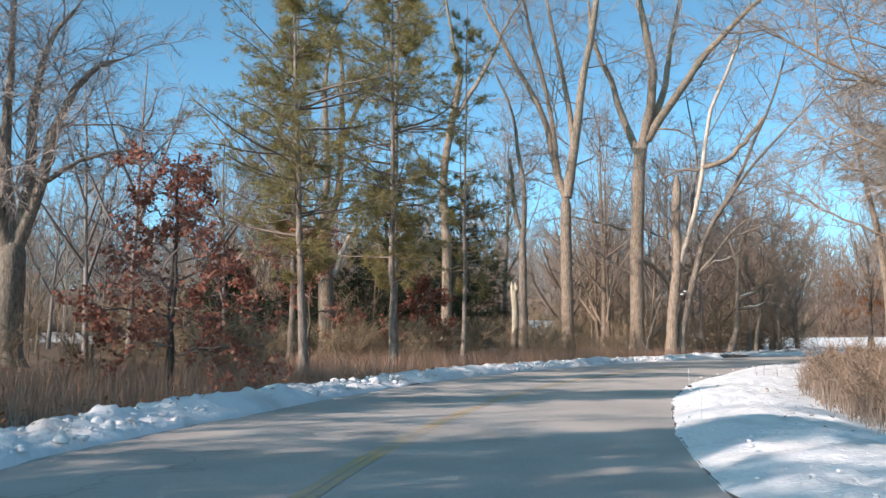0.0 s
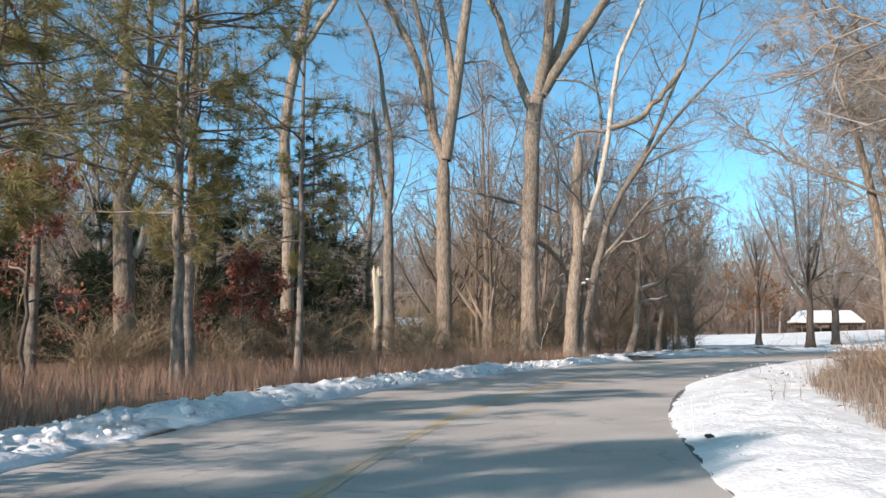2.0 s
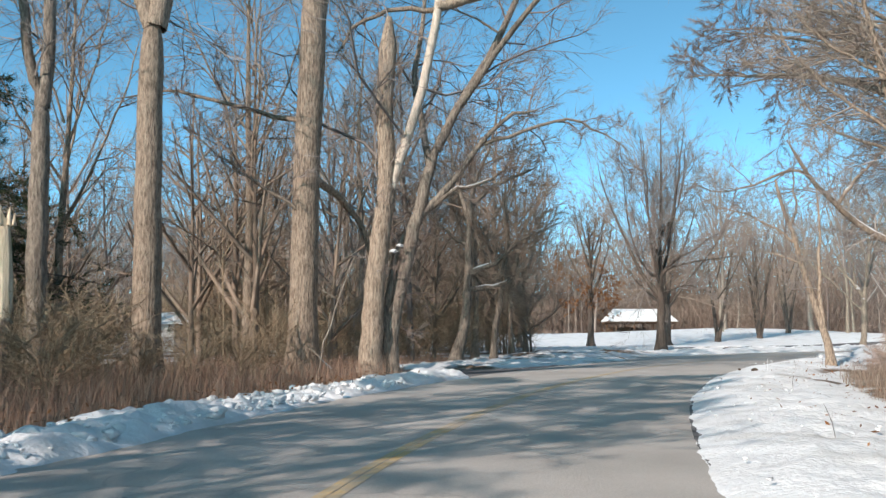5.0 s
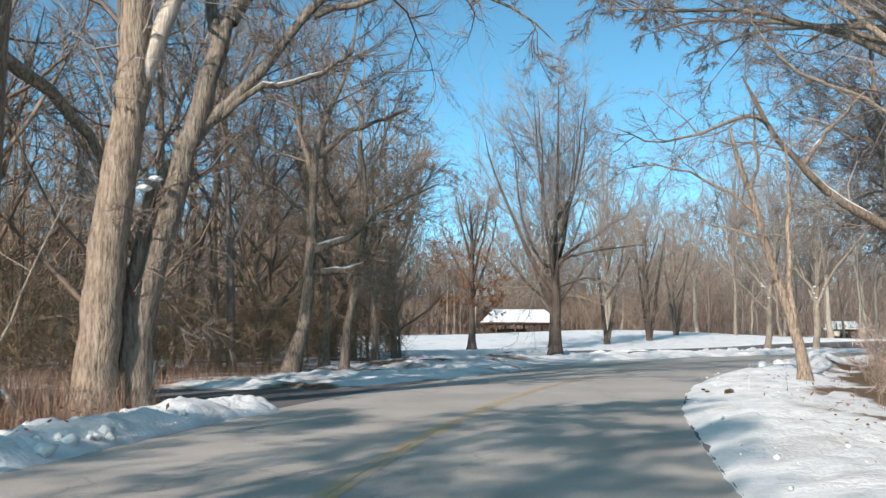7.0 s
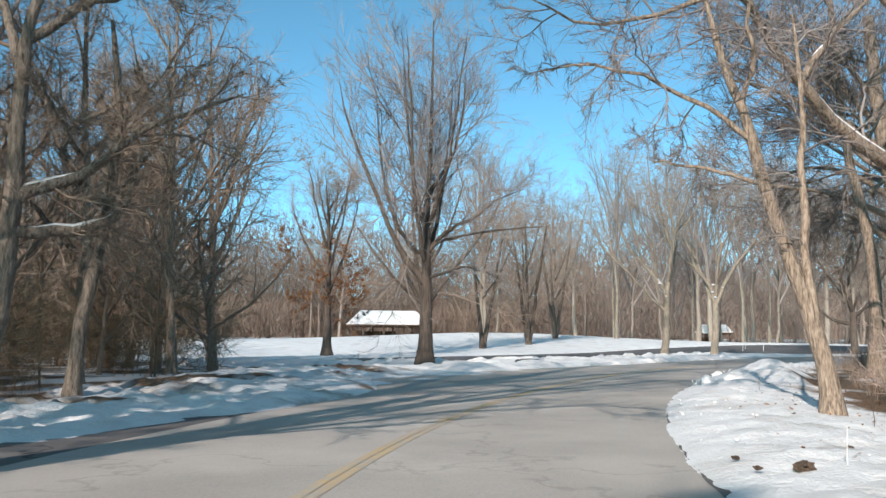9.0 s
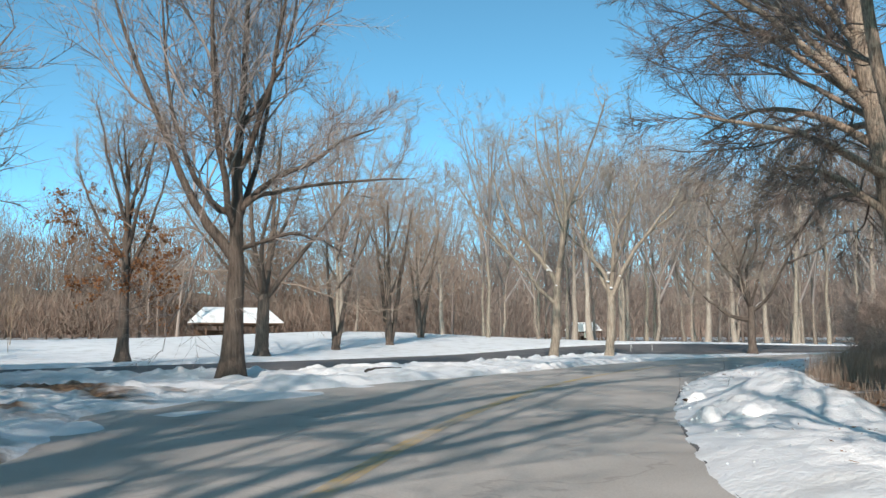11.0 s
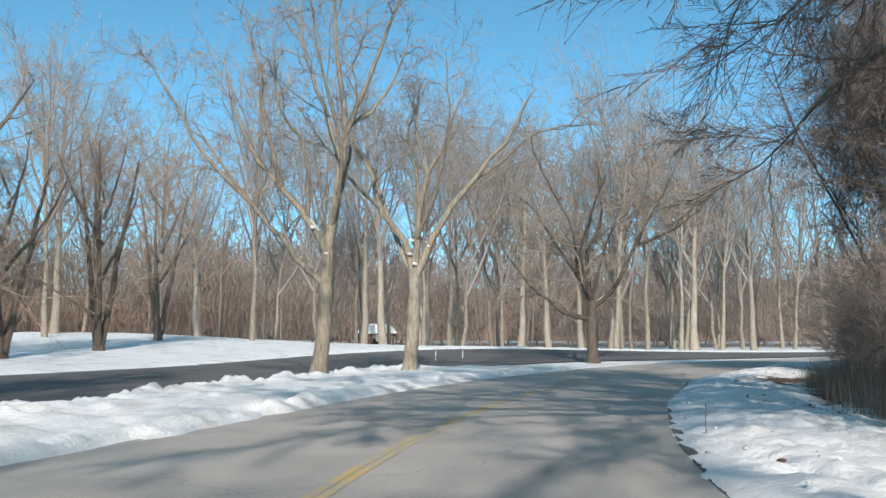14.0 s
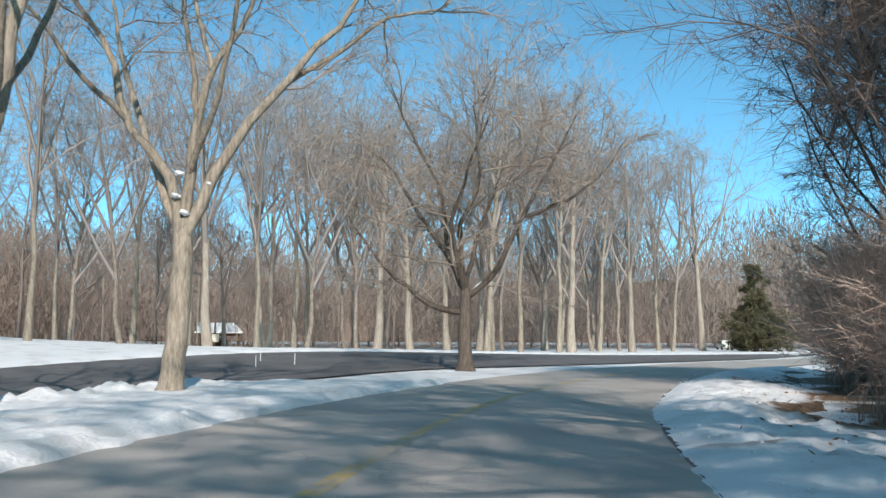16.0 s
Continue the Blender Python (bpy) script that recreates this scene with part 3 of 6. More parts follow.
IZ = IZ - 0.07 * np.exp(-((IO + np.interp(IS, [95, 103, 108, 111, 116], [3.7, 3.75, 4.38, 4.86, 5.6])) / 0.09) ** 2) * smooth(92, 97, IS) * (1 - smooth(113, 117, IS))
IZ = IZ - 0.6 * np.exp(-((IP[..., 0] - 44.3) / 0.7) ** 2 - ((IP[..., 1] - 78.3) / 0.3) ** 2) - 0.6 * np.exp(-((IP[..., 0] - 42.3) / 0.7) ** 2 - ((IP[..., 1] - 81.1) / 0.7) ** 2)
for tx, ty in ((67.5, 88.3), (73.4, 88.7)):
    IZ = np.minimum(IZ, 0.10 + 0.5 * np.maximum(np.hypot(IP[..., 0] - tx, IP[..., 1] - ty) - 0.45, 0))
IZ = -0.07 + (IZ + 0.07) * smooth(82, 85, isl_s)[:, None]
me = mesh_of("island", np.dstack([IP, IZ]).reshape(-1, 3), grid_faces(len(isl_s), 64), SNOW)
tagged(new("bank_snow_island", me), "lumpy snow island between road and parking drive", "snow bank", kind="structure")
west = bank("bank_snow_west", np.arange(60.5, 87, 0.14), lambda s: flat(-HALF - 6.5)(s) - 4.0 * smooth(66, 84, s), lambda s: -HALF - 1.2 + 1.1 * smooth(62, 70, s) - 0.95 * apron(s) - 1.4 * (1 - smooth(60.5, 63, s)),
     lambda s, f: 0.06 + 0.16 * smooth(63, 72, s), 51, 46, "lumpy shaded snow heap beside the road", 0.13)
west.data.materials[0] = SNOW_GROUND
west.data.attributes.new("litter", "FLOAT", "POINT").data.foreach_set("value", np.tile(0.42 + 0.12 * (1 - np.linspace(0, 1, 46)), len(west.data.vertices) // 46).astype(np.float32))
# ridge along the far side of the lot
lf = np.linspace(0, 1, 16)
rid = spline(LOT_FAR[::4], 420)
rt = unit(np.gradient(rid, axis=0))
rn = np.stack([-rt[:, 1], rt[:, 0]], -1)
RP = rid[:, None] + rn[:, None] * (np.linspace(-0.4, 2.4, 16)[None] + 0.15 * waves(rid[:, 0], rid[:, 1], 81, 2)[:, None])[..., None]
RZ = rise(RP[..., 0], RP[..., 1]) - 0.06 + np.sin(np.pi * lf)[None] ** 0.6 * (0.2 + lumps(RP, 83, 0.05))
me = mesh_of("ridge", np.dstack([RP, RZ]).reshape(-1, 3), grid_faces(420, 16), SNOW)
tagged(new("bank_snow_field", me), "low ploughed snow ridge along the drive", "snow bank", kind="structure")


# ---- trees ----
def crown_of(lines, levels, r=None, fine=1.0):
    """Branches and twigs of several orders on a list of (points, radii). levels: (count, lo, hi, angle, length, n, up, wild)."""
    out, cur = [], {}
    for p, w in lines:
        cur.setdefault(p.shape[1], []).append((p, w))
    cur = [(np.concatenate([a for a, _ in v]), np.concatenate([b for _, b in v])) for v in cur.values()]
    for depth, (count, lo, hi, ang, length, n, up, wild) in enumerate(levels):
        nxt = [grow(p, w, count, lo, hi, ang, length, n, up, wild, thick=(0.0065, 0.005, 0.005)[min(depth, 2)], least=(0.009, 0.006, 0.006, 0.005)[min(depth, 3)] * (fine if depth == len(levels) - 1 else 1), r=r) for p, w in cur]
        cur = [(np.concatenate([a for a, _ in nxt]), np.concatenate([b for _, b in nxt]))]
        out.append((cur[0][0], cur[0][1], 1 if depth == len(levels) - 1 and n == 2 else 4 if depth == 0 and n > 4 else 2))
    return out


FULL = ((9, 0.12, 1.0, 44, 0.50, 6, 0.05, 0.28), (8, 0.1, 1.0, 40, 0.52, 4, 0.02, 0.26), (24, 0.03, 1.0, 32, 0.50, 2, 0.03, 0.2))
SPARSE = ((8, 0.15, 1.0, 48, 0.40, 6, 0.05, 0.36), (8, 0.12, 1.0, 42, 0.5, 4, 0.02, 0.3), (20, 0.03, 1.0, 33, 0.5, 2, 0.02, 0.2))
CLEAN = ((8, 0.48, 1.0, 50, 0.36, 6, 0.05, 0.32), (8, 0.12, 1.0, 44, 0.52, 4, 0.02, 0.3), (13, 0.03, 1.0, 36, 0.5, 2, 0.02, 0.2))
DENSE = ((10, 0.1, 1.0, 50, 0.52, 6, 0.0, 0.26), (10, 0.1, 1.0, 42, 0.44, 4, 0.0, 0.28), (30, 0.03, 1.0, 34, 0.46, 2, 0.0, 0.2))
HAZE = ((10, 0.1, 1.0, 46, 0.5, 5, 0.0, 0.28), (9, 0.08, 1.0, 42, 0.5, 4, 0.0, 0.24), (24, 0.03, 1.0, 32, 0.48, 2, 0.0, 0.2))
SWEEP = ((10, 0.1, 1.0, 42, 0.48, 7, 0.0, 0.22), (10, 0.1, 1.0, 36, 0.46, 5, -0.012, 0.18), (22, 0.03, 1.0, 28, 0.44, 3, -0.012, 0.14))


def bare_tree(base, trunk, limbs, face, bark, twig, label, levels=FULL, snow=(), group="", extra=(), name="tree", sides=12, wob=0.03, fine=1.0, stripped=()):
    """A leafless tree. trunk: (r0, r1, points); limbs: (r0, r1, points) in metres to the viewer's right, away and up, turned by face."""
    root = new(name)
    root.location = (base[0], base[1], float(rise(base[0], base[1])) - 0.03)
    tagged(root, label, "tree", group)
    r0, r1, tp = trunk
    tl = line(turn_z(tp, face), r0, r1, 16, wob * 0.5, flare=0.5)
    lims = [line(turn_z(p, face), a, b, 12, wob) for a, b, p in limbs]
    for _, w in lims:
        w[0, -1] *= 0.35
    if limbs and "tip" not in extra:
        tl[1][0, -2:] *= (0.92, 0.6)
    part_mesh("trunk", mesh_of("trunk", *tubes([(*tl, sides)]), bark), root)
    made = []
    for i, (p, w) in enumerate(lims):
        made.append(part_mesh("limb", mesh_of("limb", *tubes([(p, w, 7)]), STRIPPED if i in stripped else bark), root, "pale limb stripped of its bark" if i in stripped else ""))
    ends = [(p, w) for p, w in lims]
    if not limbs or "tip" in extra:
        q = tl[0][:, 9:], tl[1][:, 9:]
        ends.append((spline(q[0][0], 12)[None], np.linspace(q[1][0, 0], q[1][0, -1], 12)[None]))
    groups = crown_of(ends, levels, fine=fine)
    part_mesh("crown", mesh_of("crown", *tubes(groups), twig), root, "bare branches and fine twigs")
    for i, lo, hi in snow:
        part_mesh("snow", mesh_of("snow", *tubes([cap_tops(*(lims[i] if i >= 0 else tl), lo, hi)]), SNOW), made[i], "white snow lying on a limb")
    return root


def auto_limbs(height, spread, count, seed, low=0.3, vase=0.6, thick=1.0):
    """Limbs for an unremarkable tree: they leave the trunk between low and the top and rise outwards."""
    r = np.random.default_rng(seed)
    limbs = []
    for k in range(count):
        z = height * (low + (0.75 - low) * (k + r.random()) / count)
        a = k * 2.4 + r.random()
        reach = spread * (0.6 + 0.5 * r.random()) * (1.15 - z / height)
        top = z + (height - z) * (vase * (0.7 + 0.5 * r.random()))
        c, s = math.cos(a) * reach, math.sin(a) * reach
        limbs.append((thick * (0.035 + 0.008 * height * (1 - z / height)), 0.02, [(0, 0, z), (c * 0.45, s * 0.45, z + (top - z) * 0.35), (c * 0.8, s * 0.8, z + (top - z) * 0.7), (c, s, top)]))
    return limbs


GREY_TREE = "tall bare tree with grey-brown bark behind the snow bank"
# beside the left verge
bare_tree((7.3, 52.2), (0.38, 0.30, [(0, 0, 0), (-0.08, 0, 5), (-0.1, 0, 9.6)]),
          [(0.26, 0.11, [(-0.1, 0, 9.4), (-0.63, 0.2, 11.1), (-1.44, 0.6, 14.5), (-3.45, 1.0, 18.4), (-5.2, 1.2, 22)]),
           (0.16, 0.08, [(-0.5, 0.1, 10.8), (-1.1, -0.5, 15.2), (-2.26, -1.2, 19.7), (-2.9, -1.5, 23.6)]),
           (0.33, 0.13, [(-0.05, 0, 9.4), (0.37, 0, 12), (0.9, -0.2, 16.1), (1.77, -0.4, 20.6), (2.1, -0.5, 24)]),
           (0.20, 0.08, [(0.4, 0, 12.2), (-0.1, 0.7, 16.2), (-0.9, 1.4, 20.4), (-1.4, 1.8, 23.5)]),
           (0.05, 0.02, [(0.7, 0, 14.0), (2.0, 0.3, 14.2), (3.0, 0.5, 13.6)])], -8, BARK_TAN, TWIG, GREY_TREE, SPARSE)
bare_tree((11.8, 54.0), (0.43, 0.36, [(-0.1, 0, 0), (-0.1, 0, 5.2), (0.16, 0, 11.8), (0.4, 0, 13.2)]),
          [(0.26, 0.10, [(0.11, 0, 12.3), (-0.9, 0.3, 15), (-1.4, 0.5, 16.8), (-2.55, 0.8, 19.7), (-2.9, 1, 23)]),
           (0.33, 0.13, [(0.4, 0, 13.0), (1.0, -0.3, 17.3), (0.25, -0.6, 22), (0.1, -0.8, 25)]),
           (0.26, 0.10, [(0.6, 0, 13.2), (1.7, 0.8, 16.6), (2.2, 1.5, 19.8), (3.2, 2, 24)]),
           (0.29, 0.10, [(0.6, 0, 13.2), (2.85, -0.3, 16.5), (4.55, -0.6, 18.7), (6.9, -1, 20.9), (9.2, -1.2, 22.8)]),
           (0.08, 0.03, [(0.8, 0, 13.9), (2.4, -0.4, 13.7), (3.6, -0.6, 13.0)]),
           (0.09, 0.02, [(0.0, 0, 7.6), (-2.0, 0.8, 8.2), (-4.2, 1.4, 8.8), (-6.0, 1.8, 8.6)]),
           (0.13, 0.04, [(0.1, 0, 6.0), (1.4, 1.2, 5.0), (2.2, 1.8, 3.2), (3.0, 2.2, 1.8)]),
           (0.06, 0.02, [(-0.1, -0.2, 4.8), (-1.8, -0.5, 5.9), (-3.6, -0.9, 7.2)])], -12, BARK_TAN, TWIG, GREY_TREE, SPARSE)
bare_tree((13.6, 53.7), (0.36, 0.25, [(0, 0, 0), (0.12, 0, 2.3), (0.35, 0, 4.6), (0.6, 0, 6.0)]),
          [(0.26, 0.28, [(0.3, 0, 4.0), (0.45, 0, 5.8), (0.4, 0, 7.9), (0.53, 0, 11.0)]),
           (0.19, 0.09, [(0.33, 0, 4.3), (0.52, 0, 5.4), (0.85, 0, 6.6), (1.4, 0, 8.2), (2.1, 0, 11.6), (2.5, 0, 14.7), (4.0, 0, 18.1), (4.7, 0, 20.5)]),
           (0.16, 0.13, [(2.0, 0, 11.4), (3.55, -0.1, 11.9), (4.5, -0.2, 12.9), (5.8, -0.3, 14.5)]),
           (0.09, 0.03, [(2.0, 0, 11.3), (0.6, 0.2, 11.3), (-0.6, 0.3, 10.7), (-1.1, 0.3, 9.7)])], -14, BARK_TAN, TWIG,
          "bare leaning tree with pale split limbs and a broken stub", SPARSE, snow=((1, 0.0, 0.35),), stripped=(1,))
bare_tree((14.3, 53.9), (0.27, 0.17, [(0, 0, 0), (0.05, 0, 1.6), (0.5, 0, 3.7), (0.85, 0, 5.0), (1.4, 0, 7.1)]),
          [(0.14, 0.04, [(0.8, 0, 4.8), (1.7, -0.1, 5.8), (2.6, -0.2, 7.0), (3.5, -0.3, 8.0), (4.6, -0.4, 8.3)]),
           (0.07, 0.03, [(1.1, 0, 5.1), (1.9, -0.3, 5.7), (2.9, -0.5, 6.0), (3.6, -0.6, 6.5)]),
           (0.07, 0.015, [(2.9, -0.2, 7.2), (3.9, -0.5, 7.5), (5.2, -0.8, 7.9), (6.2, -1, 7.6), (7.3, -1.2, 6.8)]),
           (0.16, 0.05, [(1.4, 0, 7.0), (2.1, 0.2, 8.4), (3.4, 0.5, 10.6), (4.4, 0.8, 12.8), (5.8, 1.2, 16), (6.8, 1.5, 19.5)]),
           (0.12, 0.04, [(1.2, 0, 6.5), (0.8, 0.6, 9.4), (1.2, 1.2, 12.4), (0.6, 1.8, 17)]), (0.12, 0.03, [(2.2, 0.2, 8.5), (4.2, -0.4, 11.4), (6.6, -0.8, 14), (9, -1, 16.4)]),
           (0.13, 0.10, [(-0.2, -0.1, 0.1), (-0.12, -0.1, 2.0), (0.08, -0.06, 3.55), (0.42, 0, 4.4)])], -11, BARK_GREY, TWIG_DARK,
          "dark leaning tree leaning beside a pale one", SPARSE, snow=((1, 0.2, 0.9),))
bare_tree((4.7, 52.0), (0.27, 0.2, [(0, 0, 0), (-0.05, 0, 4.6), (-0.1, 0, 7.1)]),
          [(0.14, 0.11, [(-0.12, 0, 7), (-0.5, 0, 9), (-0.8, 0, 11.7)]),
           (0.18, 0.06, [(-0.05, 0, 7), (0.05, 0, 9.4), (-0.3, 0, 11.9), (-0.7, 0, 14.5), (-1.8, 0, 17.2)]),
           (0.05, 0.02, [(0, 0, 10.6), (0.8, 0.2, 11.4), (1.4, 0.2, 13)]),
           (0.04, 0.015, [(0, 0, 11.8), (1.4, 0.2, 12.0), (2.0, 0.2, 11.6)])], -4, BARK_GREY, TWIG, GREY_TREE, SPARSE)
bare_tree((-6.4, 50.5), (0.5, 0.36, [(0, 0, 0), (-0.2, 0, 4.2), (-0.4, 0, 7.5)]),
          [(0.25, 0.06, [(-0.3, 0, 7.2), (0.46, 0, 9.7), (0.55, 0.2, 14), (0.32, 0.4, 18), (-1.0, 0.6, 20.6)]),
           (0.22, 0.06, [(-0.4, 0, 7.2), (-0.2, -0.3, 11), (-0.4, -0.5, 14.6), (0, -0.7, 18.6), (1.6, -0.8, 21.4)]),
           (0.16, 0.03, [(-0.3, 0, 6.6), (-1.1, -0.2, 8), (-3, -0.5, 9.3), (-5, -0.8, 11.2), (-7.9, -1, 14.6)]),
           (0.18, 0.10, [(0.2, 0, 4.6), (1.0, 0, 6.6), (1.8, 0, 7.9)]),
           (0.14, 0.03, [(0.5, 0, 12), (1.8, 0.3, 15), (3.4, 0.5, 17.5), (4.6, 0.6, 21)])], 7, BARK_TAN, TWIG, GREY_TREE, SPARSE, snow=((3, 0.0, 0.5),), stripped=(3,))
bare_tree((0.2, 49.6), (0.28, 0.18, [(0, 0, 0), (0, 0, 6), (-0.2, 0, 10.0), (0.4, 0, 14), (0.8, 0, 16.5)]),
          [(0.16, 0.04, [(0.4, 0, 13.5), (2.0, 0.2, 16), (3.4, 0.4, 19), (5.0, 0.5, 22)]), (0.14, 0.04, [(0.7, 0, 16), (0.2, 0.4, 19), (-0.5, 0.6, 23)]),
           (0.07, 0.02, [(-0.2, 0, 9.6), (-1.6, -0.4, 11), (-2.4, -0.5, 13.5)])], 7, BARK_TAN, TWIG, GREY_TREE, SPARSE)
# far left, spreading
bare_tree((-16.6, 34.5), (0.62, 0.5, [(-0.1, 0, 0), (-0.08, 0, 2.8), (0.0, 0, 4.8)]),
          [(0.3, 0.06, [(0.03, 0, 4.4), (0.82, -0.2, 7), (1.33, -0.4, 9.6), (2.5, -0.7, 11.8), (3.7, -0.8, 12.4)]),
           (0.28, 0.06, [(0.12, 0, 4.6), (0.5, 0.4, 7.7), (0.5, 0.7, 10.4), (1.0, 0.9, 13.2), (2.2, 1.0, 15.3)]),
           (0.3, 0.06, [(-0.07, 0, 4.6), (-0.45, 0.3, 8.7), (-0.4, 0.5, 12), (-0.36, 0.6, 16)]),
           (0.28, 0.06, [(-0.17, 0, 4.6), (-1.0, -0.3, 7.6), (-1.6, -0.6, 10.8), (-2.6, -0.8, 14)]),
           (0.12, 0.03, [(0.9, -0.2, 7.2), (2.4, -0.5, 8.2), (4.2, -0.8, 8.8)])], 26, BARK_GREY, TWIG, "large dark bare tree with several upright stems", DENSE)
# beyond the side drive
bare_tree((21.0, 65.9), (0.25, 0.02, [(0, 0, 0), (0.47, 0, 1.8), (0.64, 0, 3.8), (0.7, 0, 5.8), (0.75, 0, 7.4), (1.15, 0, 8.7), (1.9, 0, 10.6), (2.3, 0, 14)]),
          [(0.15, 0.03, [(0.66, 0, 4.0), (1.3, -0.1, 4.3), (2.0, -0.2, 4.65), (2.8, -0.3, 5.45), (3.7, -0.4, 5.9), (5.0, -0.4, 6.5)]),
           (0.13, 0.06, [(0.65, 0, 3.4), (1.7, -0.1, 3.45), (2.45, -0.2, 3.7), (2.83, -0.2, 4.35), (2.97, -0.3, 5.2)]),
           (0.12, 0.03, [(0.73, 0, 6.4), (0.3, 0.4, 8), (0, 0.6, 9.6), (-0.6, 0.8, 13.4)]),
           (0.12, 0.03, [(0.76, 0, 7.2), (1.9, 0.1, 8.1), (3.0, 0.2, 8.65), (4.1, 0.3, 9.2)]),
           (0.10, 0.03, [(0.7, 0, 5.2), (-0.8, 0.2, 6.4), (-2.2, 0.4, 8.2)])], -12, BARK_GREY, TWIG_BROWN,
          "dark crooked bare tree with snow on a low limb", DENSE, snow=((1, 0.05, 0.75), (0, 0.05, 0.45)), extra=("tip",))
bare_tree((22.9, 65.9), (0.17, 0.06, [(0, 0, 0), (0.1, 0, 1.6), (0.5, 0, 3.6), (0.7, 0, 6), (0.5, 0, 8)]), auto_limbs(8, 2.6, 6, 5), 0, BARK_GREY, TWIG_BROWN, "slim dark bare tree rising from the snow", SPARSE)
for k, (x, y, h, r0) in enumerate(((17.0, 68.0, 18, 0.21), (24.5, 72.0, 15, 0.18), (11.5, 63.9, 20, 0.24), (28.5, 76.0, 13, 0.16), (20.4, 73.0, 17, 0.2), (32.5, 82.5, 13, 0.17), (30.0, 88.0, 15, 0.2), (4.5, 65.0, 18, 0.2))):
    bare_tree((x, y), (r0, 0.015, [(0, 0, 0), (0.2, 0, h * 0.3), (0.1, 0.2, h * 0.6), (0.4, 0.2, h * 0.92)]), auto_limbs(h, 4.2, 7, 140 + k, 0.22, 0.6, 0.5), 40 * k,
              BARK_TAN, TWIG_BROWN, "brown bare woodland tree at the edge of the field", ((7, 0.12, 1.0, 46, 0.5, 5, 0.06, 0.28), (7, 0.1, 1.0, 42, 0.54, 3, 0.03, 0.28), (12, 0.03, 1.0, 33, 0.54, 2, 0.03, 0.2)), fine=1.2, group="woods edge trees", extra=("tip",))
# the open field
bare_tree((42.2, 81.2), (0.36, 0.03, [(0, 0, 0), (0.05, 0, 2.2), (0.1, 0, 4.1), (0.05, 0, 6.8), (0.25, 0, 10.5), (0.35, 0, 16.5)]),
          [(0.19, 0.03, [(0, 0, 3.9), (-0.86, 0.1, 5), (-1.4, 0.2, 5.9), (-2.5, 0.3, 8.6), (-3.4, 0.4, 10.8), (-4.1, 0.4, 13.5)]),
           (0.14, 0.03, [(0, 0, 5.2), (-0.65, -0.3, 5.5), (-1.3, -0.6, 6.5), (-2, -0.9, 8.4), (-2.4, -1, 12.5)]),
           (0.10, 0.02, [(0.1, 0, 5.3), (0.8, -0.1, 5.9), (2.06, -0.2, 6.2), (4.3, -0.4, 6.5), (5.8, -0.5, 6.6)]),
           (0.12, 0.02, [(0.12, 0, 5.4), (1.1, 0.2, 6.4), (2.4, 0.4, 7.1), (3.6, 0.6, 8), (5, 0.8, 8.6)]),
           (0.08, 0.02, [(0.13, 0, 4.1), (1.0, -0.4, 4.45), (1.8, -0.7, 4.6), (2.7, -1, 4.35), (3.4, -1.2, 4)]),
           (0.12, 0.02, [(0.06, 0, 6.5), (0.9, -0.4, 8.8), (1.3, -0.7, 11.5), (1.9, -0.9, 16)]),
           (0.12, 0.02, [(0.03, 0, 6.4), (-0.45, 0.5, 8.5), (-0.8, 0.9, 12), (-1.1, 1.2, 16.5)]),
           (0.12, 0.02, [(0.03, 0, 4.6), (0.8, 1.4, 7.5), (1.4, 2.4, 11), (1.8, 3, 15)]),
           (0.12, 0.02, [(0.0, 0, 4.8), (-0.6, -1.4, 7.5), (-0.9, -2.4, 11), (-1.2, -3, 15)]),
           (0.10, 0.02, [(0.1, 0, 8.0), (1.5, 0.5, 10.6), (2.2, 0.9, 15)])], -29, BARK_DARK_SHADED, TWIG, "vase-shaped bare shade tree standing in the snow", ((9, 0.12, 1.0, 40, 0.50, 6, 0.13, 0.24), (8, 0.1, 1.0, 38, 0.52, 4, 0.09, 0.24), (24, 0.03, 1.0, 32, 0.50, 2, 0.06, 0.2)), extra=("tip",))
E_LABEL = "bare shade tree with pale grey-tan bark on the snow island"
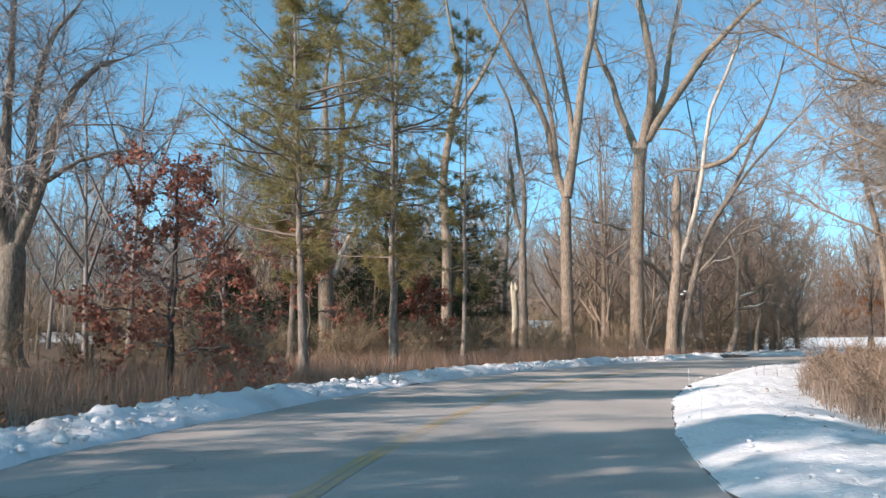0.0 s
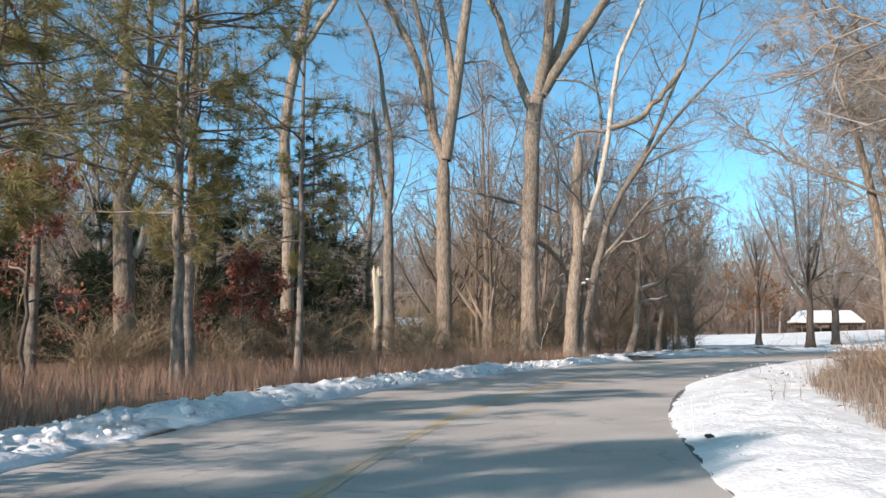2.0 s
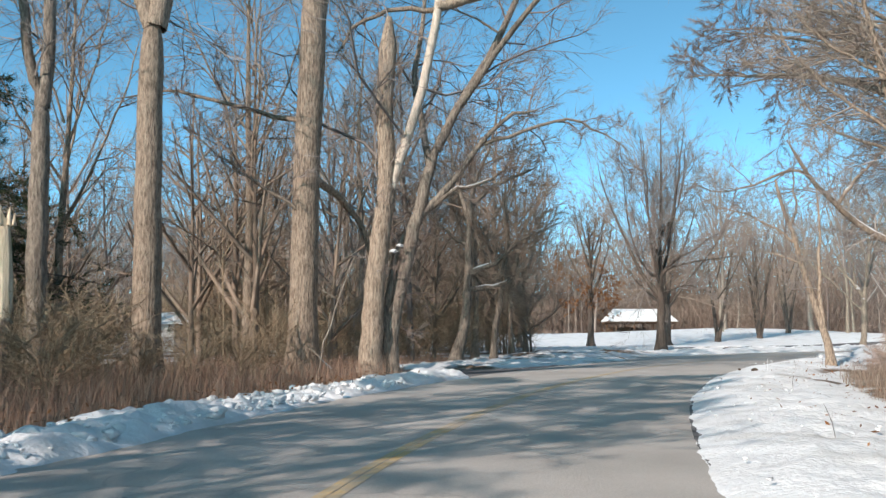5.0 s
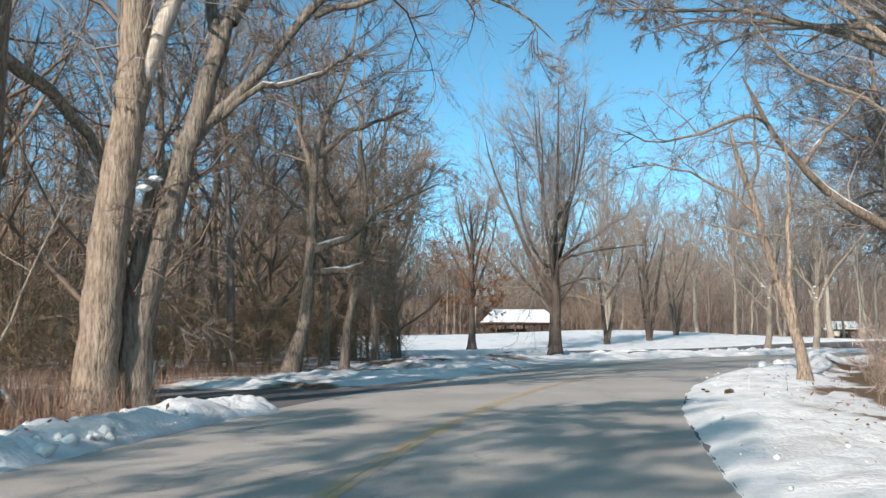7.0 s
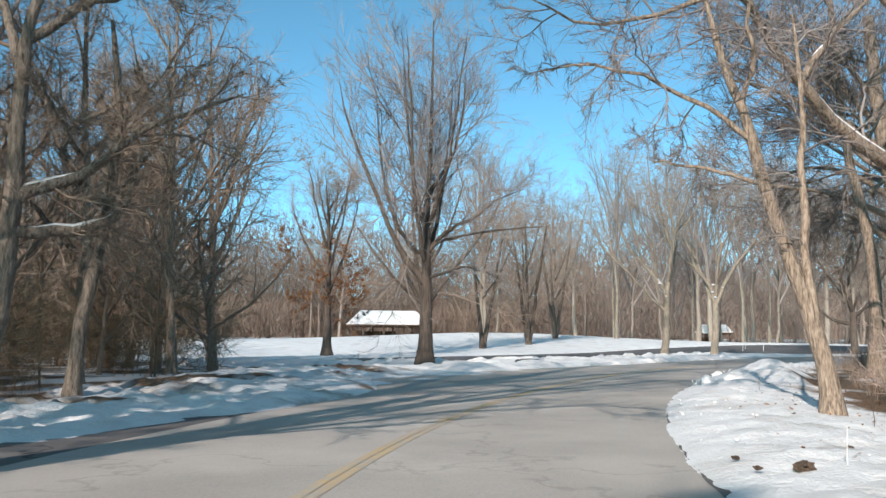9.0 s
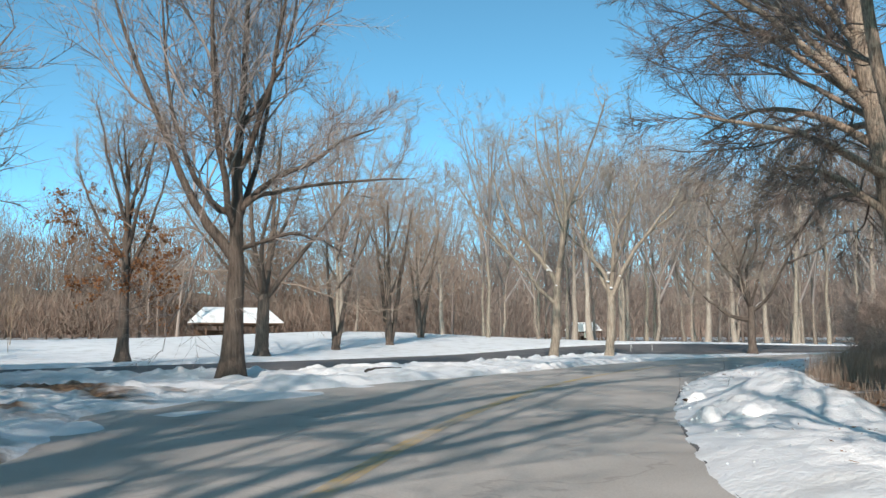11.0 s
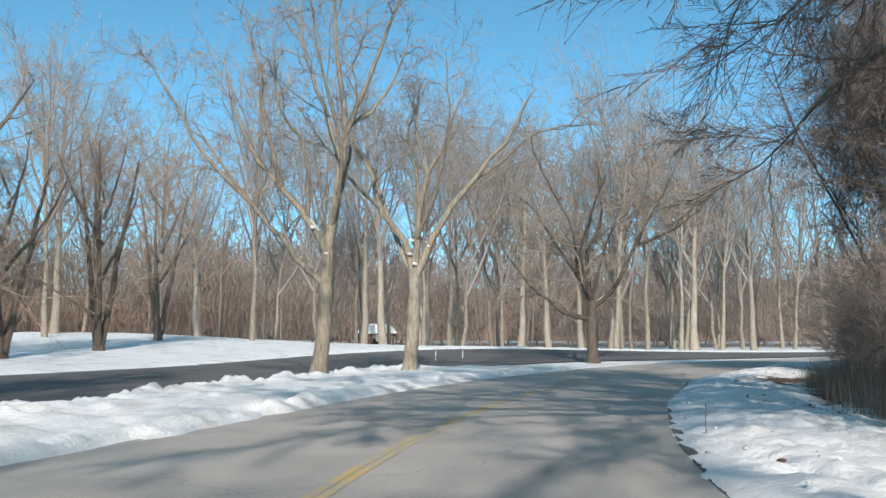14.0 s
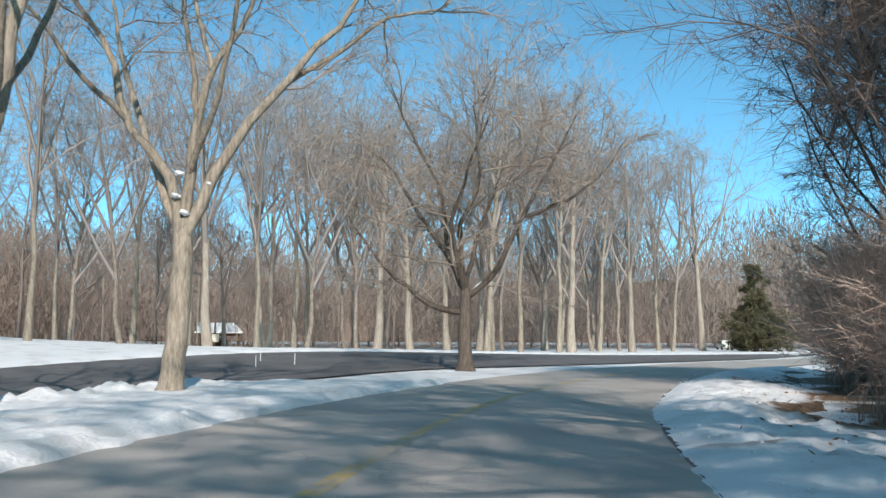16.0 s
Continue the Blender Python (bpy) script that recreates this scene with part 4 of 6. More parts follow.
bare_tree((67.5, 88.3), (0.27, 0.21, [(-0.07, 0, 0), (0.11, 0, 1.86), (0.17, 0, 3.34), (0.21, 0, 4.6)]),
          [(0.13, 0.03, [(0.12, 0, 3.2), (-0.57, -0.1, 3.86), (-1.27, -0.2, 4.63), (-1.97, -0.3, 5.4), (-3.1, -0.4, 6.9), (-4.4, -0.5, 8.7)]),
           (0.15, 0.03, [(0.15, 0, 4.4), (-0.52, 0.2, 5.54), (-1.36, 0.4, 6.6), (-2.06, 0.6, 7.3), (-3.0, 0.8, 9.2), (-3.5, 0.9, 11.4)]),
           (0.20, 0.04, [(0.2, 0, 4.5), (0.35, 0.05, 5.5), (0.64, 0.1, 7.3), (0.76, 0.2, 9.0), (0.45, 0.3, 11.4), (0.3, 0.3, 14.2)]),
           (0.09, 0.03, [(-0.5, 0.2, 5.6), (-0.56, -0.2, 6.9), (-0.76, -0.5, 8.1), (-1.46, -0.8, 9.0), (-1.8, -1, 11.6)]),
           (0.10, 0.03, [(0.72, 0.15, 8.3), (1.6, -0.2, 10.6), (2.5, -0.5, 13.0), (3, -0.8, 15)]),
           (0.10, 0.03, [(0.6, 0.1, 7.2), (0.1, 0.5, 9.4), (-0.7, 0.8, 11.6), (-0.9, 1.0, 14.6)]),
           (0.09, 0.03, [(-1.36, 0.4, 6.6), (-2.0, 1.2, 9.0), (-2.3, 1.6, 11.3), (-2.9, 2.0, 13.6)]),
           (0.08, 0.02, [(-1.97, -0.3, 5.4), (-3.7, -0.9, 7.2), (-5.0, -1.3, 9.2), (-6.0, -1.6, 10.6)]),
           (0.08, 0.02, [(0.74, 0.2, 8.7), (1.9, 0.9, 9.8), (2.9, 1.4, 11.5), (3.3, 1.6, 13.0)]),
           (0.09, 0.02, [(0.3, 0.0, 5.2), (0.5, -1.6, 7.6), (-0.3, -2.8, 10.2), (-0.8, -3.4, 12.8)]),
           (0.09, 0.02, [(0.35, 0.05, 5.6), (1.0, 1.6, 7.8), (1.4, 2.8, 10.2), (1.2, 3.4, 12.6)])], -47, BARK_OLIVE, TWIG_TAN, E_LABEL, CLEAN, wob=0.035, snow=((1, 0.0, 0.3),))
bare_tree((73.4, 88.7), (0.28, 0.23, [(0, 0, 0), (0.17, 0, 2.3), (0.18, 0, 4.0)]),
          [(0.15, 0.03, [(0.12, 0, 3.8), (-0.24, 0.1, 5.4), (-1.2, 0.1, 6.6), (-1.7, 0.2, 8.3), (-2.7, 0.3, 9.8), (-3.0, 0.4, 11.6)]),
           (0.16, 0.04, [(0.18, 0, 3.8), (0.37, 0.2, 6.0), (0.8, 0.4, 8.0), (1.5, 0.6, 9.4), (2.3, 0.8, 11.6)]),
           (0.09, 0.03, [(0.45, 0.2, 6.8), (0.28, 0.6, 8.6), (0.04, 0.9, 9.9), (0.6, 1.1, 11.6)]),
           (0.17, 0.04, [(0.22, 0, 3.85), (1.17, 0, 5.9), (2.44, -0.1, 7.7), (3.95, -0.2, 9.6), (5.2, -0.3, 11.8)]),
           (0.08, 0.02, [(2.45, -0.1, 7.7), (4.1, 0.2, 8.95), (5.2, 0.5, 9.9), (6.8, 0.7, 10.5), (8.7, 1, 10.7)]),
           (0.12, 0.03, [(0.1, 0, 4.0), (-0.8, 1.2, 6.5), (-1.4, 2.2, 9), (-1.8, 2.8, 11)]),
           (0.08, 0.02, [(-1.2, 0.1, 6.6), (-2.4, -0.6, 7.6), (-3.6, -1.0, 9.0), (-4.6, -1.2, 10.4)]),
           (0.09, 0.02, [(0.3, 0.1, 5.4), (0.9, -1.4, 7.4), (1.1, -2.6, 9.8), (0.8, -3.2, 12.2)]),
           (0.08, 0.02, [(0.8, 0.4, 8.0), (0.4, 1.0, 10.2), (0.7, 1.4, 12.8)])], -47, BARK_OLIVE, TWIG_TAN, E_LABEL, CLEAN, wob=0.035, snow=((0, 0.0, 0.3), (1, 0.0, 0.3)))
# The shade over this trunk is put into its bark colour.
bare_tree((95.0, 90.0), (0.34, 0.26, [(0, 0, 0), (-0.05, 0, 2.0), (0.0, 0, 3.8)]),
          [(0.17, 0.04, [(-0.1, 0, 2.7), (-1.5, -0.1, 3.0), (-2.9, -0.2, 4.0), (-4.2, -0.3, 5.3), (-5.5, -0.3, 7.2)]),
           (0.17, 0.03, [(-0.05, 0, 3.4), (-0.8, 0.2, 5.3), (-2.4, 0.4, 7.6), (-3.5, 0.6, 9.5), (-5.6, 0.9, 11.3)]),
           (0.15, 0.03, [(-0.05, 0, 3.6), (-0.24, -0.3, 6.5), (0.63, -0.6, 8.7), (0.5, -0.8, 11.5), (1.4, -1, 13.5)]),
           (0.17, 0.03, [(0.05, 0, 3.4), (1.45, 0, 4.7), (2.6, -0.1, 7.1), (4.0, -0.2, 9.6), (5.4, -0.3, 12.3)]),
           (0.11, 0.03, [(-0.8, 0.2, 5.3), (-1.2, -0.6, 8.3), (-2.7, -1, 11.2), (-3.5, -1.2, 13.3)]),
           (0.10, 0.03, [(2.6, -0.1, 7.1), (4.6, 0.4, 7.9), (6.4, 0.9, 9.2), (7.8, 1.2, 11.2)]),
           (0.13, 0.03, [(-0.05, 0, 3.7), (0.6, 1.6, 6.5), (1.5, 3.0, 9), (2.4, 4, 11.5)]),
           (0.13, 0.03, [(-0.05, 0, 3.7), (-0.6, -1.8, 6.5), (0.2, -3.2, 9), (1.2, -4, 11.5)])], -68, BARK_DARK_SHADED, TWIG_TAN,
          "round-crowned bare tree with a low crooked limb", DENSE, fine=1.3, snow=((3, 0.0, 0.2),))
FIELD = "bare park tree standing in the open snow field"
for k, (x, y, h, stems, lean) in enumerate(((48.0, 101.0, 14, 1, 0), (72.3, 114.4, 13, 2, 0.9), (79.9, 116.4, 15, 4, 0.6), (91.4, 124.6, 14, 3, 0.5))):
    trunk = (0.34 if stems == 1 else 0.27, 0.04, [(0, 0, 0), (-lean * 0.3, 0, h * 0.2), (-lean * 0.8, 0, h * 0.5), (-lean, 0, h * 0.8)])
    limbs = auto_limbs(h, 4.2, 9 if stems == 1 else 5, 30 + k, 0.28, 0.75, 1.15)
    for j in range(stems - 1):
        c, s_ = math.cos(j * 2.1 + 0.2), math.sin(j * 2.1 + 0.2)
        limbs.append((0.25, 0.06, [(c * 0.1, s_ * 0.1, 0.1), (c * 0.7, s_ * 0.7, h * 0.25), (c * 1.4, s_ * 1.4, h * 0.55), (c * 2.2, s_ * 2.2, h * 0.85)]))
    bare_tree((x, y), trunk, limbs, -30, BARK_DARK_SHADED, TWIG_BROWN, FIELD, ((8, 0.12, 1.0, 42, 0.52, 5, 0.14, 0.24), (7, 0.1, 1.0, 42, 0.55, 3, 0.1, 0.24), (20, 0.03, 1.0, 40, 0.5, 2, 0.08, 0.2)), fine=1.1, group="field trees", extra=("tip",))

bare_tree((62.6, 110.4), (0.50, 0.40, [(0, 0, 0), (0.05, 0, 2.2), (0.1, 0, 4.4)]),
          [(0.22, 0.05, [(0.13, 0, 3.94), (1.56, 0.13, 5.84), (3.38, 0.26, 8.13), (5.46, 0.39, 10.92), (7.02, 0.52, 13.72)]),
           (0.25, 0.05, [(0.13, 0, 4.45), (0.52, 0.26, 7.62), (0.78, 0.52, 11.43), (1.3, 0.65, 16.76)]),
           (0.24, 0.05, [(0.07, 0, 4.32), (-0.65, -0.26, 7.62), (-1.04, -0.39, 12.06), (-1.17, -0.52, 17.27)]),
           (0.21, 0.05, [(0, 0, 3.81), (-1.3, 0.26, 6.35), (-2.34, 0.65, 10.16), (-3.38, 1.04, 15.24)]),
           (0.16, 0.05, [(0, 0, 4.19), (-2.08, -0.39, 5.84), (-4.16, -0.65, 8.38), (-5.98, -0.78, 10.92)]),
           (0.19, 0.05, [(0.13, 0, 4.32), (0.78, 2.08, 7.62), (1.3, 3.64, 11.43), (1.69, 4.42, 15.24)]),
           (0.19, 0.05, [(0.13, 0, 4.32), (-0.26, -2.08, 7.62), (0.52, -3.64, 11.43), (0.78, -4.42, 14.61)]),
           (0.15, 0.05, [(0.52, 0.26, 7.62), (2.08, -0.52, 10.67), (3.38, -0.91, 14.99)])], -30, BARK_DARK_SHADED, TWIG_BROWN, FIELD, FULL, fine=1.3, group="field trees")

# along the right verge
bare_tree((32.6, 55.5), (0.17, 0.06, [(0, 0, 0), (-0.15, 0, 1.15), (-0.4, 0, 2.1), (-0.88, 0, 3.6), (-1.17, 0, 5), (-1.6, 0, 6.3), (-1.9, 0, 7.6)]),
          [(0.10, 0.03, [(-0.24, 0, 1.7), (-0.29, 0.1, 2.8), (-0.4, 0.2, 4.3), (-0.3, 0.3, 5.5), (-0.45, 0.4, 7.4)]),
           (0.06, 0.015, [(-1.17, 0, 4.9), (-1.84, -0.1, 5.55), (-2.85, -0.2, 6.1), (-4.0, -0.3, 6.55), (-5.4, -0.4, 6.5)]),
           (0.05, 0.015, [(-1.0, 0, 4.1), (-1.67, 0.3, 4.4), (-2.5, 0.6, 4.7), (-3.2, 0.8, 4.9)]),
           (0.06, 0.015, [(-1.35, 0, 5.5), (-1.1, 0, 6.4), (-1.2, 0, 7.5), (-1, 0, 8.6)])], -60, BARK_TAN, TWIG,
          "slim leaning bare tree with tan bark in the verge", SPARSE)
# The auto_limbs crown above the view is added to shade the road farther on.
bare_tree((41.0, 56.5), (0.45, 0.25, [(0, 0, 0), (0, -0.4, 3), (-0.6, -1.2, 6), (-1, -1.5, 10), (-1, -1.5, 14), (-1, -1.5, 18.5)]),
          [(0.2, 0.06, [(-0.5, -1.2, 4.3), (-1.64, -3, 5.0), (-2.6, -4, 5.75), (-3.45, -5, 6.8), (-4.1, -6, 7.9), (-4.6, -7, 9.4)]),
           (0.10, 0.03, [(-3.45, -5, 6.7), (-2.7, -4.4, 7.9), (-1.5, -4, 9.2)]),
           (0.10, 0.03, [(-0.9, -1.4, 8.5), (-2.2, -2.5, 9.4), (-3.8, -4, 10.2), (-5, -5, 12)]),
           (0.08, 0.015, [(-4.1, -6, 7.9), (-4.4, -7, 8.1), (-5.3, -8, 7.6), (-6.5, -9, 7.2), (-7.6, -10, 7.6)]),
           (0.15, 0.03, [(-0.9, -1.4, 9.5), (1.0, 0, 12), (2.5, 1, 15)]),
           (0.14, 0.03, [(-1, -1.5, 11), (-3, -0.5, 13.5), (-5, 0.5, 16)])] + auto_limbs(21, 8.5, 10, 77, 0.55, 0.6, 1.2), -64, BARK_TAN, TWIG,
          "big bare tree reaching limbs over the road", SPARSE, snow=((0, 0.1, 0.75), (1, 0.1, 0.6)), extra=("tip",))
R_LABEL = "large bare tree with drooping twiggy limbs over the verge"
bare_tree((58.5, 66.6), (0.5, 0.25, [(0, 0, 0), (-0.1, -0.3, 4), (-0.5, -0.8, 8), (-1, -1, 12), (-1.2, -1, 16)]),
          [(0.16, 0.03, [(-0.2, -0.6, 6.5), (-1.5, -3, 7.3), (-2.4, -4.5, 7.6), (-3.8, -5.6, 7.9), (-5.0, -6.6, 8.2)]),
           (0.16, 0.03, [(-0.3, -0.6, 5.2), (-1.5, -1.0, 6.4), (-2.6, -1.2, 7.0), (-3.8, -1.2, 7.2)]),
           (0.16, 0.03, [(-0.5, -0.8, 7.5), (-2.5, -0.4, 9.0), (-4.8, 0.2, 9.6), (-7.2, 1.0, 9.0)]),
           (0.18, 0.03, [(-0.8, -1, 9), (-2.5, -2.8, 11), (-4.4, -4.6, 12.5), (-6, -6, 13)]),
           (0.14, 0.03, [(-0.3, -0.6, 5.6), (-1.6, 1.6, 6.4), (-3.2, 4, 6.6), (-4.6, 6.4, 5.8)]),
           (0.14, 0.03, [(-1, -1, 10), (-3.2, 1, 12), (-5.2, 2.4, 13.5)]),
           (0.12, 0.03, [(-0.8, -1, 9), (-3, -2, 11), (-5, -3, 12.6), (-6.8, -4, 14)]), (0.12, 0.03, [(-0.6, -0.8, 8.5), (-3, 1, 10.5), (-5, 2, 12.0), (-7, 3, 13)]),
           (0.15, 0.02, [(-0.6, -0.8, 8.6), (-2.5, -1.5, 11.5), (-5, -2.5, 14.0), (-7, -3.5, 16)]), (0.14, 0.02, [(-1, -1, 10.5), (-3, 1.5, 13.4), (-5, 3.5, 15.6), (-7, 5, 17)]),
           (0.12, 0.03, [(-1, -1, 11), (-3, -4, 14), (-5, -7, 16)]), (0.12, 0.03, [(-1, -1, 12), (-3.5, 0, 15.5), (-6, 1, 18)]),
           (0.14, 0.03, [(-0.6, -0.8, 8.2), (-2.4, 2.4, 9.2), (-4.2, 5, 9.6), (-6, 7.4, 9.0)])], -79, BARK_TAN, TWIG_DARK, R_LABEL, SWEEP, extra=("tip",), fine=1.2)
bare_tree((48.5, 63.2), (0.26, 0.03, [(0, 0, 0), (0, 0, 4), (-0.6, -0.3, 8), (-1, -0.4, 14), (-1, -0.4, 18)]), auto_limbs(15, 6.5, 10, 58, 0.42, 0.5, 0.8), -70, BARK_TAN, TWIG_DARK,
          R_LABEL, (SWEEP[0], (8, 0.1, 1.0, 36, 0.46, 5, -0.012, 0.18), (12, 0.03, 1.0, 28, 0.44, 3, -0.012, 0.14)), extra=("tip",), fine=1.2)
for k, (x, y, h) in enumerate(((80.5, 71.6, 15), (77.5, 68.6, 13), (85.5, 72.2, 14), (82.5, 68.0, 14))):
    bare_tree((x, y), (0.13, 0.02, [(0, 0, 0), (0, 0, h * 0.3), (-0.2, 0, h * 0.6), (0, 0, h * 0.95)]), auto_limbs(h, 4.2, 16, 61 + k, 0.08, 0.7, 0.45), -85,
              BARK_DARK_SHADED, TWIG_DARK, "densely twigged dark bare tree above the thicket", ((9, 0.1, 1.0, 42, 0.5, 5, 0.0, 0.26), (8, 0.1, 1.0, 45, 0.5, 3, 0.0, 0.25), (26, 0.03, 1.0, 42, 0.6, 2, 0.0, 0.2)),
              group="thicket trees", extra=("tip",), fine=1.4)
for k, (x, y, h) in enumerate(((14.2, 23.0, 13), (18.8, 27.6, 14), (22.5, 31.5, 12), (28.5, 39.5, 13), (17.0, 34.0, 13), (24.5, 43.5, 13))):
    bare_tree((x, y), (0.2, 0.02, [(0, 0, 0), (-0.3, 0.2, h * 0.3), (-1.0, 0.3, h * 0.6), (-1.8, 0.3, h * 0.9)]),
              auto_limbs(h, 10.5 if k < 4 else 6.5, 9, 80 + k, 0.34, 0.45, 0.7 if k < 4 else 0.5), -50, BARK_TAN, TWIG_TAN, "bare reddish-tan tree arching over the verge", HAZE, fine=1.0, group="verge trees", extra=("tip",))

# Added canopy tree, base out of view; its limbs are placed to shade the road.
bare_tree((43.5, 58.2), (0.36, 0.18, [(0, 0, 0), (0, 0, 4), (-0.5, 0, 8.5), (-0.8, 0, 16.5)]),
          [(0.17, 0.03, [(-0.5, 0, 11.5), (-3.4, -1.2, 13.1), (-6.2, -2.4, 14.1), (-9.0, -3.5, 14.5), (-11.4, -4.6, 14.7)]),
           (0.17, 0.03, [(-0.5, 0, 12.1), (-3.6, 0.2, 13.7), (-6.6, 0.5, 14.7), (-9.4, 0.7, 15.3), (-12.2, 1.0, 15.3)]),
           (0.16, 0.03, [(-0.6, 0, 12.9), (-3.4, 2.2, 14.3), (-6.8, 4.4, 15.5), (-10.0, 6.5, 16.1), (-12.0, 8.0, 16.1)]),
           (0.16, 0.03, [(-0.7, 0, 13.7), (-2.8, 3.8, 15.1), (-5.4, 7.6, 16.1), (-7.8, 11.0, 16.5)]),
           (0.15, 0.03, [(-0.7, 0, 14.3), (-3.6, -0.6, 16.7), (-6.4, -1.0, 18.1), (-9.0, -1.2, 18.9)]),
           (0.15, 0.03, [(-0.8, 0, 14.9), (-3.6, 2.6, 17.3), (-6.6, 5.0, 18.7), (-9.0, 7.0, 19.5)]),
           (0.15, 0.03, [(-0.6, 0, 12.4), (-2.4, -2.6, 13.9), (-4.6, -4.6, 14.9), (-6.4, -6.2, 15.3), (-8.0, -7.8, 15.5)]),
           (0.15, 0.03, [(-0.6, 0, 12.9), (-1.6, -3.0, 14.3), (-3.0, -6.0, 15.3), (-4.2, -8.6, 15.9), (-5.0, -10.6, 16.1)]),
           (0.14, 0.03, [(-0.7, 0, 13.4), (-3.4, -2.0, 15.3), (-6.6, -3.6, 16.3), (-9.4, -5.0, 16.7)]),
           (0.14, 0.03, [(-0.7, 0, 14.2), (-2.6, -3.6, 16.3), (-4.8, -7.0, 17.3), (-6.4, -9.6, 17.7)])], -64, BARK_GREY, TWIG_DARK,
          "tall bare tree added by the road to cast shade on it", ((7, 0.15, 1.0, 40, 0.42, 6, 0.0, 0.3), (9, 0.35, 1.0, 40, 0.36, 4, 0.0, 0.3), (40, 0.15, 1.0, 34, 0.4, 2, 0.0, 0.2)), fine=2.2, extra=("tip",))

# broken stump
root = tagged(new("broken_snag"), "pale broken tree stump stripped of its bark", "tree stump")
root.location = (4.05, 50.95, 0)
bm = bmesh.new()
rings = []
for i in range(15):
    z = i / 14 * 4.0
    ring = []
    for j in range(14):
        a = j * 2 * math.pi / 14
        r = (0.19 - 0.012 * i / 14 * 4 + 0.09 * math.exp(-z * 2.5)) * (1 + 0.10 * math.sin(3 * a + z) + 0.05 * math.sin(7 * a))
        zz = z if i < 14 else z + 0.22 * math.sin(2 * a + 0.6) + 0.14 * math.sin(5 * a)
        ring.append(bm.verts.new((r * math.cos(a) + 0.02 * z * math.sin(z), r * math.sin(a), zz)))
    rings.append(ring)
for a, b in zip(rings, rings[1:]):
    for j in range(14):
        bm.faces.new((a[j], a[(j + 1) % 14], b[(j + 1) % 14], b[j]))
bm.faces.new(rings[-1])
part("trunk", bm, WOOD_BARE, root)
bm = bmesh.new()
rings = []
for i in range(9):
    ring = []
    for j in range(14):
        a = j * 2 * math.pi / 14
        z = i / 8 * (1.9 + 0.45 * math.sin(a + 0.5) + 0.2 * math.sin(3 * a))
        r = (0.205 - 0.012 * z + 0.10 * math.exp(-z * 2.5)) * (1 + 0.10 * math.sin(3 * a + z) + 0.06 * math.sin(7 * a))
        ring.append(bm.verts.new((r * math.cos(a) + 0.02 * z * math.sin(z), r * math.sin(a), z)))
    rings.append(ring)
for a, b in zip(rings, rings[1:]):
    for j in range(14):
        bm.faces.new((a[j], a[(j + 1) % 14], b[(j + 1) % 14], b[j]))
part("bark", bm, BARK_GREY, root, "grey bark left on the lower stem")
for k in range(5):
    a = k * 1.3
    p, w = line([(0.16 * math.cos(a), 0.16 * math.sin(a), 3.85), (0.17 * math.cos(a), 0.17 * math.sin(a), 4.15 + 0.1 * k % 0.3)], 0.06, 0.008, 4)
    part_mesh("splinter", mesh_of("splinter", *tubes([(p, w, 5)]), WOOD_BARE), root)


# wet snow stuck in the forks
def snow_clump(base, points, face):
    root = tagged(new("snow_clump"), "clump of white snow stuck in a tree fork", "snow", "fork snow")
    root.location = (base[0], base[1], 0)
    r = np.random.default_rng(5)
    for u, v, z, size in points:
        bm = bmesh.new()
        bmesh.ops.create_icosphere(bm, subdivisions=2, radius=size)
        q = turn_z((u, v, z), face)
        for w in bm.verts:
            w.co = Vector(q) + Vector((w.co.x * 1.5, w.co.y, w.co.z * 0.7)) * (0.8 + 0.5 * noise.noise(w.co * 14 + Vector((z, 0, 0))))
        part("lump", bm, SNOW, root)


snow_clump((73.4, 88.7), [(0.06, -0.10, 5.3, 0.12), (0.0, -0.13, 4.75, 0.11), (0.2, -0.15, 4.35, 0.12), (0.75, -0.05, 5.1, 0.07)], -50)
snow_clump((13.6, 53.7), [(0.70, -0.12, 3.78, 0.10), (0.88, -0.10, 3.95, 0.09)], -14)
snow_clump((67.5, 88.3), [(-0.3, -0.1, 5.15, 0.12), (0.15, -0.2, 4.25, 0.08)], -50)


def snow_lump(place, size, tall, seed):
    """A rounded block that the plough rolled up, sunk into the verge."""
    root = tagged(new("snow_lump"), "rounded lump of ploughed snow on the verge", "snow", "verge snow lumps")
    root.location = (place[0], place[1], 0.1)
    bm = bmesh.new()
    bmesh.ops.create_icosphere(bm, subdivisions=4, radius=size)
    off = Vector((seed * 3.1, seed * 1.7, 0))
    for v in bm.verts:
        k = 1 + 0.32 * noise.noise(v.co / size * 0.9 + off) + 0.14 * noise.noise(v.co / size * 2.6 + off) + 0.05 * noise.noise(v.co / size * 7 + off)
        v.co = Vector((v.co.x * k * 1.15, v.co.y * k, v.co.z * k * tall))
    for f_ in bm.faces:
        f_.smooth = True
    part("lump", bm, SNOW, root)


for k, (x, y, size, tall) in enumerate(((41.75, 64.0, 0.40, 0.6), (40.3, 63.0, 0.40, 0.55), (41.1, 62.7, 0.47, 0.58), (42.7, 64.5, 0.32, 0.65), (42.75, 65.45, 0.21, 0.85), (39.5, 63.4, 0.24, 0.8))):
    snow_lump((x, y), size, tall, k + 1)


